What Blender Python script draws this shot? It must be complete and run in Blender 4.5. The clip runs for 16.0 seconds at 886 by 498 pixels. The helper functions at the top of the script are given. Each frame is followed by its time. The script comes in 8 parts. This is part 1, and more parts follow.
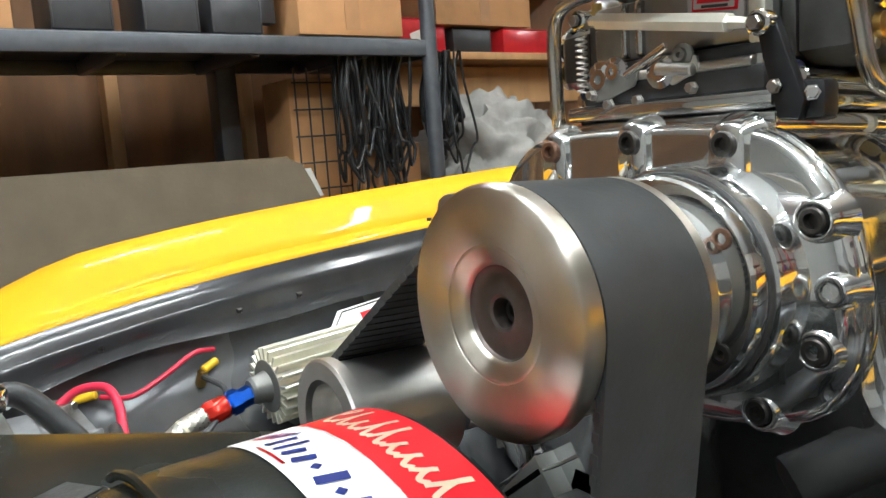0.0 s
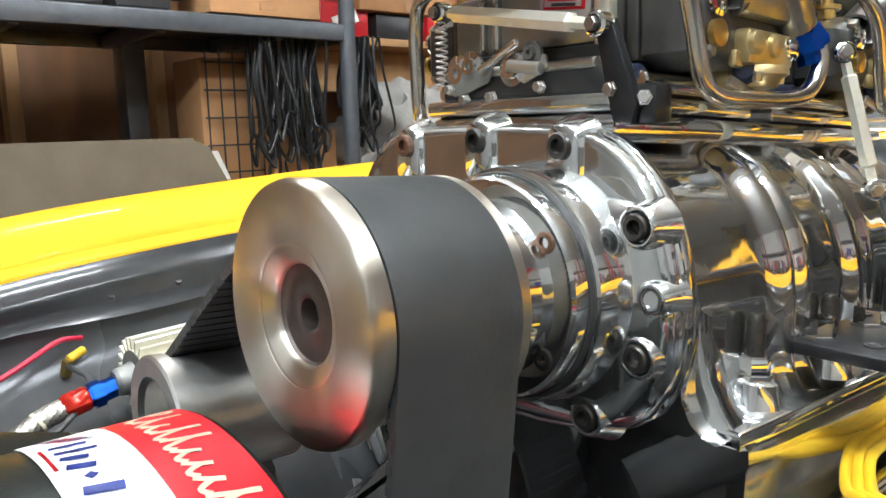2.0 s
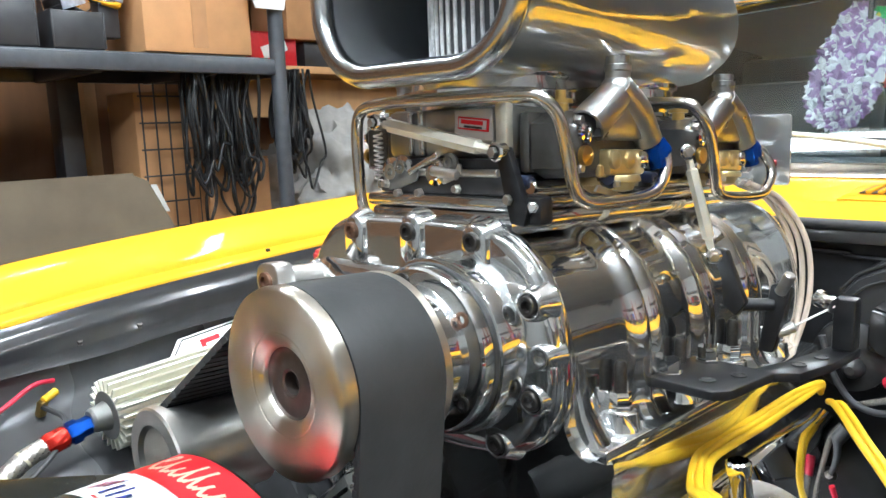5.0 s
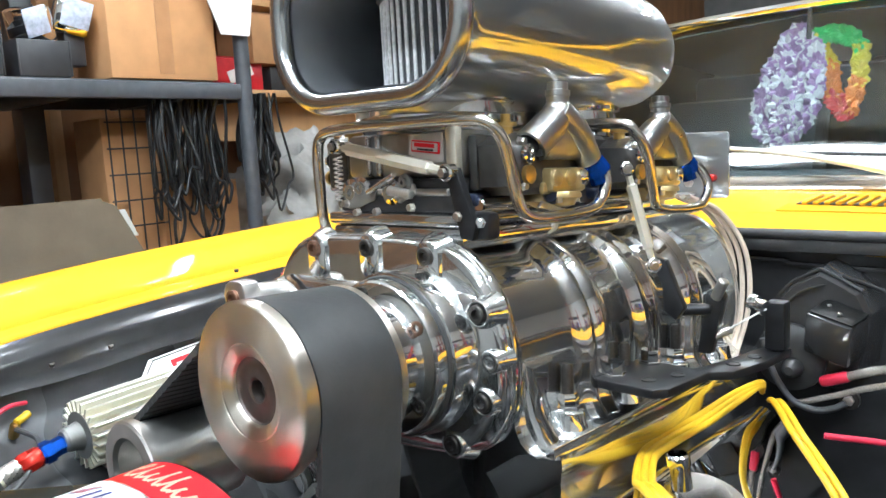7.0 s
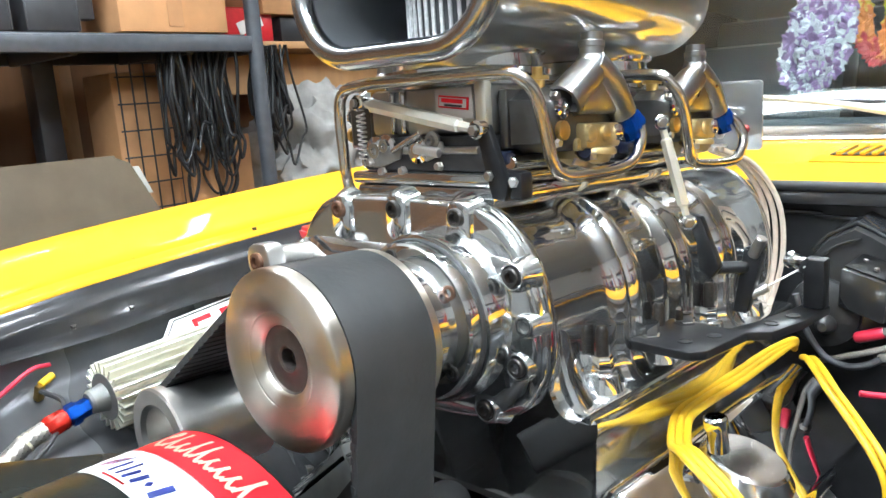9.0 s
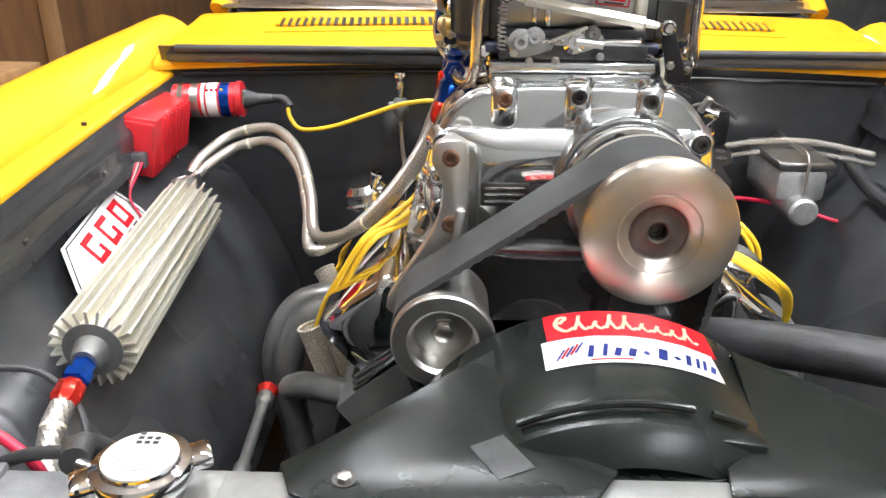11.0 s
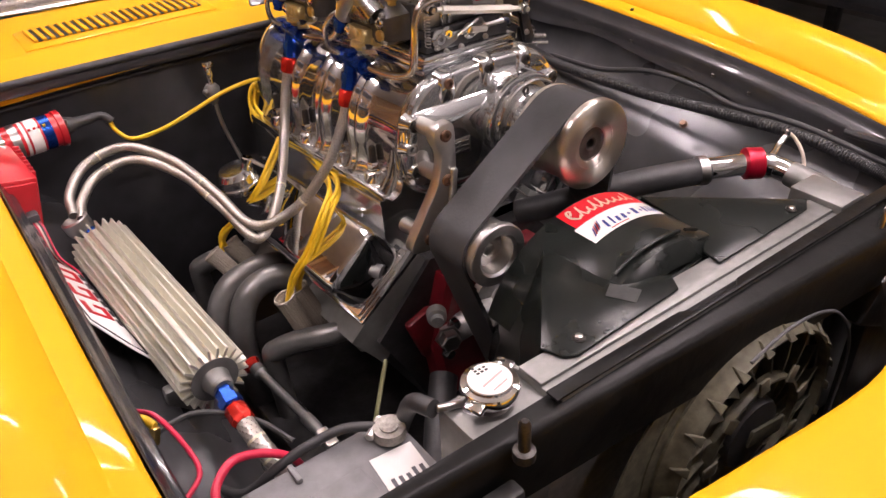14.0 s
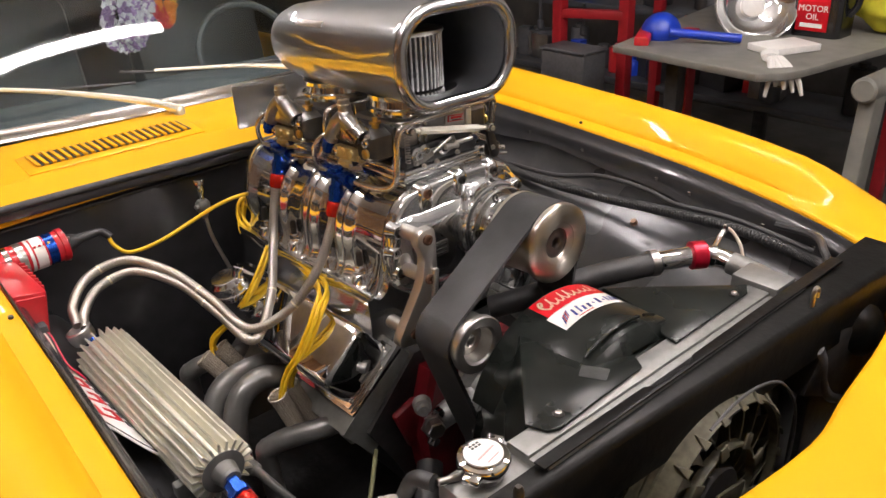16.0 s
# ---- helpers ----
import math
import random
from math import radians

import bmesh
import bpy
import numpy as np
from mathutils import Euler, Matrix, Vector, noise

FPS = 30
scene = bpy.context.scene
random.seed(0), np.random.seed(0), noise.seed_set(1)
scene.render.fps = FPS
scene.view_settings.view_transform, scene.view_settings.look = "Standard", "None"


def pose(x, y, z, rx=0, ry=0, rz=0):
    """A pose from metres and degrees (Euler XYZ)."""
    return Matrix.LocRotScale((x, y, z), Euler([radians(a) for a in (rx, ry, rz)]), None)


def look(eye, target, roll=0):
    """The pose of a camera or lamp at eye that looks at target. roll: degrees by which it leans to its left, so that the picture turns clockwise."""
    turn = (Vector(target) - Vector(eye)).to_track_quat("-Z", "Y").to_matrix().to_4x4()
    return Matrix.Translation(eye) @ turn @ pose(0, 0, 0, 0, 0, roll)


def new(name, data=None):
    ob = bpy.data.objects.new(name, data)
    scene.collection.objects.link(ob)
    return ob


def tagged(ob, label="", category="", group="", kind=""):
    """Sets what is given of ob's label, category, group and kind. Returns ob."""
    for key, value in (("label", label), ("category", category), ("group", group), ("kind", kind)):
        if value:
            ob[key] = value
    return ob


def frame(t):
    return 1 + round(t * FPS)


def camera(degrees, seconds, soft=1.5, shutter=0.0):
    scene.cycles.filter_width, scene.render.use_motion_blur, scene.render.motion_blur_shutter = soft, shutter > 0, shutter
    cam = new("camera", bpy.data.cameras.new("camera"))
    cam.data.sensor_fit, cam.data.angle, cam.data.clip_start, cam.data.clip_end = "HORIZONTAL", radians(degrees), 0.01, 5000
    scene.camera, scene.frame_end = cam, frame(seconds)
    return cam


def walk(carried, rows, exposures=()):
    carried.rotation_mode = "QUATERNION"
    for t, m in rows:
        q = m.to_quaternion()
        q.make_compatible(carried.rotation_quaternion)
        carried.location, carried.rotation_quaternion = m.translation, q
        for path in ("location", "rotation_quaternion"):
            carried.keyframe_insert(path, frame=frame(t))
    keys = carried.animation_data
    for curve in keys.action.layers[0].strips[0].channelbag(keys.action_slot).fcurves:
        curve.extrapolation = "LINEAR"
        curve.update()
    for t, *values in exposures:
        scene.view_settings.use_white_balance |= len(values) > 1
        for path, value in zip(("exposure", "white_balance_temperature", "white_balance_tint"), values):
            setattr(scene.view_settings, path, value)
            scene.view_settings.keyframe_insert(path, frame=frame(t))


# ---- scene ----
cam = camera(59.6, 16.0)
EXPOSURES = [(0, 0.20, 5650, 2), (0.5, 0.42, 5650, 2), (1.5, 0.50, 5600, 3), (7, 0.59, 5330, 3), (10.2, 0.78, 5400, 4), (12.3, 0.04, 6450, 24), (14, -0.22, 6500, 30), (16, -0.30, 6450, 18)]
PATH = [
    (0, (0.327, -0.269, 1.097), (-1.28, 0.89, 0.824), -4.0),
    (0.5, (0.299, -0.226, 1.081), (-1.34, 0.868, 0.739), -4.3),
    (1, (0.304, -0.214, 1.081), (-1.31, 0.912, 0.722), -3.8),
    (1.5, (0.329, -0.208, 1.09), (-1.231, 0.998, 0.759), -2.7),
    (2, (0.355, -0.204, 1.097), (-1.143, 1.084, 0.786), -1.6),
    (2.5, (0.377, -0.215, 1.11), (-1.076, 1.125, 0.807), -1.0),
    (3, (0.397, -0.239, 1.127), (-1.025, 1.133, 0.814), -1.2),
    (3.5, (0.414, -0.252, 1.148), (-0.986, 1.139, 0.827), -1.2),
    (4, (0.43, -0.27, 1.165), (-0.963, 1.125, 0.829), -1.6),
    (6.3, (0.499, -0.336, 1.185), (-0.827, 1.138, 0.923), -3.0),
    (6.5, (0.503, -0.336, 1.184), (-0.819, 1.143, 0.924), -3.1),
    (7, (0.509, -0.336, 1.184), (-0.811, 1.143, 0.919), -3.1),
    (7.5, (0.508, -0.337, 1.184), (-0.817, 1.137, 0.91), -3.0),
    (8, (0.502, -0.334, 1.184), (-0.83, 1.129, 0.888), -3.1),
    (8.5, (0.494, -0.328, 1.184), (-0.845, 1.118, 0.846), -3.6),
    (9, (0.479, -0.328, 1.191), (-0.855, 1.111, 0.802), -3.9),
    (9.2, (0.467, -0.332, 1.186), (-0.868, 1.103, 0.787), -3.6),
    (9.5, (0.403, -0.372, 1.199), (-0.776, 1.154, 0.668), -4.0),
    (10, (0.226, -0.475, 1.221), (-0.547, 1.233, 0.522), -1.9),
    (10.2, (0.14, -0.523, 1.23), (-0.451, 1.243, 0.5), -1.2),
    (12.3, (-0.56, -0.748, 1.357), (-0.061, 0.942, 0.412), 2.1),
    (12.5, (-0.591, -0.734, 1.371), (-0.025, 0.911, 0.385), 2.3),
    (13, (-0.625, -0.668, 1.423), (-0.066, 0.918, 0.34), -0.9),
    (13.5, (-0.736, -0.695, 1.494), (0.034, 0.778, 0.382), -2.1),
    (14, (-0.819, -0.742, 1.537), (0.144, 0.617, 0.43), -2.7),
    (14.5, (-0.857, -0.762, 1.584), (0.177, 0.577, 0.517), -3.8),
    (15, (-0.893, -0.779, 1.595), (0.2, 0.573, 0.605), -3.4),
    (15.5, (-0.914, -0.797, 1.594), (0.216, 0.57, 0.668), -2.9),
    (16, (-0.925, -0.809, 1.596), (0.215, 0.577, 0.714), -2.8),
]
walk(cam, [(t, look(e, g, r)) for t, e, g, r in PATH], EXPOSURES)

# ceiling tube lamps: x, y, direction (0 along x, 1 along y), length; second and fifth unseen, added to brighten the
# right side
LAMPS = [(-0.25, 1.22, 0, 1.3), (1.15, 0.0, 1, 1.3), (-1.35, 0.2, 1, 0.8), (0.1, -0.7, 0, 1.3), (1.1, -2.3, 1, 1.3), (-0.2, 4.0, 0, 1.3)]

# world and room light
world = bpy.data.worlds.new("world")
scene.world = world
world.use_nodes = True
world.node_tree.nodes["Background"].inputs[0].default_value = (0.9, 0.95, 1.0, 1)
world.node_tree.nodes["Background"].inputs[1].default_value = 0.03


# ---- materials ----
def mat(name, col, rough=0.5, metal=0.0, vary=0.12, scale=30.0, bump=0.0, bscale=None, coat=0.0, rvary=0.15, emit=0.0, stretch=(1, 1, 1), dirt=None, spec=0.5):
    """Principled surface with variation at two scales and fine relief."""
    m = bpy.data.materials.new(name)
    m.use_nodes = True
    nt = m.node_tree
    b = nt.nodes["Principled BSDF"]
    L = nt.links.new
    tc = nt.nodes.new("ShaderNodeTexCoord")
    mp = nt.nodes.new("ShaderNodeMapping")
    mp.inputs["Scale"].default_value = stretch
    L(tc.outputs["Object"], mp.inputs[0])
    n1 = nt.nodes.new("ShaderNodeTexNoise")
    n1.inputs["Scale"].default_value = scale
    n1.inputs["Detail"].default_value = 6
    n2 = nt.nodes.new("ShaderNodeTexNoise")
    n2.inputs["Scale"].default_value = scale * 0.13
    n2.inputs["Detail"].default_value = 3
    L(mp.outputs[0], n1.inputs[0])
    L(mp.outputs[0], n2.inputs[0])
    add = nt.nodes.new("ShaderNodeMath")
    add.operation = "ADD"
    L(n1.outputs[0], add.inputs[0])
    L(n2.outputs[0], add.inputs[1])
    ramp = nt.nodes.new("ShaderNodeMapRange")
    ramp.inputs[1].default_value, ramp.inputs[2].default_value = 0.6, 1.4
    L(add.outputs[0], ramp.inputs[0])
    mix = nt.nodes.new("ShaderNodeMix")
    mix.data_type = "RGBA"
    d = dirt or tuple(c * (1 - 2 * vary) for c in col)
    mix.inputs[6].default_value = (*d, 1)
    mix.inputs[7].default_value = (*(min(1, c * (1 + vary)) for c in col), 1)
    L(ramp.outputs[0], mix.inputs[0])
    L(mix.outputs[2], b.inputs["Base Color"])
    rr = nt.nodes.new("ShaderNodeMapRange")
    rr.inputs[3].default_value, rr.inputs[4].default_value = max(0.02, rough * (1 - rvary)), min(1, rough * (1 + rvary))
    L(n2.outputs[0], rr.inputs[0])
    L(rr.outputs[0], b.inputs["Roughness"])
    b.inputs["Metallic"].default_value = metal
    b.inputs["Specular IOR Level"].default_value = spec
    b.inputs["Coat Weight"].default_value = coat
    b.inputs["Coat Roughness"].default_value = 0.04
    if bump:
        bp = nt.nodes.new("ShaderNodeBump")
        bp.inputs["Strength"].default_value = bump
        bp.inputs["Distance"].default_value = 0.002
        n3 = nt.nodes.new("ShaderNodeTexNoise")
        n3.inputs["Scale"].default_value = bscale or scale * 4
        n3.inputs["Detail"].default_value = 4
        L(mp.outputs[0], n3.inputs[0])
        L(n3.outputs[0], bp.inputs["Height"])
        L(bp.outputs[0], b.inputs["Normal"])
    if emit:
        b.inputs["Emission Color"].default_value = (*col, 1)
        b.inputs["Emission Strength"].default_value = emit
    return m


def glass_mat(name, tint=(0.9, 0.95, 0.95), rough=0.0):
    m = bpy.data.materials.new(name)
    m.use_nodes = True
    b = m.node_tree.nodes["Principled BSDF"]
    b.inputs["Base Color"].default_value = (*tint, 1)
    b.inputs["Roughness"].default_value = rough
    b.inputs["Transmission Weight"].default_value = 1.0
    b.inputs["IOR"].default_value = 1.45
    return m


def braid_mat(name, col, cells=900.0):
    """Woven wire sleeve: glint of strands and shade of gaps put into the colour."""
    m = mat(name, col, 0.26, 0.95, 0.2, 200)
    nt = m.node_tree
    b = nt.nodes["Principled BSDF"]
    tc = nt.nodes.new("ShaderNodeTexCoord")
    v = nt.nodes.new("ShaderNodeTexVoronoi")
    v.inputs["Scale"].default_value = cells
    nt.links.new(tc.outputs["Object"], v.inputs[0])
    mr = nt.nodes.new("ShaderNodeMapRange")
    mr.inputs[1].default_value, mr.inputs[2].default_value = 0.25, 0.62
    nt.links.new(v.outputs["Distance"], mr.inputs[0])
    mx = nt.nodes.new("ShaderNodeMix")
    mx.data_type = "RGBA"
    mx.inputs[6].default_value = (*(min(1, c * 1.3) for c in col), 1)
    mx.inputs[7].default_value = (*(c * 0.42 for c in col), 1)
    nt.links.new(mr.outputs[0], mx.inputs[0])
    nt.links.new(mx.outputs[2], b.inputs["Base Color"])
    bp = nt.nodes.new("ShaderNodeBump")
    bp.inputs["Strength"].default_value = 0.9
    bp.inputs["Distance"].default_value = 0.001
    bp.invert = True
    nt.links.new(v.outputs["Distance"], bp.inputs["Height"])
    nt.links.new(bp.outputs[0], b.inputs["Normal"])
    return m


YELLOW = mat("yellow_paint", (0.78, 0.385, 0.003), 0.6, 0, 0.02, 6, coat=0.33, rvary=0.05, spec=0.15)
BLACKPAINT = mat("black_gloss_paint", (0.034, 0.034, 0.036), 0.22, 0, 0.15, 25, 0.03, 60, coat=0.35)
BLACKSATIN = mat("black_satin_paint", (0.044, 0.043, 0.043), 0.38, 0, 0.4, 40, 0.25, 90, rvary=0.45, spec=0.35)
POLISH = mat("polished_aluminium", (0.76, 0.77, 0.77), 0.05, 1, 0.06, 18, 0.09, 26, rvary=0.4)
CHROME = mat("chrome", (0.88, 0.88, 0.88), 0.035, 1, 0.03, 20)
BRUSHED = mat("machined_aluminium", (0.66, 0.64, 0.61), 0.36, 1, 0.06, 60, 0.05, 400)
SUPPORTBLACK = mat("worn_black_paint", (0.008, 0.008, 0.0075), 0.36, 0, 0.4, 30, 0.5, 45, rvary=0.5, spec=0.16)
DULLALU = mat("dull_aluminium", (0.27, 0.27, 0.26), 0.52, 0.8, 0.12, 60, 0.12, 300)
CLAMPRED = mat("crimson_anodised", (0.5, 0.008, 0.03), 0.3, 0.5, 0.12, 90)
CASTALU = mat("cast_aluminium", (0.5, 0.5, 0.49), 0.5, 0.85, 0.15, 90, 0.3, 500)
FINALU = mat("ribbed_aluminium", (0.82, 0.80, 0.70), 0.38, 0.8, 0.08, 60, 0.08, 300)


def hazed(m, haze, share):
    """Hand polish: a clear reflection with a wide soft haze over it."""
    nt = m.node_tree
    b = nt.nodes["Principled BSDF"]
    h = nt.nodes.new("ShaderNodeBsdfPrincipled")
    h.inputs["Metallic"].default_value = 1.0
    h.inputs["Roughness"].default_value = haze
    nt.links.new(b.inputs["Base Color"].links[0].from_socket, h.inputs["Base Color"])
    if b.inputs["Normal"].links:
        nt.links.new(b.inputs["Normal"].links[0].from_socket, h.inputs["Normal"])
    mx = nt.nodes.new("ShaderNodeMixShader")
    mx.inputs[0].default_value = share
    nt.links.new(b.outputs[0], mx.inputs[1])
    nt.links.new(h.outputs[0], mx.inputs[2])
    nt.links.new(mx.outputs[0], nt.nodes["Material Output"].inputs[0])


hazed(POLISH, 0.36, 0.17)
MIRRORALU = mat("mirror_polished_aluminium", (0.65, 0.67, 0.69), 0.05, 1, 0.05, 12, 0.035, 22, rvary=0.3)
hazed(MIRRORALU, 0.42, 0.34)
SPUN = mat("spun_aluminium", (0.68, 0.63, 0.55), 0.36, 1, 0.05, 60, 0.03, 400)
_b = SPUN.node_tree.nodes["Principled BSDF"]
_b.inputs["Anisotropic"].default_value = 0.85
_b.inputs["Anisotropic Rotation"].default_value = 0.25
_t = SPUN.node_tree.nodes.new("ShaderNodeTangent")
_t.direction_type, _t.axis = "RADIAL", "Y"
SPUN.node_tree.links.new(_t.outputs[0], _b.inputs["Tangent"])
LIPALU = mat("satin_polished_lip", (0.60, 0.61, 0.62), 0.22, 1, 0.08, 30, 0.05, 60, rvary=0.3)
LINING = mat("satin_scoop_lining", (0.42, 0.44, 0.47), 0.38, 0.9, 0.15, 14, 0.08, 60, rvary=0.3)
PLEATSHADE = mat("pleat_gap_shade", (0.045, 0.045, 0.047), 0.7, 0, 0.2, 60)
NAVY = mat("navy_rubber", (0.012, 0.018, 0.045), 0.35, 0, 0.2, 60)
BOWL = mat("dull_bowl_casting", (0.12, 0.118, 0.115), 0.32, 0.8, 0.15, 60, 0.15, 200)
DARKCAST = mat("dark_casting", (0.06, 0.06, 0.062), 0.42, 0.5, 0.2, 60, 0.15, 200)
SATINPLATE = mat("satin_name_plate", (0.46, 0.44, 0.41), 0.4, 0.2, 0.05, 60)
HOISTRED = mat("hoist_red", (0.34, 0.012, 0.018), 0.4, 0, 0.2, 20, 0.05, 100)
STEEL = mat("steel", (0.55, 0.53, 0.5), 0.3, 1, 0.12, 80)
HUBSTEEL = mat("brown_hub_steel", (0.12, 0.10, 0.09), 0.45, 0.8, 0.15, 120)
RUSTBOLT = mat("browned_steel", (0.2, 0.11, 0.07), 0.5, 0.7, 0.3, 300)
DARKBOLT = mat("black_oxide_steel", (0.06, 0.055, 0.05), 0.38, 0.7, 0.3, 300)
BELT = mat("black_rubber_belt", (0.046, 0.047, 0.048), 0.55, 0, 0.2, 30, 0.15, 200, rvary=0.2)
RUBBER = mat("black_rubber", (0.038, 0.038, 0.039), 0.5, 0, 0.25, 60, 0.2, 300)
PATCHGREY = mat("lighter_patch_plastic", (0.028, 0.029, 0.028), 0.42, 0, 0.5, 60, 0.3, 200, rvary=0.4)
FADEDPRINT = mat("faded_print", (0.55, 0.36, 0.34), 0.5)
PLASTIC = mat("black_plastic", (0.011, 0.0135, 0.012), 0.27, 0, 0.2, 40, 0.08, 260, rvary=0.3, spec=0.3)
APRONPAINT = mat("apron_paint", (0.10, 0.101, 0.106), 0.28, 0.5, 0.25, 14, 0.06, 40, rvary=0.3)
CABLEBLACK = mat("black_cable", (0.008, 0.008, 0.0085), 0.45, 0, 0.2, 60)
LENS = mat("bluish_lens", (0.5, 0.55, 0.68), 0.15, 0, 0.3, 60, coat=0.5)
PLASTICGREY = mat("grey_plastic", (0.075, 0.075, 0.08), 0.5, 0, 0.25, 60, 0.2, 300)
ANOBLACK = mat("black_anodised", (0.025, 0.025, 0.027), 0.32, 0.5, 0.2, 80)
ANOBLUE = mat("blue_anodised", (0.008, 0.065, 0.38), 0.25, 0.75, 0.15, 90)
ANORED = mat("red_anodised", (0.72, 0.035, 0.02), 0.24, 0.7, 0.15, 90)
REDPAINT = mat("red_paint", (0.55, 0.018, 0.025), 0.3, 0, 0.12, 40, 0.05, 300, coat=0.3)
REDBLOCK = mat("red_engine_paint", (0.17, 0.006, 0.012), 0.45, 0, 0.25, 40, 0.15, 200)
REDWIRE = mat("red_cable", (0.6, 0.02, 0.06), 0.42, 0, 0.1, 60)
YELLOWWIRE = mat("yellow_ignition_lead", (0.8, 0.5, 0.012), 0.4, 0, 0.08, 60)
WHITEPRINT = mat("white_print", (0.8, 0.79, 0.76), 0.4, 0, 0.04, 60)
REDPRINT = mat("red_print", (0.56, 0.008, 0.016), 0.42, 0, 0.08, 60, spec=0.22)
BLUEPRINT = mat("blue_print", (0.03, 0.05, 0.3), 0.4, 0, 0.06, 60)
# For black print and gasket, and for painted shade in slots and holes.
BLACKPRINTSHADE = mat("black_print_and_hole_shade", (0.02, 0.02, 0.02), 0.5, 0, 0.06, 60)
CREAM = mat("cream_print", (0.8, 0.74, 0.55), 0.4, 0, 0.04, 60)
BRAID = braid_mat("braided_steel", (0.58, 0.545, 0.49), 1700)
BRAID.node_tree.nodes["Principled BSDF"].inputs["Metallic"].default_value = 0.6
HEADER = mat("ceramic_coated_steel", (0.24, 0.235, 0.225), 0.36, 0.6, 0.18, 25, 0.12, 200, rvary=0.3)
SLEEVECORE = mat("dark_sleeve", (0.16, 0.15, 0.13), 0.45, 0.6, 0.2, 200)
BRAIDWIRE = mat("bright_wire", (0.50, 0.47, 0.42), 0.4, 0.85, 0.12, 300)
BOOT = braid_mat("woven_heat_sleeve", (0.66, 0.58, 0.47), 900)
BOOT.node_tree.nodes["Principled BSDF"].inputs["Metallic"].default_value = 0.1
BRASS = mat("brass", (0.65, 0.45, 0.15), 0.3, 1, 0.12, 80)
GOLDCAST = mat("gold_chromate", (0.62, 0.5, 0.25), 0.34, 0.9, 0.14, 80, 0.1, 300)
CLEARHOSE = mat("clear_tube", (0.7, 0.6, 0.5), 0.2, 0, 0.1, 60)
FILTER = mat("filter_pleats", (0.68, 0.68, 0.68), 0.5, 0.3, 0.2, 200)
WOOD = mat("plywood", (0.26, 0.125, 0.05), 0.6, 0, 0.3, 9, 0.2, 60, stretch=(1, 1, 0.25))
STUDWOOD = mat("pine_stud", (0.52, 0.3, 0.13), 0.6, 0, 0.2, 14, 0.15, 60, stretch=(1, 1, 0.15))
CARDBOARD = mat("cardboard", (0.46, 0.245, 0.105), 0.75, 0, 0.12, 14, 0.1, 150)
SHELFGREY = mat("grey_shelf_steel", (0.075, 0.08, 0.092), 0.42, 0.2, 0.15, 40, 0.08, 200)
TARP = mat("tan_board", (0.115, 0.088, 0.056), 0.8, 0, 0.15, 12, 0.15, 90)
CLOTH = mat("grey_cloth", (0.33, 0.32, 0.305), 0.9, 0, 0.15, 25, 0.3, 260)
CONCRETE = mat("concrete", (0.2, 0.2, 0.195), 0.6, 0, 0.25, 6, 0.15, 80)
WALLPAINT = mat("wall_paint", (0.40, 0.393, 0.38), 0.7, 0, 0.1, 5, 0.1, 120)
DARKWALL = mat("dark_wall", (0.12, 0.115, 0.11), 0.7, 0, 0.3, 5, 0.1, 60)
BENCHTOP = mat("bench_top", (0.2, 0.196, 0.175), 0.5, 0, 0.2, 12, 0.1, 80)
REFLECTWALL = mat("pale_reflecting_wall", (0.68, 0.67, 0.65), 0.7, 0, 0.1, 5, 0.1, 120)
CEILPAINT = mat("ceiling_paint", (0.58, 0.57, 0.55), 0.8, 0, 0.1, 5)
HOUSINGWHITE = mat("white_enamel", (0.75, 0.74, 0.72), 0.5, 0, 0.05, 20)
TUBE = mat("lamp_diffuser", (1.0, 0.95, 0.88), 0.5, 0, 0.0, 10, emit=96)
GLASS = glass_mat("windscreen_glass", (0.66, 0.76, 0.75))
BREATHER = mat("breather_chrome", (0.8, 0.8, 0.79), 0.16, 1, 0.05, 40)
SATINCHROME = mat("satin_chrome", (0.72, 0.71, 0.69), 0.2, 1, 0.06, 40, 0.03, 100)
HEADGREY = mat("grey_head_casting", (0.34, 0.345, 0.325), 0.44, 0.5, 0.2, 30, 0.2, 160)
BATTGREY = mat("battery_case", (0.2, 0.2, 0.205), 0.5, 0, 0.2, 40, 0.15, 250)
LEAD = mat("lead_terminal", (0.35, 0.33, 0.3), 0.5, 0.7, 0.3, 150, 0.3, 400)
DASH = mat("dashboard_vinyl", (0.05, 0.055, 0.06), 0.5, 0, 0.2, 20)


# ---- mesh helpers ----
def obj(name, bm, material, smooth=40):
    me = bpy.data.meshes.new(name)
    bmesh.ops.transform(bm, matrix=TILT[0], verts=bm.verts)
    bmesh.ops.recalc_face_normals(bm, faces=bm.faces)
    bm.to_mesh(me)
    bm.free()
    me.materials.append(material)
    if smooth:
        me.polygons.foreach_set("use_smooth", [True] * len(me.polygons))
        me.set_sharp_from_angle(angle=radians(smooth))
    return new(name, me)


def thing(name, label, category, at=(0, 0, 0), group="", kind=""):
    e = new(name)
    e.empty_display_size = 0.02
    e.location = at
    return tagged(e, label, category, group, kind)


def part(name, bm, material, parent, label="", smooth=40):
    """A mesh in world coordinates, hung under its thing."""
    o = obj(name, bm, material, smooth)
    o.parent = parent
    base = Vector()
    p = parent
    while p:
        base += Vector(p.location)
        p = p.parent
    if parent.type == "EMPTY":
        o.matrix_parent_inverse = Matrix.Translation(-base)
    if label:
        tagged(o, label)
    return o


def solo(name, bm, material, label, category, group="", kind="", smooth=40):
    return tagged(obj(name, bm, material, smooth), label, category, group, kind)


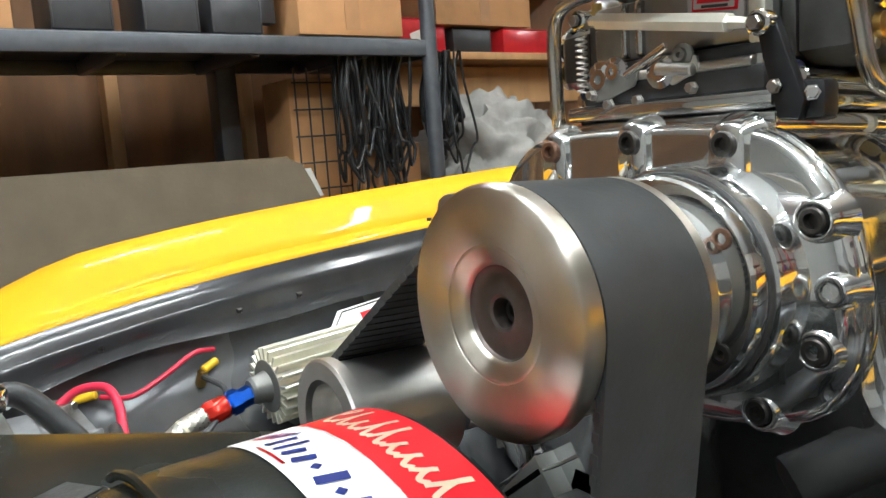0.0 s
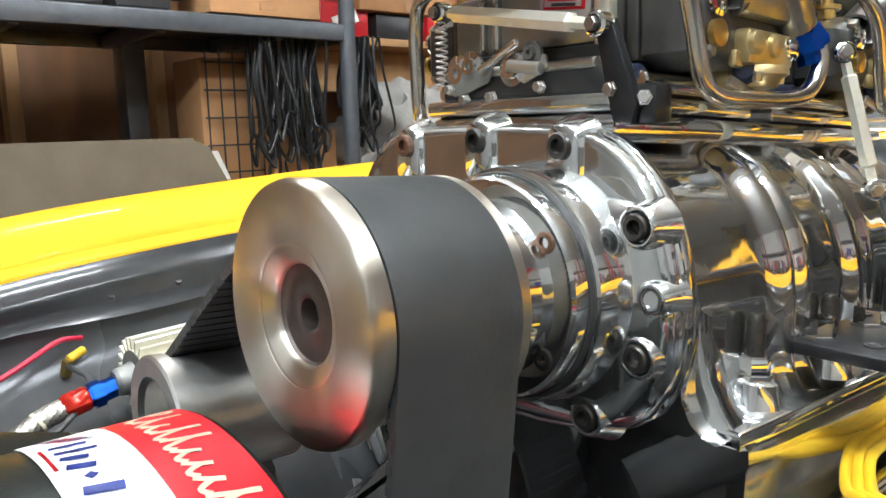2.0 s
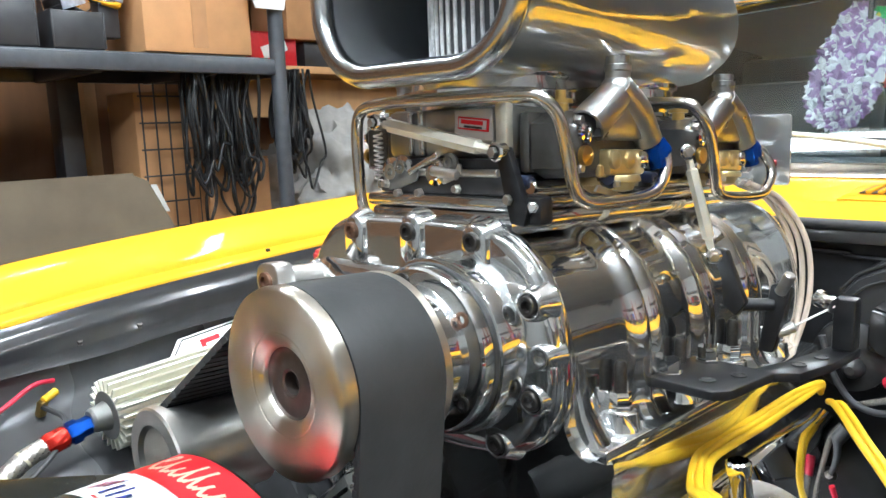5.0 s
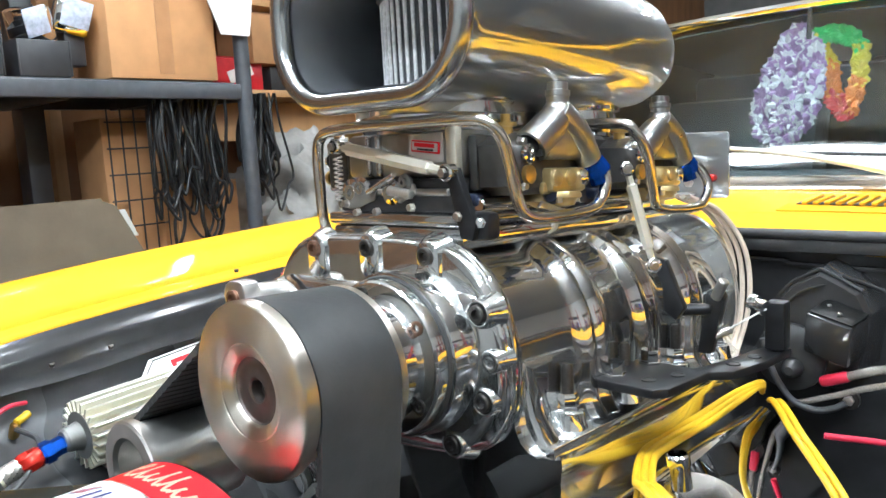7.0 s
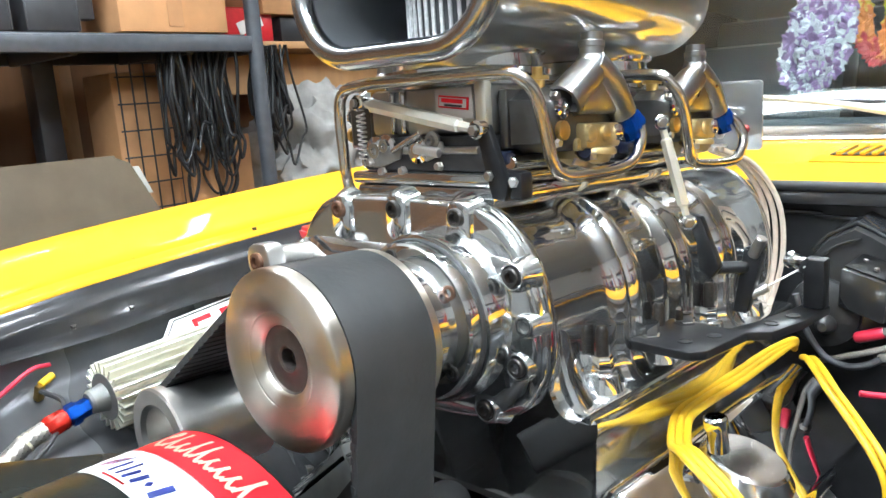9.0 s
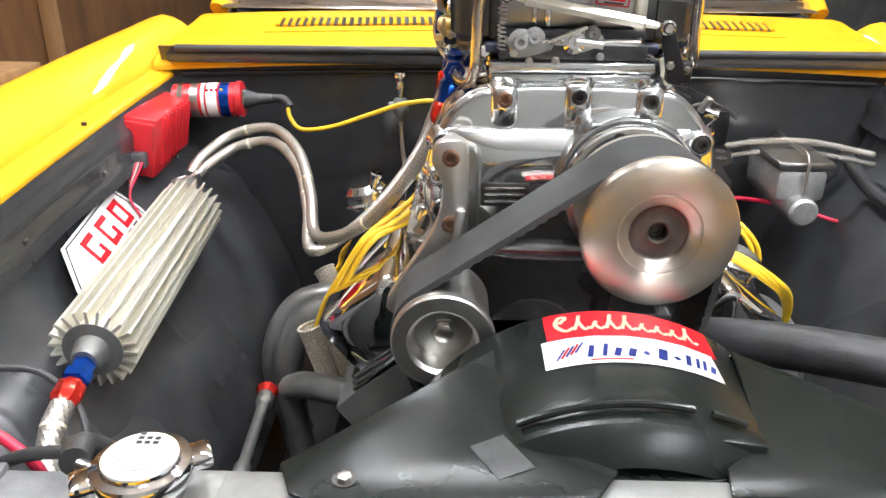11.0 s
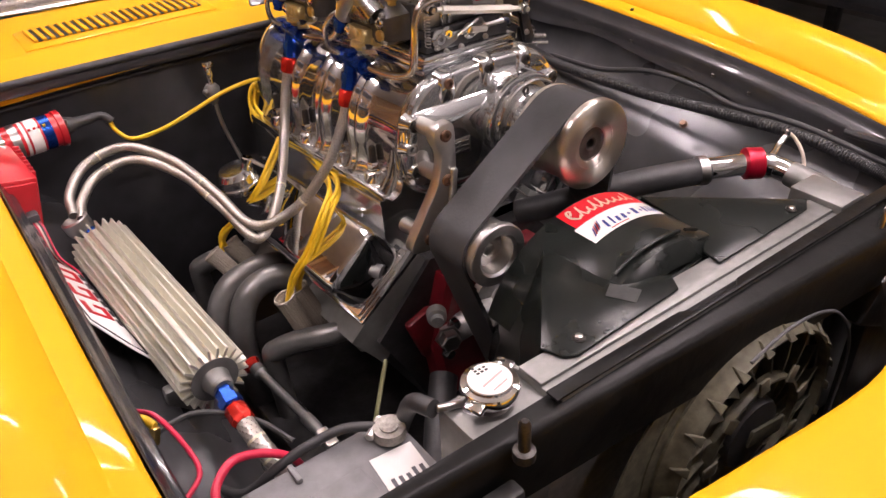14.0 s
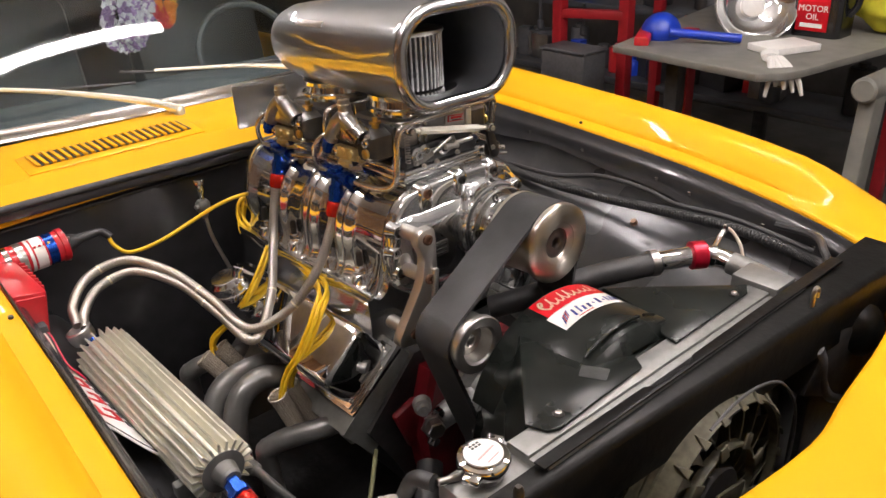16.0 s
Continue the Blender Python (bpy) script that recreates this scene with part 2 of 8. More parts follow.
def box(c, s, bev=0.0, rot=None, seg=2, bm=None):
    """Bevelled block about c with sizes s, turned by Euler degrees rot."""
    b = bmesh.new()
    bmesh.ops.create_cube(b, size=1)
    bmesh.ops.scale(b, vec=s, verts=b.verts)
    if bev:
        bmesh.ops.bevel(b, geom=b.edges[:], offset=bev, segments=seg, profile=0.5, affect="EDGES")
    m = Matrix.Translation(c)
    if rot:
        m = m @ Euler([radians(a) for a in rot]).to_matrix().to_4x4()
    bmesh.ops.transform(b, matrix=m, verts=b.verts)
    return join(bm, b)


def join(bm, b):
    if bm is None:
        return b
    me = bpy.data.meshes.new("tmp")
    b.to_mesh(me)
    b.free()
    bm.from_mesh(me)
    bpy.data.meshes.remove(me)
    return bm


def axes(d):
    d = Vector(d).normalized()
    u = d.orthogonal().normalized() if abs(d.z) > 0.95 else d.cross(Vector((0, 0, 1))).normalized()
    return d, u, u.cross(d)


def lathe(profile, at, d, seg=32, bm=None, close=True):
    """Turned form: profile of (distance along d, radius) from at."""
    b = bm or bmesh.new()
    d, u, v = axes(d)
    at = Vector(at)
    rings = []
    for h, r in profile:
        if r < 1e-5:
            rings.append([b.verts.new(at + d * h)])
        else:
            rings.append([b.verts.new(at + d * h + r * (u * math.cos(2 * math.pi * i / seg) + v * math.sin(2 * math.pi * i / seg))) for i in range(seg)])
    for a, c in zip(rings, rings[1:]):
        for i in range(seg):
            j = (i + 1) % seg
            if len(a) == 1 and len(c) > 1:
                b.faces.new((a[0], c[i], c[j]))
            elif len(c) == 1 and len(a) > 1:
                b.faces.new((a[i], c[0], a[j]))
            elif len(a) > 1:
                b.faces.new((a[i], c[i], c[j], a[j]))
    if close:
        for r, flip in ((rings[0], 1), (rings[-1], 0)):
            if len(r) > 1:
                b.faces.new(r[::-1] if flip else r)
    return b


def rod(a, c, r, seg=16, bm=None, bev=0.0):
    a, c = Vector(a), Vector(c)
    h = (c - a).length
    e = min(bev or r * 0.2, h * 0.4)
    return lathe([(0, r - e), (e, r), (h - e, r), (h, r - e)], a, c - a, seg, bm)


def spline(pts, n=8, closed=False):
    P = [Vector(p) for p in pts]
    if len(P) == 2 and not closed:
        return [P[0].lerp(P[1], i / n) for i in range(n + 1)]
    out = []
    N = len(P)
    for i in range(N if closed else N - 1):
        p0 = P[(i - 1) % N] if closed or i else P[0] * 2 - P[1]
        p1, p2 = P[i], P[(i + 1) % N]
        p3 = P[(i + 2) % N] if closed or i + 2 < N else p2 * 2 - p1
        for k in range(n):
            t = k / n
            out.append(0.5 * (2 * p1 + (p2 - p0) * t + (2 * p0 - 5 * p1 + 4 * p2 - p3) * t * t + (3 * p1 - p0 - 3 * p2 + p3) * t ** 3))
    if not closed:
        out.append(P[-1])
    return out


def sweep(pts, r, seg=12, n=8, closed=False, raw=False, bm=None, radii=None, flat=(1, 1)):
    """Tube of radius r along a smooth line."""
    b = bm or bmesh.new()
    P = [Vector(p) for p in pts] if raw else spline(pts, n, closed)
    T = []
    N = len(P)
    for i in range(N):
        a = P[(i - 1) % N] if closed or i else P[0]
        c = P[(i + 1) % N] if closed or i < N - 1 else P[-1]
        T.append((c - a).normalized())
    _, u, _ = axes(T[0])
    rings = []
    for i in range(N):
        u = (u - T[i] * u.dot(T[i])).normalized()
        v = T[i].cross(u)
        q = r
        if radii:
            f = i / (N - 1) * (len(radii) - 1)
            k = min(int(f), len(radii) - 2)
            q = radii[k] + (radii[k + 1] - radii[k]) * (f - k)
        rings.append([b.verts.new(P[i] + q * (flat[0] * u * math.cos(2 * math.pi * j / seg) + flat[1] * v * math.sin(2 * math.pi * j / seg))) for j in range(seg)])
    pairs = list(zip(rings, rings[1:])) + ([(rings[-1], rings[0])] if closed else [])
    for a, c in pairs:
        for j in range(seg):
            k = (j + 1) % seg
            b.faces.new((a[j], a[k], c[k], c[j]))
    if not closed:
        b.faces.new(rings[0][::-1])
        b.faces.new(rings[-1])
    return b


def loft(sections, closed=True, caps=True, bm=None):
    """Skin through sections of equal point count; closed: each section is a loop."""
    b = bm or bmesh.new()
    rings = [[b.verts.new(p) for p in s] for s in sections]
    n = len(rings[0])
    for a, c in zip(rings, rings[1:]):
        for i in range(n if closed else n - 1):
            j = (i + 1) % n
            b.faces.new((a[i], a[j], c[j], c[i]))
    if caps and closed:
        b.faces.new(rings[0][::-1])
        b.faces.new(rings[-1])
    return b


def sheet(sections, thick=0.003):
    """Open skin through sections, given thickness."""
    b = loft(sections, closed=False)
    bmesh.ops.recalc_face_normals(b, faces=b.faces)
    bmesh.ops.solidify(b, geom=b.faces[:], thickness=thick)
    return b


def plate(pts, d, bev=0.0, bm=None):
    """Flat outline pts (3D, planar) pushed along vector d."""
    b = bmesh.new()
    f = b.faces.new([b.verts.new(p) for p in pts])
    r = bmesh.ops.extrude_face_region(b, geom=[f])
    vs = [g for g in r["geom"] if isinstance(g, bmesh.types.BMVert)]
    bmesh.ops.translate(b, vec=d, verts=vs)
    if bev:
        es = [e for e in b.edges if len(e.link_faces) == 2 and e.calc_face_angle(0) > 0.6]
        bmesh.ops.bevel(b, geom=es, offset=bev, segments=2, profile=0.5, affect="EDGES", clamp_overlap=True)
    return join(bm, b)


def rrect(cx, cy, a, b, r, n=6):
    """Rounded rectangle in 2D with half sizes a, b."""
    out = []
    for sx, sy, s in ((1, 1, 0), (-1, 1, 90), (-1, -1, 180), (1, -1, 270)):
        for i in range(n + 1):
            k = radians(s + 90 * i / n)
            out.append((cx + sx * (a - r) + r * math.cos(k), cy + sy * (b - r) + r * math.sin(k)))
    return out


def hexbolt(at, d, r, h, bm=None):
    b = bm or bmesh.new()
    lathe([(0, r * 1.25), (h * 0.2, r * 1.25), (h * 0.2, r * 0.98), (h * 0.9, r * 0.98), (h, r * 0.85)], at, d, 6, b)
    return b


def allen(at, d, r, h, bm=None):
    """Socket-head cap screw with its recess."""
    b = bm or bmesh.new()
    lathe([(0, r), (h * 0.85, r), (h, r * 0.86), (h, r * 0.55), (h * 0.35, r * 0.5), (h * 0.35, 0)], at, d, 16, b)
    return b


def text(body, size, m, material, parent=None, extrude=0.0004, name="lettering", shear=0.0, bold=0.0, bend=None):
    """Lettering with the built-in font, as a mesh at the pose m."""
    cu = bpy.data.curves.new(name, "FONT")
    cu.body, cu.size, cu.extrude, cu.shear, cu.offset = body, size, extrude, shear, bold
    cu.align_x, cu.align_y = "CENTER", "CENTER"
    cu.resolution_u = 3
    tmp = bpy.data.objects.new(name, cu)
    me = bpy.data.meshes.new_from_object(tmp)
    bpy.data.objects.remove(tmp)
    b = bmesh.new()
    b.from_mesh(me)
    bpy.data.meshes.remove(me)
    if bend:
        for v in b.verts:
            v.co = bend(v.co)
    else:
        bmesh.ops.transform(b, matrix=m, verts=b.verts)
    return part(name, b, material, parent, smooth=0)


TILT = [Matrix.Identity(4)]
ENGINE = Matrix(((1, 0, 0, 0), (0, 1, 0, 0), (0, -0.05, 1, 0), (0, 0, 0, 1)))  # engine leans down to the rear


def tilted(on):
    TILT[0] = ENGINE if on else Matrix.Identity(4)


CX = -0.06  # the car's centre line

# ---- room ----
solo("floor", box((0.5, 1.5, -0.05), (7.0, 11.0, 0.1)), CONCRETE, "worn grey concrete garage floor", "floor", kind="structure")
solo("ceiling", box((0.5, 1.5, 2.85), (7.2, 11.2, 0.1)), CEILPAINT, "grey painted garage ceiling", "ceiling", kind="structure")
solo("wall_west", box((-2.62, 1.5, 1.4), (0.1, 11.0, 2.8)), WOOD, "bare brown plywood wall between studs", "wall", kind="structure")
solo("wall_east", box((4.05, 1.5, 0.7), (0.1, 11.0, 1.4)), DARKWALL, "dark lower garage wall", "wall", kind="structure")
# Unseen upper wall, made pale so the polished blower mirrors something bright.
solo("wall_east_upper", box((4.05, 1.5, 2.1), (0.1, 11.0, 1.4)), REFLECTWALL, "unseen upper wall, kept pale to brighten the polished metal", "wall", kind="structure")
solo("wall_south", box((0.5, -4.05, 1.4), (7.2, 0.1, 2.8)), WALLPAINT, "grey closed garage door wall", "wall", kind="structure")
solo("wall_north", box((0.5, 7.05, 1.4), (7.2, 0.1, 2.8)), CONCRETE, "plain grey rear wall", "wall", kind="structure")
for i, yy in enumerate((-1.6, -0.8, 0.0, 0.42, 0.9, 1.38, 1.86, 2.34, 3.0, 3.8)):
    solo("wall_stud", box((-2.52, yy, 1.4), (0.09, 0.045, 2.8), 0.004), STUDWOOD, "bare pine wall stud", "stud", "wall studs", "structure")

# ceiling lamps
for lx, ly, turn, ln in LAMPS:
    lamp = thing("ceiling_lamp", "long white ceiling tube lamp, lit", "lamp", (lx, ly, 2.62), "ceiling lamps")
    sx, sy = (ln, 0.11) if turn == 0 else (0.11, ln)
    part("housing", box((lx, ly, 2.72), (sx, sy, 0.06), 0.01), HOUSINGWHITE, lamp)
    part("diffuser", box((lx, ly, 2.67), (sx - 0.04, sy - 0.04, 0.04), 0.012), TUBE, lamp, "glowing white diffuser")

# ---- car body ----
car = thing("car", "bright yellow coupe with its bonnet off and engine bay open", "car", (CX, 0.5, 0))
# plan of the bonnet opening: x, y, height of its lip, from the right rear round the nose to the left rear
half = [(0.70, 1.16, 0.985), (0.70, 0.80, 0.972), (0.70, 0.50, 0.958), (0.70, 0.23, 0.94), (0.70, 0.05, 0.922), (0.698, -0.14, 0.895), (0.685, -0.27, 0.868),
        (0.62, -0.355, 0.858), (0.52, -0.405, 0.858), (0.36, -0.440, 0.86), (0.18, -0.463, 0.862)]
ring = [Vector((CX + a, b, c)) for a, b, c in half] + [Vector((CX + 0.04, -0.482, 0.862))] + [Vector((CX - a, b, c)) for a, b, c in half[::-1]]
ring = spline(ring, 4)
prof = [(0.004, -0.03), (0.0, -0.004), (0.002, 0.002), (0.008, 0.005), (0.038, 0.008), (0.0405, 0.0165), (0.047, 0.0235), (0.059, 0.038), (0.074, 0.051), (0.092, 0.061),
        (0.118, 0.067), (0.15, 0.058), (0.19, 0.03), (0.22, -0.02), (0.235, -0.09), (0.24, -0.25), (0.23, -0.42), (0.20, -0.60)]
nose_prof = [(0.004, -0.03), (0.0, -0.004), (0.002, 0.002), (0.008, 0.005), (0.03, 0.006), (0.06, 0.004), (0.09, 0.001), (0.12, -0.003), (0.15, -0.008), (0.18, -0.016),
             (0.21, -0.028), (0.235, -0.045), (0.255, -0.075), (0.262, -0.12), (0.262, -0.18), (0.255, -0.28), (0.24, -0.42), (0.22, -0.58)]


def body_section(i):
    a, b = ring[max(0, i - 1)], ring[min(len(ring) - 1, i + 1)]
    t = (b - a).normalized()
    out = Vector((-t.y, t.x, 0)).normalized()
    p = ring[i]
    if out.dot(Vector((p.x - CX, p.y - 0.4, 0))) < 0:
        out = -out
    w = min(1, max(0, (-0.02 - p.y) / 0.38))
    w = w * w * (3 - 2 * w)
    return [p + out * (u0 + (u1 - u0) * w) + Vector((0, 0, z0 + (z1 - z0) * w)) for (u0, z0), (u1, z1) in zip(prof, nose_prof)]


n_ring = len(ring)
cut = [i for i in range(n_ring) if ring[i].y < -0.33]
for nm, i0, i1, lb in (("fender", 0, cut[0], "glossy yellow front fender"), ("nose_panel", cut[0], cut[-1], "glossy yellow nose panel"), ("fender", cut[-1], n_ring - 1, "glossy yellow front fender")):
    f = part(nm, sheet([body_section(i) for i in range(i0, i1 + 1)], 0.0025), YELLOW, car, lb, 50)

# black inner aprons below the lip, with a wavy rubber-edged flap over them
apr = [(0.006, -0.012), (0.008, -0.03), (0.008, -0.06), (0.010, -0.09), (0.018, -0.125), (0.036, -0.150), (0.062, -0.170), (0.09, -0.188), (0.112, -0.212), (0.132, -0.245), (0.165, -0.30), (0.21, -0.40), (0.24, -0.52)]
def lip_at(yy, side):
    """Point of the opening's lip at the given station."""
    run = sorted((p for p in ring if (p.x - CX) * side > 0.55), key=lambda p: p.y)
    ys_ = [p.y for p in run]
    return Vector((float(np.interp(yy, ys_, [p.x for p in run])), yy, float(np.interp(yy, ys_, [p.z for p in run]))))


for side in (1, -1):
    secs, flap = [], []
    for i in range(49):
        yy = 0.868 - i * 0.0238
        lip = lip_at(yy, side)
        x0 = abs(lip.x - CX)
        bul = 0.008 * math.sin(yy * 5 + side)
        secs.append([Vector((CX + side * (x0 - u * (1 + bul * 3) + 0.002), yy, lip.z + z * (1 + bul * 1.5))) for u, z in apr])
        wv = 0.010 * math.sin(yy * 7 + 1.2 * side) + 0.005 * math.sin(yy * 17 + side)
        flap.append([Vector((CX + side * (x0 - u), yy, lip.z + z)) for u, z in ((0.003, -0.004), (0.008, -0.013), (0.012, -0.026), (0.018, -0.030), (0.021, -0.038 - 0.2 * wv), (0.017 + 0.2 * wv, -0.055 - 0.5 * wv), (0.020 + 0.3 * wv, -0.068 - 0.8 * wv), (0.027 + 0.4 * wv, -0.080 - 0.8 * wv))])
    part("inner_apron", sheet(secs, 0.002), APRONPAINT, car, "glossy dark inner fender apron", 60)
    part("apron_flap", sheet(flap, 0.003), BLACKPAINT, car, "wavy black flap under the fender lip", 60)
    for yy in (0.66, 0.47, 0.23, 0.12, -0.06, -0.18):
        k = min(range(49), key=lambda q: abs(flap[q][0].y - yy))
        part("apron_bolt", hexbolt(flap[k][5], (-side * 0.6, 0, 0.7), 0.005, 0.007), DARKBOLT, car)
    for yy in (0.47, -0.27):
        lip = min(ring, key=lambda p: abs(p.y - yy) + (0 if (p.x - CX) * side > 0.5 else 9))
        part("lip_screw", rod((lip.x + side * 0.014, lip.y, lip.z + 0.003), (lip.x + side * 0.014, lip.y, lip.z + 0.011), 0.0045, 10), DARKBOLT, car)
    part("apron_stud", hexbolt((CX + side * 0.585, 0.215, 0.80), (-side * 0.6, 0, 0.8), 0.008, 0.01), RUSTBOLT, car)

# wheels under the fenders and the tail
for s in (-1, 1):
    for yw in (0.12, 2.75):
        wh = part("wheel", lathe([(-0.09, 0.20), (-0.08, 0.215), (0.08, 0.215), (0.09, 0.20), (0.06, 0.19), (0.05, 0.06), (0.07, 0.05), (0.07, 0)], (CX + s * 0.80, yw, 0.325), (s, 0, 0), 36), DULLALU, car)
        part("tyre", lathe([(-0.09, 0.205), (-0.105, 0.24), (-0.105, 0.29), (-0.085, 0.32), (0, 0.325), (0.085, 0.32), (0.105, 0.29), (0.105, 0.24), (0.09, 0.205)], (CX + s * 0.80, yw, 0.325), (s, 0, 0), 40, close=False), RUBBER, wh)

# firewall, its ledge and the cowl
part("firewall", sheet([[Vector((CX + x, y, z)) for x in (-0.72, -0.4, 0.0, 0.4, 0.72)] for y, z in ((0.86, 1.03), (0.872, 1.0), (0.875, 0.9), (0.875, 0.7), (0.88, 0.35))], 0.004), BLACKPAINT, car, "black painted firewall", 50)
part("firewall_bead", sweep([(CX + x, 0.866, z) for x, z in ((-0.68, 0.975), (-0.3, 0.983), (0.0, 0.986), (0.18, 0.985), (0.2, 0.980), (0.45, 0.976), (0.68, 0.970))], 0.0045, 8, 4), BLACKPAINT, car)
part("firewall_ledge", box((CX, 0.852, 1.012), (1.40, 0.03, 0.022), 0.006), BLACKPAINT, car)
part("ledge_seal", sweep([(CX + x, 0.84, 1.028) for x in (-0.68, -0.3, 0, 0.3, 0.68)], 0.008, 10, 3), RUBBER, car)
cowl_rows = []
for yy, zz in ((0.846, 1.004), (0.848, 1.016), (0.853, 1.020), (0.90, 1.0385), (0.926, 1.0485), (0.930, 1.0505), (0.935, 1.0512), (0.98, 1.054), (1.06, 1.062), (1.12, 1.07), (1.16, 1.07)):
    cowl_rows.append([Vector((CX + x, yy + 0.05 * (x / 0.7) ** 2 * (1 if yy > 0.9 else 0.2), zz - 0.02 * (x / 0.7) ** 2)) for x in np.linspace(-0.735, 0.735, 13)])
part("cowl_panel", sheet(cowl_rows, 0.003), YELLOW, car, "glossy yellow cowl panel with air louvres", 60)
def cowl_z(x, y):
    zs = np.interp(y, [0.853, 0.926, 0.935, 0.98, 1.06, 1.12, 1.16], [1.020, 1.0485, 1.0512, 1.054, 1.062, 1.07, 1.07])
    return float(zs) - 0.02 * (x / 0.7) ** 2


for side in (1, -1):
    pad = []
    for yy in (0.945, 0.953, 1.0, 1.047, 1.055):
        h_ = 0.002 if yy in (0.945, 1.055) else 0.007
        pad.append([Vector((CX + side * x, yy + 0.05 * (x / 0.7) ** 2, cowl_z(x, yy) + (h_ if 0.15 < x < 0.53 else 0.002))) for x in (0.145, 0.155, 0.25, 0.34, 0.43, 0.525, 0.54)])
    part("louvre_pad", sheet(pad, 0.002), YELLOW, car, "", 60)
    for k in range(21):
        x = 0.175 + k * 0.0165
        y0 = 0.963 + 0.05 * (x / 0.7) ** 2
        # Black strip laid on the pad for the shade inside the slot.
        part("louvre_slot_shade", plate([(CX + side * (x - 0.0042), y0, cowl_z(x, 0.972) + 0.0083), (CX + side * (x + 0.0042), y0, cowl_z(x, 0.972) + 0.0083), (CX + side * (x + 0.010), y0 + 0.072, cowl_z(x, 1.035) + 0.0085), (CX + side * (x + 0.0016), y0 + 0.072, cowl_z(x, 1.035) + 0.0085)], (0, 0, 0.0012)), BLACKPRINTSHADE, car)
        part("louvre", plate([(CX + side * (x + 0.0042), y0, cowl_z(x, 0.972) + 0.0083), (CX + side * (x + 0.0122), y0, cowl_z(x, 0.972) + 0.0083), (CX + side * (x + 0.018), y0 + 0.072, cowl_z(x, 1.035) + 0.0085), (CX + side * (x + 0.010), y0 + 0.072, cowl_z(x, 1.035) + 0.0085)], (0, 0, 0.0045), 0.001), YELLOW, car)

# windscreen, roof edge, dashboard, steering wheel
ws = []
for k, (yy, zz, hw) in enumerate(((1.155, 1.068, 0.70), (1.30, 1.21, 0.67), (1.45, 1.345, 0.64), (1.58, 1.45, 0.60))):
    ws.append([Vector((CX + hw * s, yy + 0.10 * s * s, zz - 0.01 * s * s)) for s in np.linspace(-1, 1, 11)])
screen = part("windscreen", sheet(ws, 0.005), GLASS, car, "clear curved windscreen reflecting the lamps", 60)
screen.visible_shadow = False
for s in (-1, 1):
    part("pillar", sweep([(CX + s * 0.71, 1.24, 1.055), (CX + s * 0.68, 1.40, 1.20), (CX + s * 0.65, 1.55, 1.33), (CX + s * 0.61, 1.68, 1.44)], 0.022, 10, 5), YELLOW, car)
part("screen_trim", sheet([[p + Vector((0, dy, dz)) for p in ws[0]] for dy, dz in ((-0.030, 0.004), (-0.026, 0.009), (-0.008, 0.012), (0.004, 0.022), (0.012, 0.026))], 0.002), SATINCHROME, car, "wide bright windscreen trim", 50)
part("screen_trim", sweep([p + Vector((0, -0.004, 0.006)) for p in ws[-1]], 0.010, 8, 2), CHROME, car)
part("roof", sheet([[Vector((CX + hw * s, y + 0.1 * s * s, z - 0.05 * s * s)) for s in np.linspace(-1, 1, 11)] for y, z, hw in ((1.585, 1.458, 0.62), (1.68, 1.48, 0.62), (2.1, 1.5, 0.62), (2.8, 1.44, 0.60))], 0.01), YELLOW, car, "", 60)
part("dashboard", loft([[(CX + x, y, z) for y, z in ((1.19, 1.03), (1.24, 1.075), (1.42, 1.09), (1.5, 1.06), (1.52, 0.8), (1.2, 0.8))] for x in (-0.66, -0.3, 0.3, 0.66)]), DASH, car)
# Near-black side and rear glass, added to darken the cabin behind the windscreen.
CABINDARK = glass_mat("cabin_darkening_glass", (0.12, 0.14, 0.14))
for s in (-1, 1):
    part("side_window", sheet([[Vector((CX + s * x, y, z)) for y in (1.42, 1.8, 2.2, 2.6)] for x, z in ((0.74, 0.99), (0.70, 1.22), (0.615, 1.42))], 0.004), CABINDARK, car, "side window added dark to dim the cabin", 60)
part("rear_window", sheet([[Vector((CX + q * w, y, z)) for q in (-1, -0.5, 0, 0.5, 1)] for y, z, w in ((2.8, 1.43, 0.6), (3.05, 1.2, 0.66), (3.2, 1.02, 0.7))], 0.004), CABINDARK, car, "rear window added dark to dim the cabin", 60)
part("headliner", sheet([[Vector((CX + hw * q, y, z - 0.05 * q * q)) for q in (-1, -0.5, 0, 0.5, 1)] for y, z, hw in ((1.62, 1.44, 0.6), (2.1, 1.475, 0.6), (2.75, 1.42, 0.58))], 0.004), DASH, car, "dark cabin headliner", 60)
part("cabin_back", box((CX, 2.5, 1.0), (1.3, 0.06, 0.75), 0.02), DASH, car)
for s in (-1, 1):
    part("seat_back", box((CX + s * 0.34, 2.05, 0.98), (0.5, 0.14, 0.6), 0.05, (-12, 0, 0)), DASH, car)
    part("side_glass_sill", box((CX + s * 0.74, 2.0, 0.85), (0.06, 1.9, 0.30), 0.02), YELLOW, car)
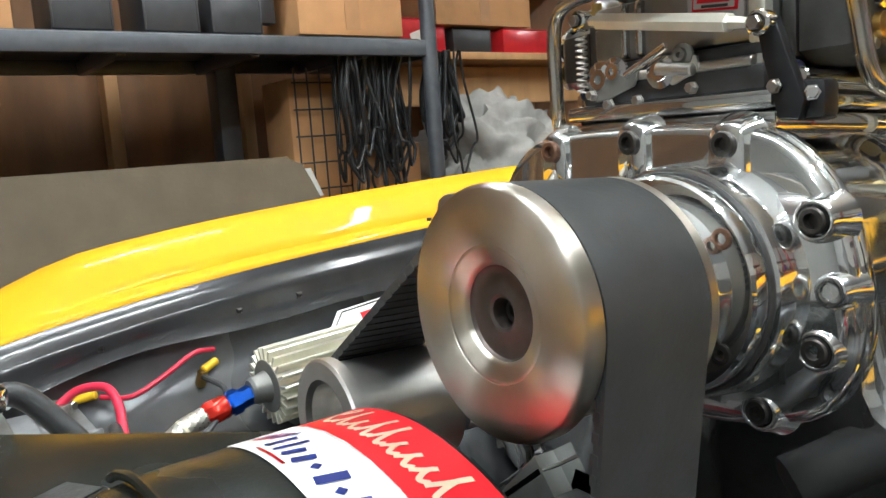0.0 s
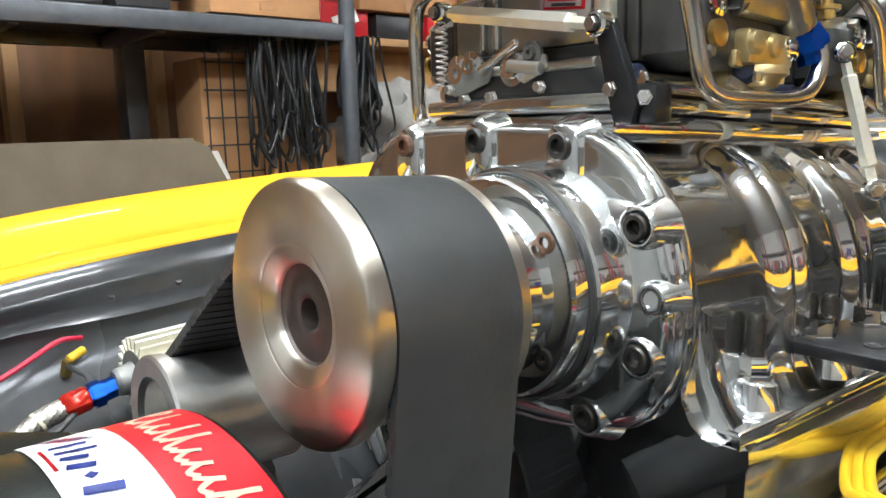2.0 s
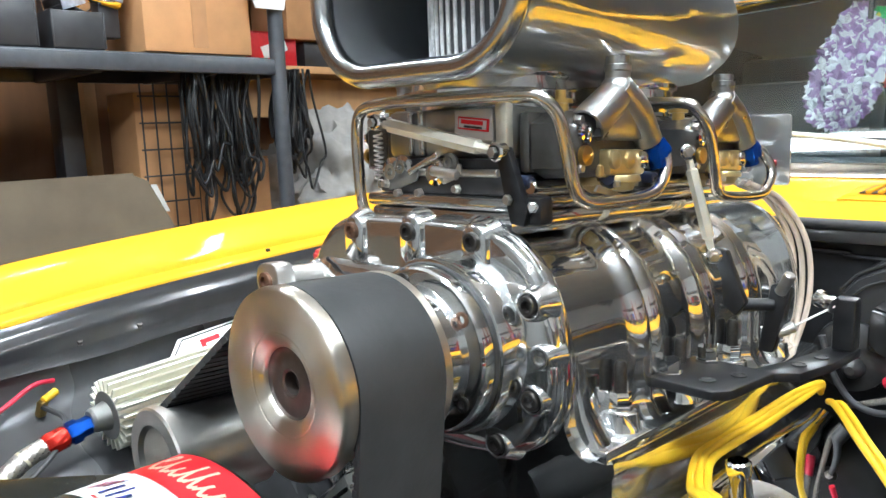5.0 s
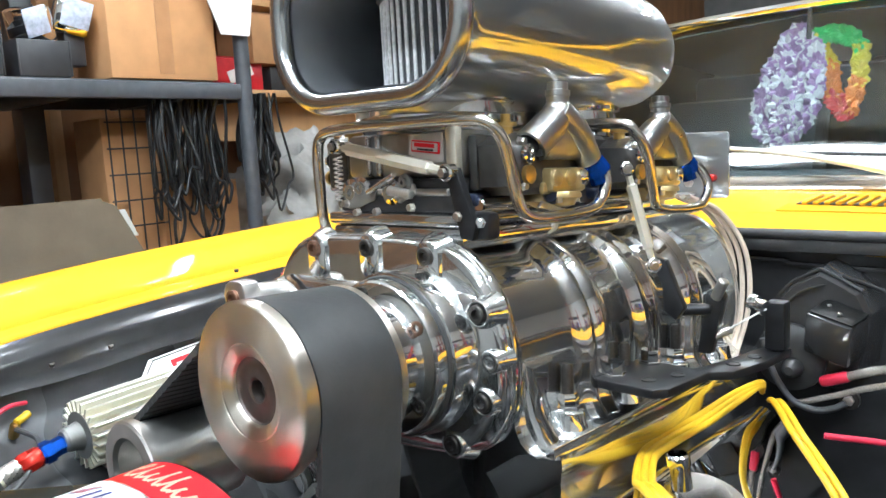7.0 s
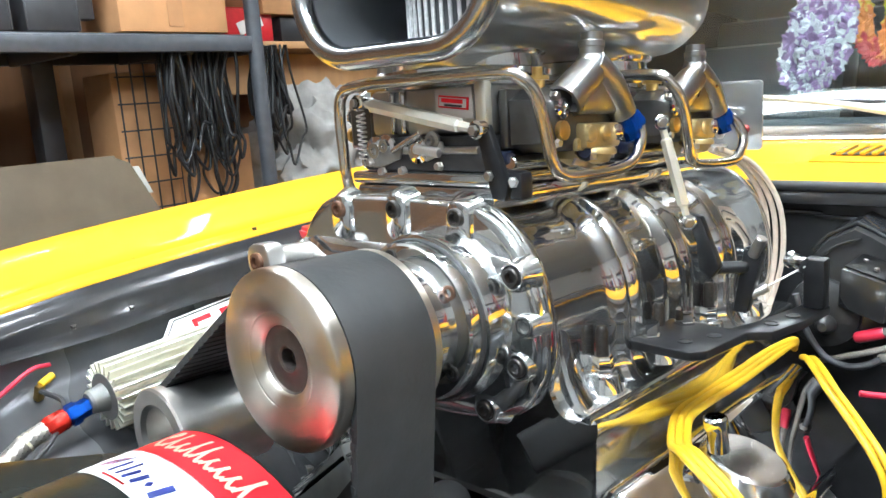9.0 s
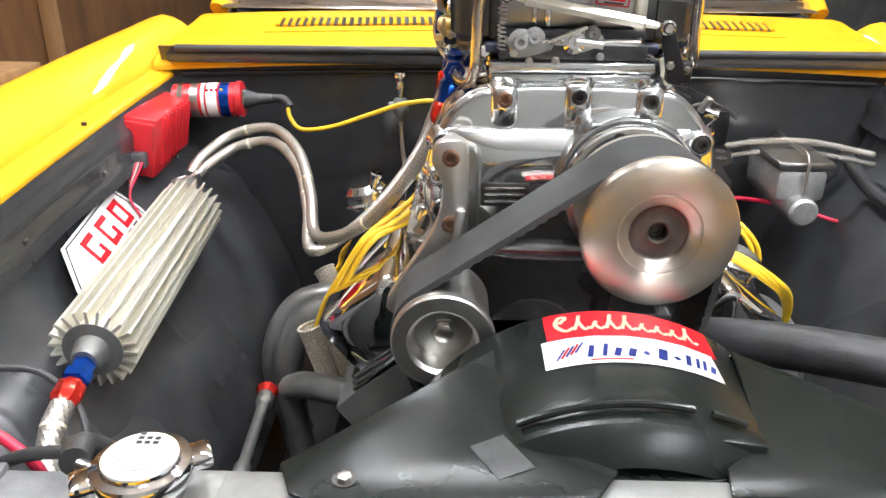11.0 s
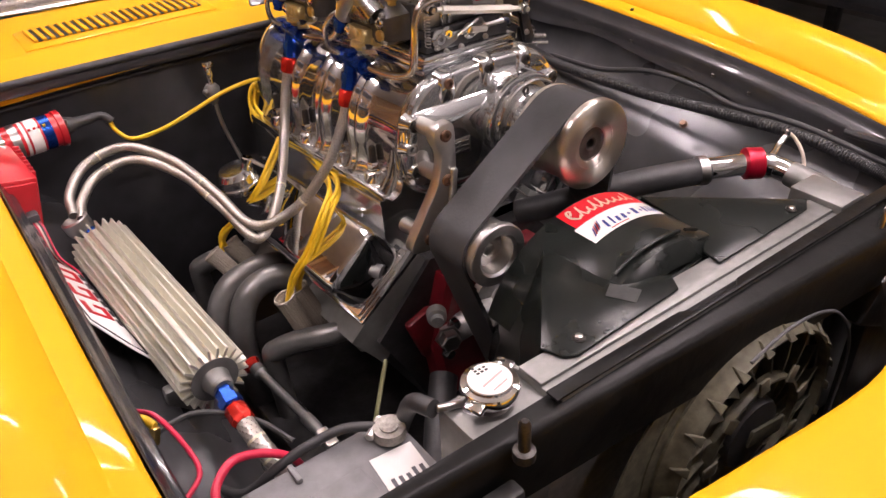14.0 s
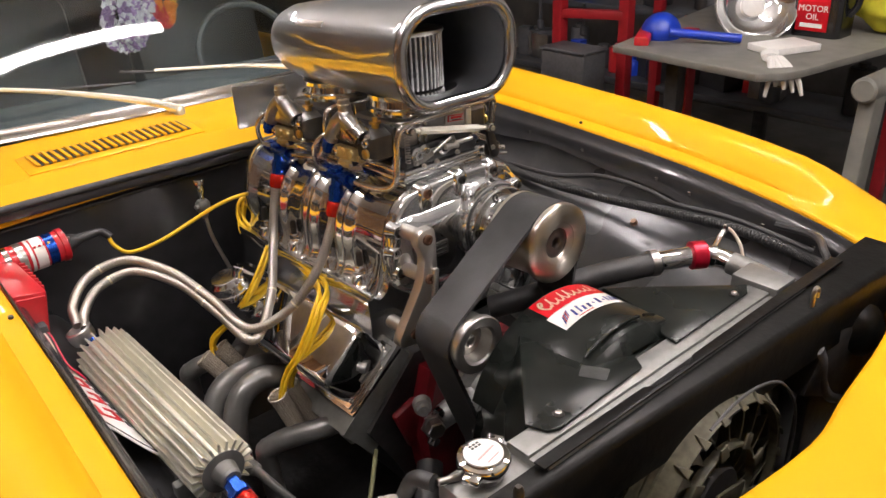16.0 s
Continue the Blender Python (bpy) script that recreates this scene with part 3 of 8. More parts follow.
for s in (-1, 1):
    part("door", sheet([[Vector((CX + s * x, y, z)) for x, z in ((0.80, 1.0), (0.89, 0.94), (0.93, 0.75), (0.92, 0.5), (0.86, 0.28))] for y in (1.30, 1.7, 2.1, 2.45)], 0.003), YELLOW, car, "", 60)
    part("door_handle", box((CX + s * 0.925, 2.3, 0.82), (0.02, 0.12, 0.025), 0.006), CHROME, car)
    part("rear_quarter", sheet([[Vector((CX + s * x * w, y, z)) for x, z in ((0.78, 1.0), (0.88, 0.94), (0.93, 0.75), (0.92, 0.62))] for y, w in ((2.46, 1.0), (3.0, 1.0), (3.5, 0.98), (3.95, 0.92))], 0.003), YELLOW, car, "", 60)
part("boot_lid", sheet([[Vector((CX + 0.79 * q * w, y, z - 0.02 * q * q)) for q in np.linspace(-1, 1, 7)] for y, z, w in ((2.8, 1.02, 1.0), (3.4, 1.0, 0.98), (3.95, 0.96, 0.92), (4.0, 0.6, 0.9))], 0.003), YELLOW, car, "", 60)
part("steering_wheel", sweep([(CX + 0.33 + 0.17 * math.cos(a), 1.62 + 0.05 * math.sin(a), 1.07 + 0.15 * math.sin(a)) for a in np.linspace(0, 2 * math.pi, 20, endpoint=False)], 0.013, 8, 2, True), DASH, car)
for wx0, wx1, yb, up_ in ((-0.14, -0.62, 1.10, 1.0), (0.36, -0.14, 1.09, 0.5)):
    w = part("wiper", sweep([(CX + wx0, yb, 1.075), (CX + wx0 - 0.06, yb + 0.03, 1.09 + 0.013 * up_), (CX + wx0 - 0.25, yb + 0.07 + 0.03 * up_, 1.108 + 0.047 * up_), (CX + wx1, yb + 0.085 + 0.08 * up_, 1.118 + 0.082 * up_)], 0.005, 8, 5, radii=[0.013, 0.010, 0.006, 0.004]), FINALU, car, "brushed metal wiper arm")
    part("wiper_blade", sweep([(CX + wx0 - 0.06, yb + 0.07 + 0.03 * up_, 1.11 + 0.03 * up_), (CX + wx1 + 0.1, yb + 0.08 + 0.06 * up_, 1.118 + 0.052 * up_), (CX + wx1 - 0.08, yb + 0.10 + 0.10 * up_, 1.135 + 0.06 * up_)], 0.004, 6, 4), RUBBER, car)
    part("wiper_pivot", lathe([(0, 0.014), (0.02, 0.014), (0.026, 0.009)], (CX + wx0, yb, 1.06), (0, 0, 1), 14), FINALU, car)

# radiator support: black panels across the nose
edge = lambda x: -0.309 - 0.06 * (x + 0.335)  # front edge of the support's top
sup = [[Vector((CX + x, edge(x) + dy if dy is not None else y0, z)) for x in (-0.66, -0.5, -0.25, 0.0, 0.25, 0.5, 0.66)] for dy, y0, z in ((None, -0.282, 0.872), (None, -0.284, 0.8985), (0.006, 0, 0.8985), (0.001, 0, 0.896), (-0.003, 0, 0.888), (-0.004, 0, 0.80))]
part("radiator_support", sheet(sup, 0.003), SUPPORTBLACK, car, "black radiator support crossmember", 40)
for s in (-1, 1):
    part("support_side", box((CX + s * 0.53, -0.33, 0.66), (0.3, 0.025, 0.40), 0.006), BLACKSATIN, car)
part("support_lower", box((CX, -0.35, 0.42), (1.2, 0.03, 0.12), 0.006), BLACKSATIN, car)
part("bump_stop", lathe([(0, 0.013), (0.012, 0.013), (0.014, 0.007), (0.05, 0.007), (0.056, 0.004)], (-0.43, -0.325, 0.888), (0, 0, 1), 12), DARKBOLT, car)
part("bonnet_hinge_rod", sweep([(0.47, -0.27, 0.86), (0.475, -0.265, 0.89), (0.49, -0.25, 0.90), (0.56, -0.2, 0.89), (0.60, -0.1, 0.87)], 0.008, 8, 5), RUBBER, car)
part("hood_pin", sweep([(0.268, -0.336, 0.89), (0.268, -0.336, 0.922), (0.274, -0.336, 0.934), (0.281, -0.336, 0.928), (0.281, -0.336, 0.915)], 0.0045, 8, 5), STEEL, car)
part("pin_washer", lathe([(0, 0.016), (0.002, 0.016), (0.003, 0.008)], (0.268, -0.336, 0.8905), (0, 0, 1), 18), STEEL, car)
rb = random.Random(21)
for k in range(34):
    x = rb.uniform(0.02, 0.30)
    part("paint_blister", lathe([(0, 0.004), (0.0012, 0.0034), (0.002, 0)], (x, rb.uniform(-0.30, edge(x - CX) + 0.006), 0.8995), (rb.uniform(-0.1, 0.1), 0, 1), 7), SUPPORTBLACK, car)
part("grille_floor", box((CX, -0.55, 0.30), (1.3, 0.45, 0.02), 0.005), BLACKSATIN, car)
part("underbody", box((CX, 0.25, 0.22), (1.35, 1.3, 0.03), 0.005), BLACKSATIN, car)
part("grille", box((CX, -0.70, 0.55), (1.2, 0.02, 0.42), 0.008), BLACKSATIN, car)
for s in (-1, 1):
    part("frame_rail", box((CX + s * 0.38, 0.25, 0.36), (0.08, 1.3, 0.12), 0.012), BLACKSATIN, car)
loom = [(0.57, 0.82, 0.84), (0.555, 0.70, 0.822), (0.55, 0.594, 0.818), (0.55, 0.353, 0.825), (0.55, 0.148, 0.844), (0.55, -0.038, 0.856), (0.553, -0.188, 0.840), (0.553, -0.258, 0.83), (0.54, -0.30, 0.86)]
lm = part("loom", sweep(loom, 0.011, 12, 10), RUBBER, car, "black corrugated wiring loom")
P_ = spline(loom, 26)
for i in range(4, len(P_) - 2):
    part("loom_ridge", lathe([(-0.0022, 0.0108), (-0.001, 0.0128), (0.001, 0.0128), (0.0022, 0.0108)], P_[i], P_[i + 1] - P_[i - 1], 12), RUBBER, lm)
part("thin_loom", sweep([(0.575, 0.69, 0.823), (0.575, 0.52, 0.832), (0.577, 0.365, 0.868), (0.577, 0.224, 0.87), (0.565, 0.13, 0.862), (0.57, -0.02, 0.867), (0.57, -0.2, 0.85)], 0.006, 10, 8), RUBBER, car)
lip_pts = [(-0.36, -0.283), (-0.13, -0.284), (-0.115, -0.295), (-0.025, -0.295), (-0.012, -0.286), (0.28, -0.282), (0.45, -0.282), (0.45, -0.304), (-0.36, -0.302)]
part("support_lip", plate([(x, y, 0.9075) for x, y in lip_pts], (0, 0, 0.004), 0.001), SUPPORTBLACK, car, "worn black lip over the radiator edge")


# ---- engine: blower, pulleys, belt (built level, then leaned with the engine) ----
tilted(True)
BX = -0.06  # blower centre line


def case_section(y, grow=0.0, base=True):
    """Outline of the twin-rotor case across the engine, in x and z."""
    half_ = [(0.186, 0.9125), (0.177, 0.915), (0.168, 0.922), (0.162, 0.935), (0.160, 0.955), (0.1605, 0.972), (0.1605, 0.990), (0.1575, 1.012), (0.150, 1.034), (0.138, 1.055), (0.121, 1.073), (0.101, 1.086), (0.074, 1.093), (0.04, 1.096), (0.0, 1.097)]
    half_ = [(x + grow * min(1, max(0.0, x - 0.03) * 12), z + grow * min(1, max(0.0, z - 1.02) * 14)) for x, z in half_]
    return [Vector((BX + x, y, z)) for x, z in half_] + [Vector((BX - x, y, z)) for x, z in half_[-2::-1]]


blower = thing("supercharger", "polished aluminium twin-rotor supercharger on top of the engine", "supercharger", (BX, 0.42, 0.88))
secs = []
ribs = (0.335, 0.36, 0.455, 0.48, 0.575, 0.60)
yy = 0.205
while yy < 0.735:
    g = 0.0
    for r in ribs:
        d = abs(yy - r)
        g = max(g, 0.010 * math.exp(-(d / 0.013) ** 2))
    secs.append(case_section(yy, g))
    yy += 0.0055
part("rotor_case", loft(secs), POLISH, blower, "polished ribbed rotor case", 55)


def rounded(pts, n=4):
    return [Vector(p) for p in spline(pts, n, True)]


def cover_outline(y, s=1.0):
    o = [(0.117, 1.096), (0.147, 1.066), (0.163, 1.024), (0.168, 0.98), (0.161, 0.945), (0.132, 0.912), (0.06, 0.895)]
    o = o + [(-x, z) for x, z in o[::-1]] + [(-0.085, 1.104), (-0.04, 1.107), (0.04, 1.107), (0.085, 1.104)]
    return rounded([(BX + x * s, y, 0.99 + (z - 0.99) * s) for x, z in o], 3)


def proud_outline(y, s=1.0):
    """Lower part of the front cover, below its ledge."""
    o = [(0.146, 1.060), (0.162, 1.024), (0.168, 0.98), (0.161, 0.945), (0.132, 0.912), (0.06, 0.899)]
    o = o + [(-x, z) for x, z in o[::-1]] + [(-0.09, 1.063), (0.0, 1.063), (0.09, 1.063)]
    return rounded([(BX + x * s, y, 0.985 + (z - 0.985) * s) for x, z in o], 3)


front_cover = part("front_cover", loft([cover_outline(0.189, 0.93), cover_outline(0.190, 0.965), cover_outline(0.192, 0.985), cover_outline(0.195, 0.995), cover_outline(0.199, 0.995)]), POLISH, blower, "polished front bearing cover", 50)
part("cover_face", loft([proud_outline(0.171, 0.52), proud_outline(0.1735, 0.66), proud_outline(0.179, 0.80), proud_outline(0.1835, 0.885), proud_outline(0.1865, 0.94), proud_outline(0.1905, 0.975), proud_outline(0.195, 0.988)]), POLISH, blower, "proud polished lower face of the cover", 50)
part("cover_lip", loft([cover_outline(0.1975, 1.0), cover_outline(0.199, 1.008), cover_outline(0.2015, 1.006), cover_outline(0.2025, 0.995), cover_outline(0.204, 1.006), cover_outline(0.208, 1.01), cover_outline(0.216, 0.99)]), POLISH, blower, "", 40)
rear_cover = part("rear_cover", loft([cover_outline(0.708, 1.02), cover_outline(0.715, 1.03), cover_outline(0.735, 1.0), cover_outline(0.75, 0.93)]), POLISH, blower, "polished rear bearing plate", 50)
# bosses with socket screws round the front cover; those along the top stand as columns over the ledge
for x, z, m_ in ((-0.141, 1.091, RUSTBOLT), (-0.059, 1.095, DARKBOLT), (0.02, 1.091, DARKBOLT)):
    part("screw_column", loft([[(x + 0.003 + px, y, z - 0.008 + pz) for px, pz in rrect(0, 0, w, h, min(w, h) * 0.8, 4)] for y, w, h in ((0.202, 0.021, 0.031), (0.192, 0.0165, 0.0265), (0.187, 0.0145, 0.0235), (0.1845, 0.0125, 0.021))]), POLISH, blower, "", 50)
    part("cover_screw", allen((x + 0.003, 0.1865, z + 0.001), (0, -1, 0), 0.0088, 0.007), m_, blower)
for x, z, m_ in ((0.083, 1.043, DARKBOLT), (0.092, 1.0, None), (0.084, 0.962, DARKBOLT), (0.045, 0.914, DARKBOLT),
                 (-0.205, 1.04, DARKBOLT), (-0.212, 1.0, None), (-0.205, 0.96, DARKBOLT), (-0.165, 0.914, DARKBOLT)):
    sx_ = 0.003 if x > BX else -0.003
    part("screw_boss", lathe([(0.002, 0.020), (0.010, 0.0165), (0.016, 0.0145), (0.020, 0.0135), (0.0218, 0.0122), (0.022, 0.011), (0.021, 0.0095), (0.016, 0.009), (0.016, 0)] if m_ else
                             [(0.002, 0.018), (0.008, 0.0145), (0.014, 0.0125), (0.019, 0.0105), (0.020, 0.0085), (0.019, 0.0052), (0.006, 0.0048), (0.006, 0)], (x + sx_ * 0.4, 0.202, z + 0.001), (0, -1, 0), 24, close=False), POLISH, blower, "", 60)
    if m_:
        part("cover_screw", allen((x + sx_ * 0.4, 0.186, z + 0.001), (0, -1, 0), 0.0088, 0.0085), m_, blower)
    else:
        # Black disc in the recess paints the shade of a deeper hole.
        part("dowel_hole_shade", lathe([(0, 0.0047), (0.0015, 0.0047), (0.0015, 0)], (x + sx_ * 0.4, 0.1955, z + 0.001), (0, -1, 0), 14), BLACKPRINTSHADE, blower)
# oil-sight lozenge and maker's panel
part("maker_panel", box((-0.135, 0.1705, 0.985), (0.055, 0.004, 0.028), 0.0015), DARKBOLT, blower)
for k in range(3):
    part("maker_bar", box((-0.135, 0.1685, 0.977 + 0.008 * k), (0.046, 0.003, 0.0035), 0.0008), POLISH, blower)
# nose drive: boss, dark seal groove, bearing disc
part("drive_boss", lathe([(0, 0.083), (0.016, 0.081), (0.030, 0.0795), (0.034, 0.078), (0.036, 0.074)], (0, 0.190, 1.0), (0, -1, 0), 64), POLISH, blower, "", 30)
part("seal_ring", lathe([(0, 0.0745), (0.0025, 0.0758), (0.005, 0.0745)], (0, 0.156, 1.0), (0, -1, 0), 64), RUBBER, blower, "black seal ring")
part("bearing_disc", lathe([(0, 0.0735), (0.009, 0.0735), (0.012, 0.0725), (0.014, 0.0705), (0.0145, 0.068), (0.0145, 0.0575), (0.018, 0.0565), (0.06, 0.0565)], (0, 0.152, 1.0), (0, -1, 0), 64), POLISH, blower, "polished drive bearing disc", 25)
for k in range(5):
    a = radians(34 + 72 * k)
    part("disc_screw", allen((0.0615 * math.cos(a), 0.1385, 1.0 + 0.0615 * math.sin(a)), (0, -1, 0), 0.0068, 0.0028), RUSTBOLT if k % 3 == 0 else DARKBOLT, blower)
# base flange, studs and nuts
part("base_flange", box((BX, 0.482, 0.912), (0.385, 0.52, 0.013), 0.003), POLISH, blower)
for s in (-1, 1):
    for yb in (0.285, 0.40, 0.525, 0.65):
        bx = BX + s * 0.163
        part("stud_ear", lathe([(0, 0.022), (0.010, 0.021), (0.016, 0.018), (0.03, 0.016), (0.032, 0.012)], (BX + s * 0.168, yb, 0.905), (0, 0, 1), 18), POLISH, blower)
        part("stud_nut", lathe([(0, 0.0125), (0.003, 0.0125), (0.003, 0.0105), (0.014, 0.0105), (0.016, 0.009)], (BX + s * 0.168, yb, 0.937), (0, 0, 1), 6), CHROME, blower)
        part("stud", lathe([(0, 0.0062), (0.026, 0.0062), (0.03, 0.004)], (BX + s * 0.168, yb, 0.952), (0, 0, 1), 12), DARKBOLT, blower, "black stud")
for s in (-1, 1):
    fin = [[BX + s * x, z] for x, z in ((0.120, 1.0), (0.160, 0.995), (0.163, 0.970), (0.169, 0.945), (0.180, 0.924), (0.195, 0.9075), (0.12, 0.9075))]
    part("front_leg", loft([[(BX + (x - BX) * w, y, z) for x, z in fin] for y, w in ((0.222, 0.97), (0.226, 1.0), (0.240, 0.995), (0.262, 0.94))]), POLISH, blower, "polished flared front leg", 50)
part("top_flange", box((BX, 0.455, 1.105), (0.19, 0.46, 0.022), 0.006), POLISH, blower)

# drive pulley
pulley = thing("blower_pulley", "machined aluminium drive pulley with a recessed hub", "pulley", (0, 0.04, 1.0))
part("rim", lathe([(0.105, 0.060), (0.105, 0.0735), (0.098, 0.0735), (0.098, 0.067), (0.012, 0.067), (0.012, 0.0735), (0.004, 0.0735), (0.001, 0.0725), (-0.0005, 0.0705), (0.0, 0.060), (0.0004, 0.0405), (0.0012, 0.0397), (0.0010, 0.0385), (0.0016, 0.0372), (0.0044, 0.0300), (0.0056, 0.0285), (0.0075, 0.0277)], (0, -0.004, 1.0), (0, 1, 0), 96, close=False), SPUN, pulley, "", 50)
part("hub", lathe([(0.0073, 0.0282), (0.0095, 0.0265), (0.0105, 0.022), (0.0098, 0.0145), (0.0085, 0.011), (0.0095, 0.009), (0.022, 0.0085), (0.022, 0)], (0, -0.004, 1.0), (0, 1, 0), 32, close=False), HUBSTEEL, pulley, "dull brown steel hub with a bolt hole")
part("hub_bolt", allen((0, 0.0175, 1.0), (0, -1, 0), 0.0075, 0.004), DARKBOLT, pulley)

IDL = (-0.2, 0.885)
CRK = (BX, 0.60)
idler = thing("idler_pulley", "machined idler pulley on its cast bracket", "pulley", (IDL[0], 0.04, IDL[1]))
part("rim", lathe([(0.10, 0.044), (0.10, 0.047), (0.012, 0.047), (0.012, 0.052), (0.002, 0.052), (0.0, 0.050), (0.0, 0.036), (0.004, 0.032), (0.03, 0.030), (0.03, 0)], (IDL[0], -0.012, IDL[1]), (0, 1, 0), 64), BRUSHED, idler, "", 35)
part("axle_bolt", hexbolt((IDL[0], 0.018, IDL[1]), (0, -1, 0), 0.011, 0.01), STEEL, idler)
br = part("bracket", plate(rounded([(-0.178, 0.118, 1.052), (-0.192, 0.118, 1.060), (-0.212, 0.118, 1.055), (-0.216, 0.118, 1.035), (-0.205, 0.118, 1.01), (-0.207, 0.118, 0.985), (-0.216, 0.118, 0.955), (-0.25, 0.118, 0.90), (-0.268, 0.118, 0.868),
                                    (-0.258, 0.118, 0.852), (-0.20, 0.118, 0.850), (-0.185, 0.118, 0.87), (-0.178, 0.118, 0.93), (-0.176, 0.118, 1.0)], 3), (0, 0.022, 0), 0.003), BRUSHED, idler, "cast aluminium idler bracket")
for x, z in ((-0.196, 1.041), (-0.196, 0.966), (-0.235, 0.872)):
    part("standoff", rod((x, 0.138, z), (x, 0.19, z), 0.013, 18), BRUSHED, idler)
    part("bracket_bolt", allen((x, 0.119, z), (0, -1, 0), 0.0095, 0.006), RUSTBOLT, idler)
part("bracket_rib", box((-0.19, 0.114, 0.93), (0.012, 0.01, 0.11), 0.004, (0, 6, 0)), BRUSHED, idler)

crank = thing("crank_pulley", "dark lower crank pulley in the belt", "pulley", (CRK[0], 0.05, CRK[1] - 0.08))
part("rim", lathe([(0.11, 0.06), (0.11, 0.079), (0.0, 0.079), (-0.004, 0.084), (-0.01, 0.084), (-0.012, 0.06), (0.0, 0.03), (0.0, 0)], (CRK[0], 0.0, CRK[1]), (0, 1, 0), 48), DULLALU, crank)

# belt: round the hull of the three pulleys
circles = [(0.0, 1.0, 0.0705), (IDL[0], IDL[1], 0.0505), (CRK[0], CRK[1], 0.082)]
cloud = []
for cx_, cz_, r_ in circles:
    for k in range(120):
        a = 2 * math.pi * k / 120
        cloud.append((cx_ + r_ * math.cos(a), cz_ + r_ * math.sin(a)))
cloud = sorted(set(cloud))


def half_hull(pts):
    h = []
    for p in pts:
        while len(h) > 1 and (h[-1][0] - h[-2][0]) * (p[1] - h[-2][1]) - (h[-1][1] - h[-2][1]) * (p[0] - h[-2][0]) <= 0:
            h.pop()
        h.append(p)
    return h[:-1]


hull = half_hull(cloud) + half_hull(cloud[::-1])
loop = []
for a, b in zip(hull, hull[1:] + hull[:1]):
    m_ = max(1, int(math.dist(a, b) / 0.006))
    loop += [(a[0] + (b[0] - a[0]) * i / m_, a[1] + (b[1] - a[1]) * i / m_) for i in range(m_)]
bm = bmesh.new()
rows = []
nL = len(loop)
for i, (x, z) in enumerate(loop):
    a, b = loop[i - 1], loop[(i + 1) % nL]
    t = Vector((b[0] - a[0], b[1] - a[1])).normalized()
    nx, nz = t.y, -t.x
    tooth = 0.0035
    rows.append([bm.verts.new((x + nx * o, y, z + nz * o)) for o, y in ((0.0025, 0.010), (0.003, 0.012), (0.003, 0.052), (0.003, 0.092), (0.0025, 0.094), (-tooth, 0.094), (-tooth, 0.010))])
for i in range(nL):
    a, b = rows[i], rows[(i + 1) % nL]
    for k in range(7):
        bm.faces.new((a[k], a[(k + 1) % 7], b[(k + 1) % 7], b[k]))
belt = thing("drive_belt", "wide black toothed rubber belt round the pulleys", "belt", (BX, 0.05, 0.52))
part("belt_band", bm, BELT, belt, "", 50)
bm = bmesh.new()
for i in range(0, nL - 1, 2):
    (x0, z0), (x1, z1) = loop[i], loop[i + 1]
    t = Vector((x1 - x0, z1 - z0)).normalized()
    c0 = [(x0, z0), (x1, z1), (x1 - t.y * 0.0045, z1 + t.x * 0.0045), (x0 - t.y * 0.0045, z0 + t.x * 0.0045)]
    a_, b_ = ([bm.verts.new((x, y, z)) for x, z in c0] for y in (0.0095, 0.0945))
    bm.faces.new(a_)
    bm.faces.new(b_[::-1])
    for k in range(4):
        bm.faces.new((a_[k], b_[k], b_[(k + 1) % 4], a_[(k + 1) % 4]))
part("belt_teeth", bm, BELT, belt, "", 0)

# ---- manifold, valve covers, block ----
manifold = thing("intake_manifold", "polished intake manifold below the supercharger", "manifold", (BX, 0.45, 0.75))
part("plenum", loft([[(BX - w, y, z) for w, z in ((-0.191, 0.905), (0.191, 0.905), (0.1915, 0.894), (0.190, 0.890), (0.186, 0.79), (0.13, 0.765), (-0.13, 0.765), (-0.186, 0.79), (-0.190, 0.890), (-0.1915, 0.894))] for y in (0.235, 0.24, 0.73, 0.74)]), POLISH, manifold, "polished plenum box", 25)
part("valley", loft([[(BX - w, y, z) for w, z in ((-0.12, 0.79), (0.12, 0.79), (0.17, 0.66), (-0.17, 0.66))] for y in (0.235, 0.72)]), CASTALU, manifold)
part("gasket", box((BX, 0.487, 0.9043), (0.366, 0.50, 0.0025)), BLACKPRINTSHADE, manifold)

block = thing("engine_block", "red painted V8 engine block", "engine", (BX, 0.45, 0.35))
part("crankcase", loft([[(BX + x, y, z) for x, z in ((-0.13, 0.42), (-0.19, 0.55), (-0.24, 0.64), (-0.12, 0.77), (0.12, 0.77), (0.24, 0.64), (0.19, 0.55), (0.13, 0.42))] for y in (0.20, 0.70)]), BLACKSATIN, block, "", 30)
part("timing_cover", loft([[(BX + r * x, y, 0.62 + r * z) for x, z in ((-0.13, -0.16), (-0.15, -0.02), (-0.11, 0.12), (0.11, 0.12), (0.15, -0.02), (0.13, -0.16))] for y, r in ((0.20, 1.0), (0.165, 1.0), (0.155, 0.92))]), REDBLOCK, block, "", 30)
part("water_pump", lathe([(0, 0.075), (0.03, 0.07), (0.04, 0.045), (0.08, 0.04)], (BX, 0.17, 0.66), (0, -1, 0), 28), CASTALU, block)
for s in (-1, 1):
    part("pump_leg", sweep([(BX + s * 0.02, 0.135, 0.66), (BX + s * 0.08, 0.135, 0.65), (BX + s * 0.12, 0.16, 0.62)], 0.026, 12, 5), CASTALU, block)
    part("pump_bolt", hexbolt((BX + s * 0.12, 0.14, 0.66), (0, -1, 0), 0.011, 0.014), CHROME, block)
    part("pump_bolt", hexbolt((BX + s * 0.135, 0.14, 0.60), (0, -1, 0), 0.011, 0.014), CHROME, block)
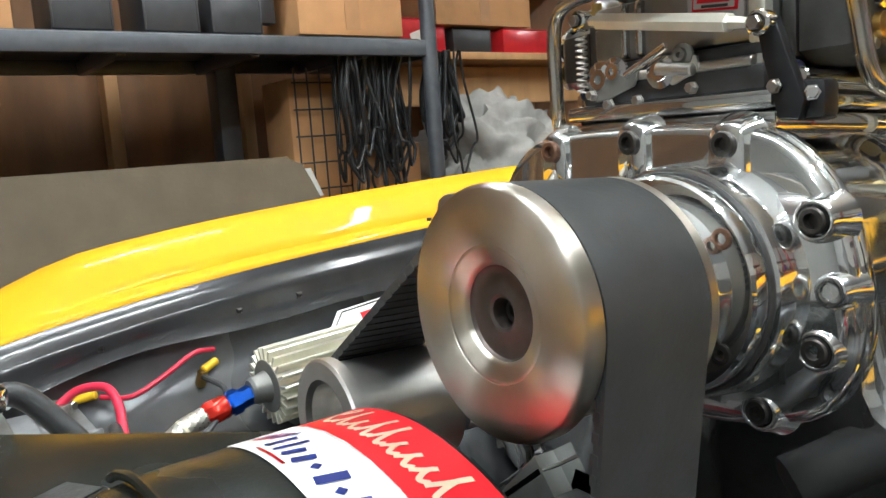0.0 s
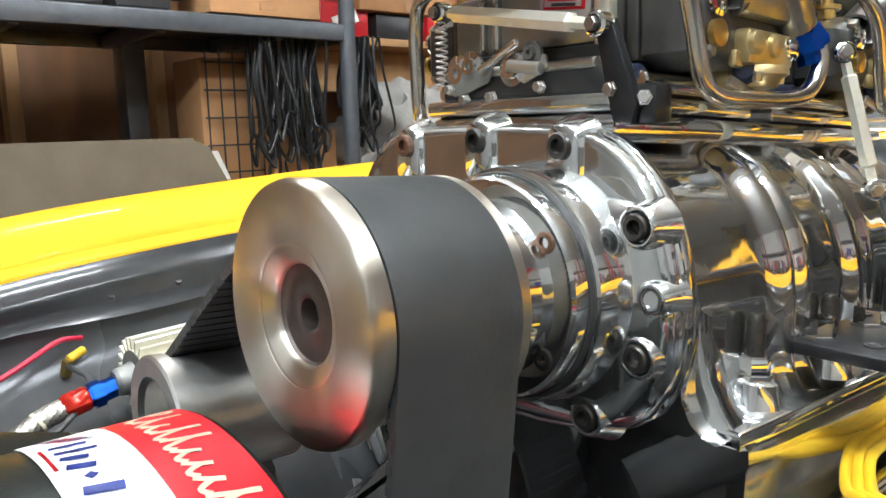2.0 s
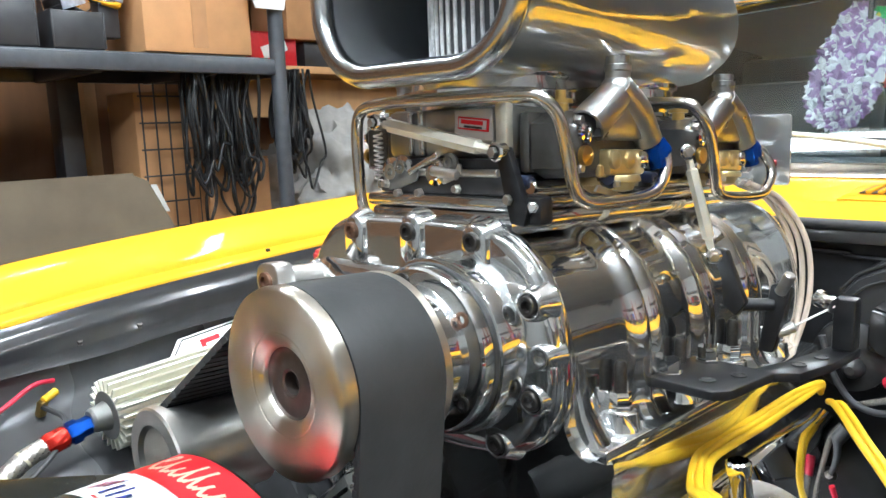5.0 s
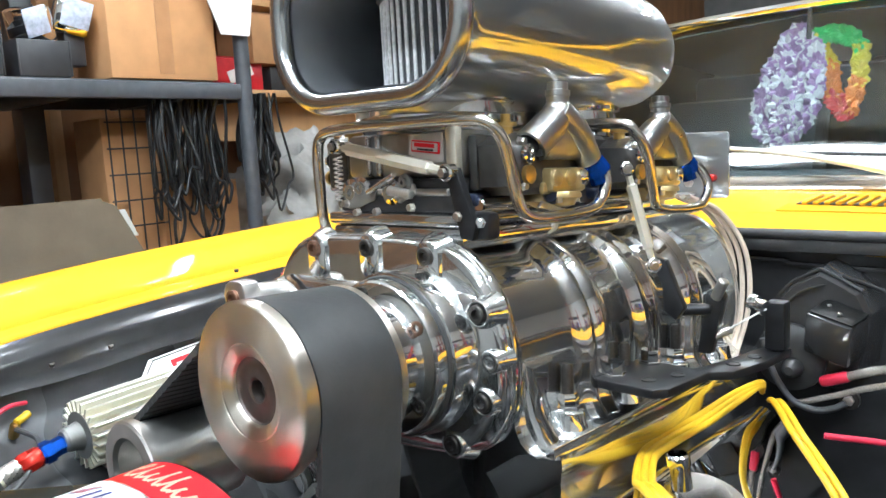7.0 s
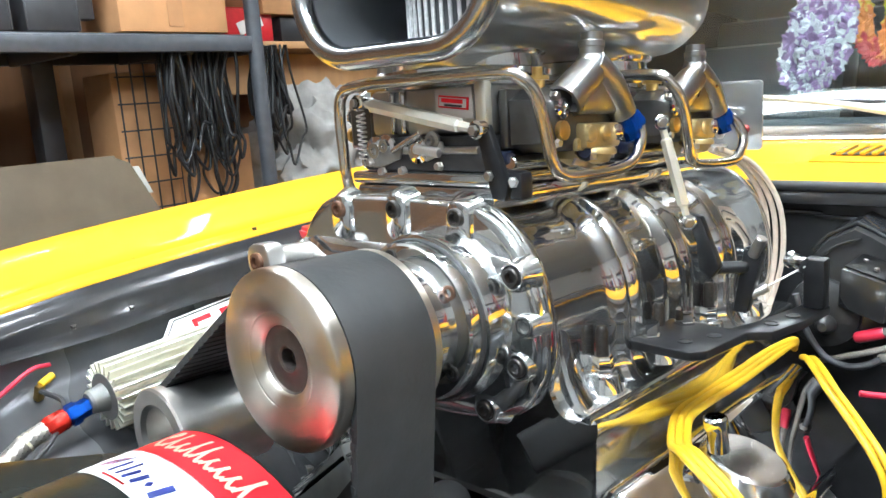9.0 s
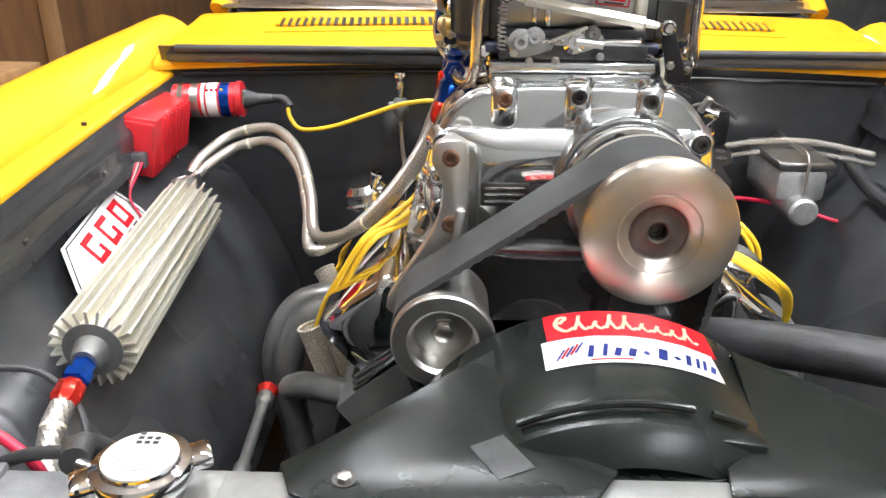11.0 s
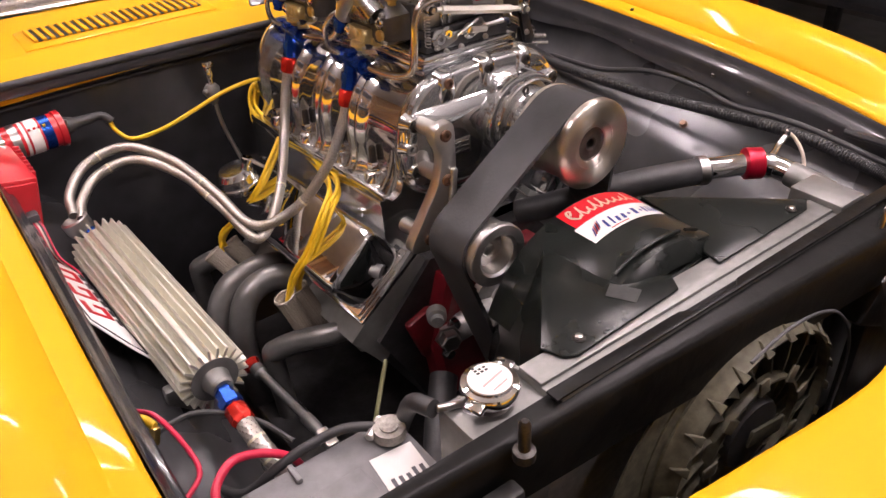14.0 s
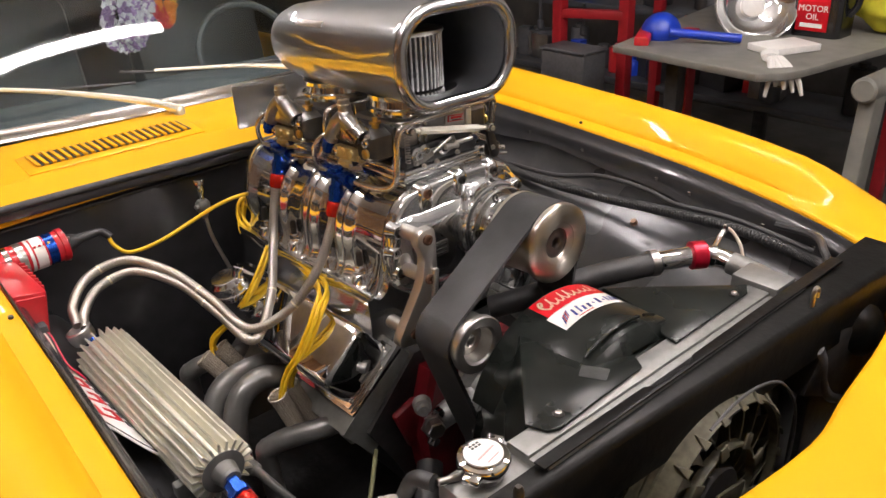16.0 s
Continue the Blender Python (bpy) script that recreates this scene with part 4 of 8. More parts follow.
part("red_cover", box((-0.21, 0.182, 0.63), (0.06, 0.02, 0.10), 0.008, (0, -20, 0)), REDBLOCK, block)
part("pulley_nut", hexbolt((-0.20, 0.13, 0.645), (-0.3, -1, 0), 0.02, 0.025), STEEL, block)
part("alternator_boss", lathe([(0, 0.018), (0.02, 0.017), (0.022, 0.011), (0.034, 0.011)], (-0.215, 0.14, 0.70), (-0.5, -0.8, 0.1), 20), CASTALU, block)
part("head_end", loft([[(BX + x, y, z) for x, z in ((-0.15, 0.80), (-0.29, 0.66), (-0.23, 0.58), (-0.09, 0.72))] for y in (0.21, 0.68)]), HEADGREY, block)
part("head_end", loft([[(BX - x, y, z) for x, z in ((-0.15, 0.80), (-0.29, 0.66), (-0.23, 0.58), (-0.09, 0.72))] for y in (0.21, 0.68)]), HEADGREY, block)


def valve_cover(s, y0, y1):
    vc = thing("valve_cover", "tall chromed valve cover with a breather", "valve cover", (BX + s * 0.21, (y0 + y1) / 2, 0.74), "valve covers")
    up = Vector((s * 0.62, 0, 0.78))
    ac = Vector((s * 0.78, 0, -0.62))
    c = Vector((BX + s * 0.212, 0, 0.75))

    def sec(y, w, h0, h1, r=0.018):
        loop2 = rrect(0, (h0 + h1) / 2, w, (h1 - h0) / 2, r, 4)
        return [c + ac * a + up * b + Vector((0, y, 0)) for a, b in loop2]
    part("shell", loft([sec(y0 - 0.0045, 0.030, -0.006, 0.052), sec(y0 - 0.003, 0.048, -0.006, 0.072), sec(y0 - 0.001, 0.056, -0.006, 0.080), sec(y0 + 0.003, 0.0625, -0.006, 0.0865), sec(y0 + 0.012, 0.066, -0.006, 0.09), sec(y1 - 0.01, 0.066, -0.006, 0.09), sec(y1, 0.06, -0.006, 0.085)]), CHROME, vc, "", 30)
    for g, z0, z1 in ((0.006, -0.004, 0.001), (0.010, -0.010, -0.005), (0.014, -0.017, -0.011)):
        part("rail", loft([sec(y0 - g - 0.001, 0.066 + g - 0.003, z0, z1, 0.002), sec(y0 - g, 0.066 + g, z0, z1, 0.002), sec(y1 + g, 0.066 + g, z0, z1, 0.002)]), CHROME, vc)
    return vc, c, up, ac


vcL, cL, upL, acL = valve_cover(-1, 0.225, 0.70)
vcR, cR, upR, acR = valve_cover(1, 0.205, 0.68)
for vc, c, up, yb in ((vcL, cL, upL, 0.63), (vcR, cR, upR, 0.372)):
    bpos = c + up * 0.088 + Vector((0, yb, 0))
    if vc is vcR:
        up, bpos, size = Vector((0.32, -0.05, 0.945)), Vector((0.198, 0.374, 0.797)), 1.0
    else:
        up, bpos, size = Vector((-0.22, -0.06, 0.97)), Vector((-0.347, 0.624, 0.826)), 0.80
    part("breather", lathe([(h * size, r * size) for h, r in ((-0.02, 0.03), (0, 0.03), (0.004, 0.050), (0.007, 0.0525), (0.012, 0.0525), (0.0145, 0.0475), (0.019, 0.046), (0.030, 0.046), (0.033, 0.0485), (0.038, 0.0485), (0.043, 0.044), (0.050, 0.0395), (0.052, 0.036), (0.0525, 0))], bpos, up, 48), BREATHER, vc, "round chrome breather cap", 22)
    part("breather_spout", lathe([(0, 0.010), (0.022, 0.010), (0.024, 0.0115), (0.034, 0.0115), (0.036, 0.0095), (0.020, 0.008)], (-0.340, 0.604, 0.856) if vc is vcL else (0.197, 0.345, 0.858), (0.3, -0.1, 1) if vc is vcL else (-0.08, -0.1, 1), 18), CHROME, vc)
    for k in range(4):
        part("cover_bolt", hexbolt(c + (acL if vc is vcL else acR) * -0.07 + Vector((0, 0.26 + 0.12 * k, 0)), up, 0.007, 0.02), BRASS, vc)

# ---- scoop, carburettors, fuel lines, linkage ----
def ring_skin(sections, thick):
    b = loft(sections, True, False)
    bmesh.ops.recalc_face_normals(b, faces=b.faces)
    bmesh.ops.solidify(b, geom=b.faces[:], thickness=thick)
    return b


scoop = thing("air_scoop", "polished aluminium air scoop with a wide front mouth", "air scoop", (BX, 0.43, 1.22))
SZ = 1.322


def scoop_sec(y, a, b, dz=0.0, r=0.068):
    return [Vector((x, y, z)) for x, z in rrect(BX + 0.011, SZ + dz, a, b, min(r, b - 0.003), 8)]


shell = [scoop_sec(0.186, 0.128, 0.085), scoop_sec(0.195, 0.125, 0.082), scoop_sec(0.22, 0.121, 0.079), scoop_sec(0.32, 0.118, 0.077), scoop_sec(0.45, 0.117, 0.076), scoop_sec(0.56, 0.115, 0.074),
         scoop_sec(0.62, 0.110, 0.068, 0.002), scoop_sec(0.655, 0.098, 0.056, 0.003), scoop_sec(0.675, 0.078, 0.038, 0.004), scoop_sec(0.684, 0.045, 0.018, 0.004, 0.014)]
part("shell", ring_skin(shell, -0.003), MIRRORALU, scoop, "polished scoop body", 60)
part("rear_cap", box((BX, 0.683, SZ + 0.004), (0.088, 0.006, 0.034), 0.002), POLISH, scoop)
part("mouth_lip", sweep(scoop_sec(0.190, 0.124, 0.081), 0.0115, 14, raw=True, closed=True), LIPALU, scoop, "rolled polished mouth lip", 60)
part("lining", ring_skin([[Vector((BX + 0.011 + (p.x - BX - 0.011) * 0.955, p.y, SZ + (p.z - SZ) * 0.945)) for p in sec_] for sec_ in shell[1:9]], 0.0015), LINING, scoop, "satin grey inside of the scoop", 60)
for yc in (0.31, 0.535):
    part("neck", lathe([(0, 0.088), (0.006, 0.088), (0.008, 0.08), (0.02, 0.078), (0.022, 0.084), (0.03, 0.084)], (BX, yc, 1.222), (0, 0, 1), 48), POLISH, scoop, "", 35)
    filt = part("air_filter", lathe([(0, 0.061), (0.003, 0.063), (0.007, 0.062), (0.009, 0.055), (0.009, 0)], (BX, yc, 1.350), (0, 0, 1), 40), STEEL, scoop)
    # Near-black core paints the shade in the gaps between pleats.
    part("filter_core", lathe([(0, 0.0565), (0.095, 0.0565)], (BX, yc, 1.256), (0, 0, 1), 40), PLEATSHADE, scoop, "dark core standing for the shade between the pleats")
    bm = bmesh.new()
    for k in range(40):
        a = 2 * math.pi * k / 40
        lathe([(0, 0.0021), (0.096, 0.0021)], (BX + 0.0578 * math.cos(a), yc + 0.0578 * math.sin(a), 1.255), (0, 0, 1), 6, bm)
    part("pleats", bm, FILTER, scoop, "grey pleated filter element", 50)
part("maker_mark", box((BX - 0.119, 0.45, SZ + 0.055), (0.003, 0.09, 0.012), 0.001, (0, 35, 0)), BRUSHED, scoop)


CASTPOL = mat("satin_cast_aluminium", (0.44, 0.44, 0.43), 0.3, 1, 0.1, 60, 0.12, 120, rvary=0.3)


def carburettor(yc):
    c = thing("carburettor", "chromed four-barrel carburettor with side float bowls", "carburettor", (BX, yc, 1.116), "carburettors")
    P = lambda n, bm, m, l="": part(n, bm, m, c, l)
    P("base_plate", box((BX, yc, 1.1225), (0.19, 0.19, 0.013), 0.004), POLISH)
    P("spacer", box((BX, yc, 1.1385), (0.168, 0.17, 0.018), 0.003), DARKCAST)
    P("throttle_body", box((BX, yc, 1.156), (0.165, 0.155, 0.016), 0.004), DARKCAST)
    P("main_body", box((BX, yc, 1.188), (0.165, 0.145, 0.048), 0.007), CASTPOL)
    P("air_horn", lathe([(0, 0.076), (0.010, 0.074), (0.014, 0.068)], (BX, yc, 1.211), (0, 0, 1), 40), POLISH)
    for s in (-1, 1):
        P("metering_block", box((BX + s * 0.089, yc, 1.178), (0.012, 0.128, 0.056), 0.004), BOWL)
        P("float_bowl", loft([[(BX + s * (0.096 + 0.044 * k), yc + w * a, 1.176 + h * b) for a, b in ((-1, -0.7), (-0.7, -1), (0.7, -1), (1, -0.7), (1, 0.6), (0.6, 1), (-0.6, 1), (-1, 0.6))] for k, w, h in ((0, 0.062, 0.031), (0.7, 0.060, 0.030), (0.95, 0.052, 0.025), (1.0, 0.046, 0.021))]), BOWL)
        P("bowl_web", plate([(BX + s * 0.128, yc - 0.03, 1.182), (BX + s * 0.128, yc + 0.055, 1.182), (BX + s * 0.128, yc + 0.026, 1.232), (BX + s * 0.128, yc + 0.006, 1.232)], (s * 0.022, 0, 0), 0.004), BOWL)
        P("accelerator_pump", lathe([(0, 0.018), (0.005, 0.020), (0.010, 0.020), (0.013, 0.014), (0.018, 0.006)], (BX + s * 0.118, yc + 0.012, 1.148), (0, 0, -1), 24), GOLDCAST)
        P("pump_arm", box((BX + s * 0.141, yc + 0.006, 1.152), (0.007, 0.06, 0.012), 0.003), GOLDCAST)
        P("needle_seat", lathe([(0, 0.007), (0.008, 0.007), (0.008, 0.011), (0.012, 0.011), (0.012, 0.005), (0.02, 0.005)], (BX + s * 0.11, yc - 0.035, 1.205), (0, 0, 1), 12), BRASS)
        # Y-shaped vent: neck on top, open horn towards the front, arm down to the rear
        P("vent_neck", lathe([(0, 0.016), (0.010, 0.015), (0.014, 0.0115), (0.020, 0.0115), (0.021, 0.0125), (0.026, 0.0125), (0.027, 0.0105), (0.034, 0.0105)], (BX + s * 0.140, yc + 0.012, 1.222), (0, 0.03, 1), 20), CASTPOL)
        P("vent_horn", lathe([(0, 0.014), (0.02, 0.0165), (0.056, 0.0178), (0.059, 0.0172), (0.059, 0.0142), (0.02, 0.0135), (0.02, 0)], (BX + s * 0.141, yc + 0.016, 1.226), (-s * 0.10, -0.85, -0.60), 28), CASTPOL)
        P("vent_web", plate([(BX + s * 0.131, yc + 0.002, 1.236), (BX + s * 0.131, yc + 0.022, 1.236), (BX + s * 0.131, yc + 0.052, 1.196), (BX + s * 0.131, yc + 0.050, 1.180), (BX + s * 0.131, yc - 0.020, 1.180), (BX + s * 0.131, yc - 0.026, 1.198)], (s * 0.020, 0, 0), 0.005), CASTPOL)
        P("pump_housing", box((BX + s * 0.142, yc + 0.012, 1.160), (0.020, 0.062, 0.024), 0.004), GOLDCAST, "gold chromate pump housing")
        for dy in (-0.014, 0.012, 0.036):
            P("housing_boss", lathe([(0, 0.0085), (0.004, 0.008), (0.006, 0.005), (0.006, 0)], (BX + s * 0.151, yc + dy, 1.162), (s, 0, 0), 14), GOLDCAST if dy < 0.03 else CHROME)
        P("vent_arm", sweep([(BX + s * 0.140, yc + 0.008, 1.228), (BX + s * 0.144, yc + 0.034, 1.208), (BX + s * 0.146, yc + 0.058, 1.180)], 0.0155, 16, 4, radii=[0.016, 0.0165, 0.014]), CASTPOL)
        P("bowl_fitting", lathe([(0, 0.009), (0.006, 0.009), (0.006, 0.0125), (0.019, 0.0125), (0.019, 0.009), (0.027, 0.009)], (BX + s * 0.147, yc + 0.060, 1.180), (s * 0.2, 0.25, -0.9), 8), ANOBLUE, "blue anodised fuel fitting")
        P("sight_plug", lathe([(0, 0.009), (0.005, 0.009), (0.006, 0.006)], (BX + s * 0.140, yc - 0.045, 1.166), (s, 0, 0), 12), BRASS)
        P("sight_plug", lathe([(0, 0.007), (0.006, 0.007), (0.007, 0.005)], (BX + s * 0.140, yc + 0.045, 1.166), (s, 0, 0), 12), CHROME)
        for dy in (-0.052, 0.052):
            for dz in (1.155, 1.197):
                P("bowl_screw", hexbolt((BX + s * 0.134, yc + dy * 0.9, dz), (s, 0, 0), 0.0045, 0.007), STEEL)
        P("side_plate", box((BX + s * 0.093, yc + 0.082, 1.165), (0.03, 0.018, 0.07), 0.003), DARKCAST)
        P("plate_screw", hexbolt((BX + s * 0.108, yc + 0.082, 1.185), (s, 0, 0), 0.0045, 0.006), STEEL)
        P("plate_screw", hexbolt((BX + s * 0.108, yc + 0.082, 1.150), (s, 0, 0), 0.0045, 0.006), STEEL)
        P("pump_diaphragm", lathe([(0, 0.019), (0.003, 0.0205), (0.006, 0.0205), (0.008, 0.016), (0.014, 0.013), (0.016, 0.006)], (BX + s * 0.142, yc + 0.010, 1.1485), (0, 0, -1), 20), GOLDCAST)
        for dy in (-0.006, 0.026):
            P("pump_screw", hexbolt((BX + s * 0.150, yc + dy, 1.1435), (0, 0, -1), 0.0035, 0.006), STEEL)
        P("pump_lever", plate([(BX + s * 0.140, yc - 0.03, 1.134), (BX + s * 0.140, yc - 0.024, 1.140), (BX + s * 0.140, yc + 0.016, 1.130), (BX + s * 0.140, yc + 0.014, 1.125)], (s * 0.003, 0, 0), 0.0005), STEEL)
        P("sight_glass", lathe([(0, 0.0095), (0.003, 0.0095), (0.004, 0.006), (0.002, 0.0055), (0.002, 0)], (BX + s * 0.1405, yc - 0.044, 1.186), (s, 0, 0), 16), CHROME)
        P("bowl_drain", lathe([(0, 0.006), (0.006, 0.006), (0.007, 0.004)], (BX + s * 0.138, yc + 0.046, 1.188), (s, 0, 0), 6), BRASS)
        P("idle_cap", lathe([(0, 0.007), (0.018, 0.007), (0.021, 0.005)], (BX + s * 0.080, yc - 0.062, 1.142), (s * 0.95, -0.3, 0), 14), NAVY)
        P("vacuum_cap", lathe([(0, 0.009), (0.06, 0.009), (0.064, 0.006)], (BX + s * 0.125, yc + 0.05, 1.142), (s * 0.3, -1, 0.05), 12), NAVY)
        P("transfer_tube", rod((BX + s * 0.10, yc - 0.07, 1.137), (BX + s * 0.10, yc + 0.075, 1.137), 0.007, 12), CHROME)
    # front face: name plate and screws
    P("name_plate", box((BX + 0.040, yc - 0.0745, 1.1945), (0.047, 0.004, 0.030), 0.0015), SATINPLATE, "satin name plate")
    P("name_bar", box((BX + 0.041, yc - 0.0772, 1.1955), (0.038, 0.002, 0.012), 0.0008, (0, 6, 0)), REDPRINT)
    P("name_bar", box((BX + 0.041, yc - 0.0785, 1.1955), (0.034, 0.0012, 0.0085), 0.0004, (0, 6, 0)), SATINPLATE)
    P("name_bar", box((BX + 0.041, yc - 0.0792, 1.197), (0.027, 0.0008, 0.004), 0, (0, 6, 0)), REDPRINT)
    P("name_bar", box((BX + 0.042, yc - 0.0792, 1.1925), (0.022, 0.0008, 0.002), 0, (0, 6, 0)), BLACKPRINTSHADE)
    P("choke_tower", box((BX + 0.074, yc - 0.072, 1.188), (0.014, 0.012, 0.052), 0.003), FINALU)
    P("body_rib", box((BX - 0.030, yc - 0.072, 1.188), (0.008, 0.01, 0.044), 0.003), POLISH)
    P("body_rib", box((BX - 0.045, yc - 0.072, 1.188), (0.006, 0.01, 0.044), 0.002), POLISH)
    # throttle levers, return spring and cam on the front shaft
    P("throttle_shaft", rod((BX - 0.075, yc - 0.083, 1.150), (BX + 0.075, yc - 0.083, 1.150), 0.004, 10), STEEL)
    for dx, r in ((-0.06, 0.015), (-0.045, 0.012), (0.0, 0.013), (0.02, 0.009)):
        P("lever_disc", lathe([(0, r), (0.003, r), (0.004, r * 0.6), (0.007, r * 0.55), (0.007, r * 0.25), (0.004, r * 0.2), (0.004, 0)], (BX + dx, yc - 0.086, 1.150 + (dx * 37 % 0.01)), (0, -1, 0), 20), CHROME if dx < 0.01 else DULLALU)
    P("throttle_lever", plate([Vector((BX + x, yc - 0.090, z)) for x, z in ((-0.075, 1.148), (-0.055, 1.162), (-0.035, 1.150), (-0.02, 1.156), (-0.025, 1.142), (-0.05, 1.134), (-0.065, 1.132))], (0, 0.003, 0), 0.0006), DULLALU)
    P("link_arm", rod((BX - 0.03, yc - 0.094, 1.150), (BX + 0.012, yc - 0.096, 1.168), 0.003, 10), CHROME)
    P("link_arm", rod((BX + 0.0, yc - 0.092, 1.152), (BX + 0.032, yc - 0.092, 1.148), 0.005, 10), BRUSHED)
    P("lever_plate", plate([Vector((BX + x, yc - 0.088, z)) for x, z in ((-0.005, 1.146), (0.012, 1.164), (0.032, 1.158), (0.034, 1.148), (0.01, 1.139))], (0, 0.003, 0), 0.0006), STEEL)
    for dx, dz in ((-0.068, 1.138), (-0.05, 1.129), (0.03, 1.135), (-0.02, 1.13)):
        P("lever_screw", hexbolt((BX + dx, yc - 0.090, dz), (0, -1, 0), 0.004, 0.006), STEEL)
    for dx in (-0.06, 0.06):
        for dy in (-0.06, 0.06):
            P("carb_stud", rod((BX + dx * 1.25, yc + dy * 1.25, 1.13), (BX + dx * 1.25, yc + dy * 1.25, 1.155), 0.004, 8), STEEL)
            P("carb_nut", lathe([(0, 0.007), (0.007, 0.007), (0.008, 0.006)], (BX + dx * 1.25, yc + dy * 1.25, 1.132), (0, 0, 1), 6), CHROME)
    return c


carburettor(0.315)
carburettor(0.54)
tilted(False)
rear_shield = thing("rear_shield", "upright polished plate behind the rear carburettor", "plate", (BX, 0.79, 1.05))
part("plate", plate([(BX + x, 0.79, 1.134 + z) for x, z in rrect(0, 0, 0.131, 0.049, 0.006, 3)], (0, 0.004, 0), 0.001), MIRRORALU, rear_shield)
for x in (-0.07, 0.07):
    part("strap", box((BX + x, 0.715, 1.092), (0.022, 0.152, 0.004), 0.001), BRUSHED, rear_shield)
    part("strap_bolt", hexbolt((BX + x, 0.79, 1.108), (0, -1, 0), 0.006, 0.006), STEEL, rear_shield)
part("red_plug", lathe([(0, 0.006), (0.012, 0.006), (0.014, 0.004)], (BX + 0.108, 0.789, 1.115), (0, -1, 0), 12), ANORED, rear_shield, "small red plug")

BENT = mat("polished_tube", (0.70, 0.675, 0.63), 0.2, 1, 0.06, 40)
fuel = thing("fuel_line", "polished bent metal fuel line feeding a float bowl", "fuel line", (BX, 0.22, 1.1), "fuel lines")
part("tube", sweep([(-0.196, 0.36, 1.085), (-0.19, 0.29, 1.083), (-0.178, 0.245, 1.088), (-0.172, 0.228, 1.105), (-0.170, 0.224, 1.14), (-0.168, 0.222, 1.178), (-0.156, 0.219, 1.200), (-0.12, 0.214, 1.2065),
                    (-0.05, 0.217, 1.2075), (0.045, 0.222, 1.2075), (0.066, 0.228, 1.203), (0.076, 0.238, 1.188), (0.079, 0.246, 1.16), (0.082, 0.252, 1.128), (0.086, 0.262, 1.113), (0.092, 0.29, 1.1095), (0.096, 0.35, 1.110),
                    (0.097, 0.375, 1.118), (0.098, 0.386, 1.135), (0.096, 0.386, 1.150), (0.092, 0.381, 1.158)], 0.0062, 14, 5), BENT, fuel)
fuel2 = thing("fuel_line", "polished bent metal fuel line feeding a float bowl", "fuel line", (BX, 0.45, 1.1), "fuel lines")
part("tube", sweep([(-0.2, 0.60, 1.08), (-0.19, 0.50, 1.09), (-0.178, 0.465, 1.10), (-0.172, 0.452, 1.13), (-0.168, 0.448, 1.172), (-0.15, 0.445, 1.192), (-0.05, 0.44, 1.198), (0.08, 0.437, 1.198), (0.104, 0.442, 1.187),
                    (0.112, 0.455, 1.16), (0.112, 0.466, 1.12), (0.112, 0.482, 1.10), (0.112, 0.58, 1.092), (0.112, 0.607, 1.102), (0.111, 0.618, 1.118), (0.102, 0.614, 1.138), (0.092, 0.606, 1.146)], 0.0058, 14, 5), BENT, fuel2)
for par, p, d_ in ((fuel, (0.093, 0.383, 1.155), (-0.4, -0.3, 0.7)), (fuel2, (0.093, 0.608, 1.143), (-0.4, -0.3, 0.7)), (fuel, (-0.194, 0.335, 1.084), (0, 1, 0)), (fuel2, (-0.194, 0.555, 1.084), (0, 1, 0))):
    part("flare_nut", lathe([(-0.010, 0.0075), (-0.006, 0.0095), (0.006, 0.0095), (0.008, 0.0075)], p, d_, 6), ANOBLUE, par, "blue flare nut")
for i_, (cyy, yb) in enumerate(((0.382, 0.33), (0.60, 0.555))):
    fuel3 = thing("fuel_line", "polished bent metal fuel line feeding a float bowl", "fuel line", (-0.19, cyy, 1.08), "fuel lines")
    part("tube", sweep([(-0.197, cyy + 0.02, 1.085), (-0.215, cyy + 0.035, 1.10), (-0.222, cyy + 0.03, 1.135), (-0.21, cyy + 0.015, 1.16), (-0.185, cyy, 1.168)], 0.005, 12, 5), BENT, fuel3)
    tee = thing("fuel_tee", "blue anodised hose tee with a red hose end", "hose fitting", (-0.198, cyy, 1.05), "fuel tees")
    part("tee_body", rod((-0.196, cyy - 0.03, 1.083), (-0.196, cyy + 0.03, 1.083), 0.0115, 12), ANOBLUE, tee)
    for dy in (-0.034, 0.034):
        part("tee_nut", lathe([(-0.009, 0.0145), (0.009, 0.0145)], (-0.196, cyy + dy, 1.083), (0, 1, 0), 6), ANOBLUE, tee)
    part("tee_stem", lathe([(0, 0.011), (0.022, 0.011), (0.022, 0.0145), (0.036, 0.0145), (0.036, 0.012), (0.05, 0.0125)], (-0.196, cyy, 1.083), (-0.25, 0.0, -1), 8), ANOBLUE, tee)
    part("hose_end", lathe([(0, 0.0125), (0.004, 0.016), (0.024, 0.016), (0.03, 0.013)], (-0.208, cyy, 1.034), (-0.25, 0.0, -1), 8), ANORED, tee, "red hose end")
    part("lock_ring", lathe([(0, 0.013), (0.006, 0.013)], (-0.196, cyy, 1.093), (0, 0, 1), 8), ANOBLUE, tee)

link = thing("throttle_linkage", "aluminium throttle rod with black arms and ball ends", "linkage", (0.03, 0.3, 1.1))
A, B = Vector((-0.138, 0.225, 1.189)), Vector((0.037, 0.206, 1.159))
d = (B - A).normalized()
part("front_rod", lathe([(0.012, 0.004), (0.02, 0.0045), (0.022, 0.0072), ((B - A).length - 0.026, 0.0072), ((B - A).length - 0.024, 0.005), ((B - A).length - 0.01, 0.004)], A, d, 6), FINALU, link, "bright hexagonal link rod")
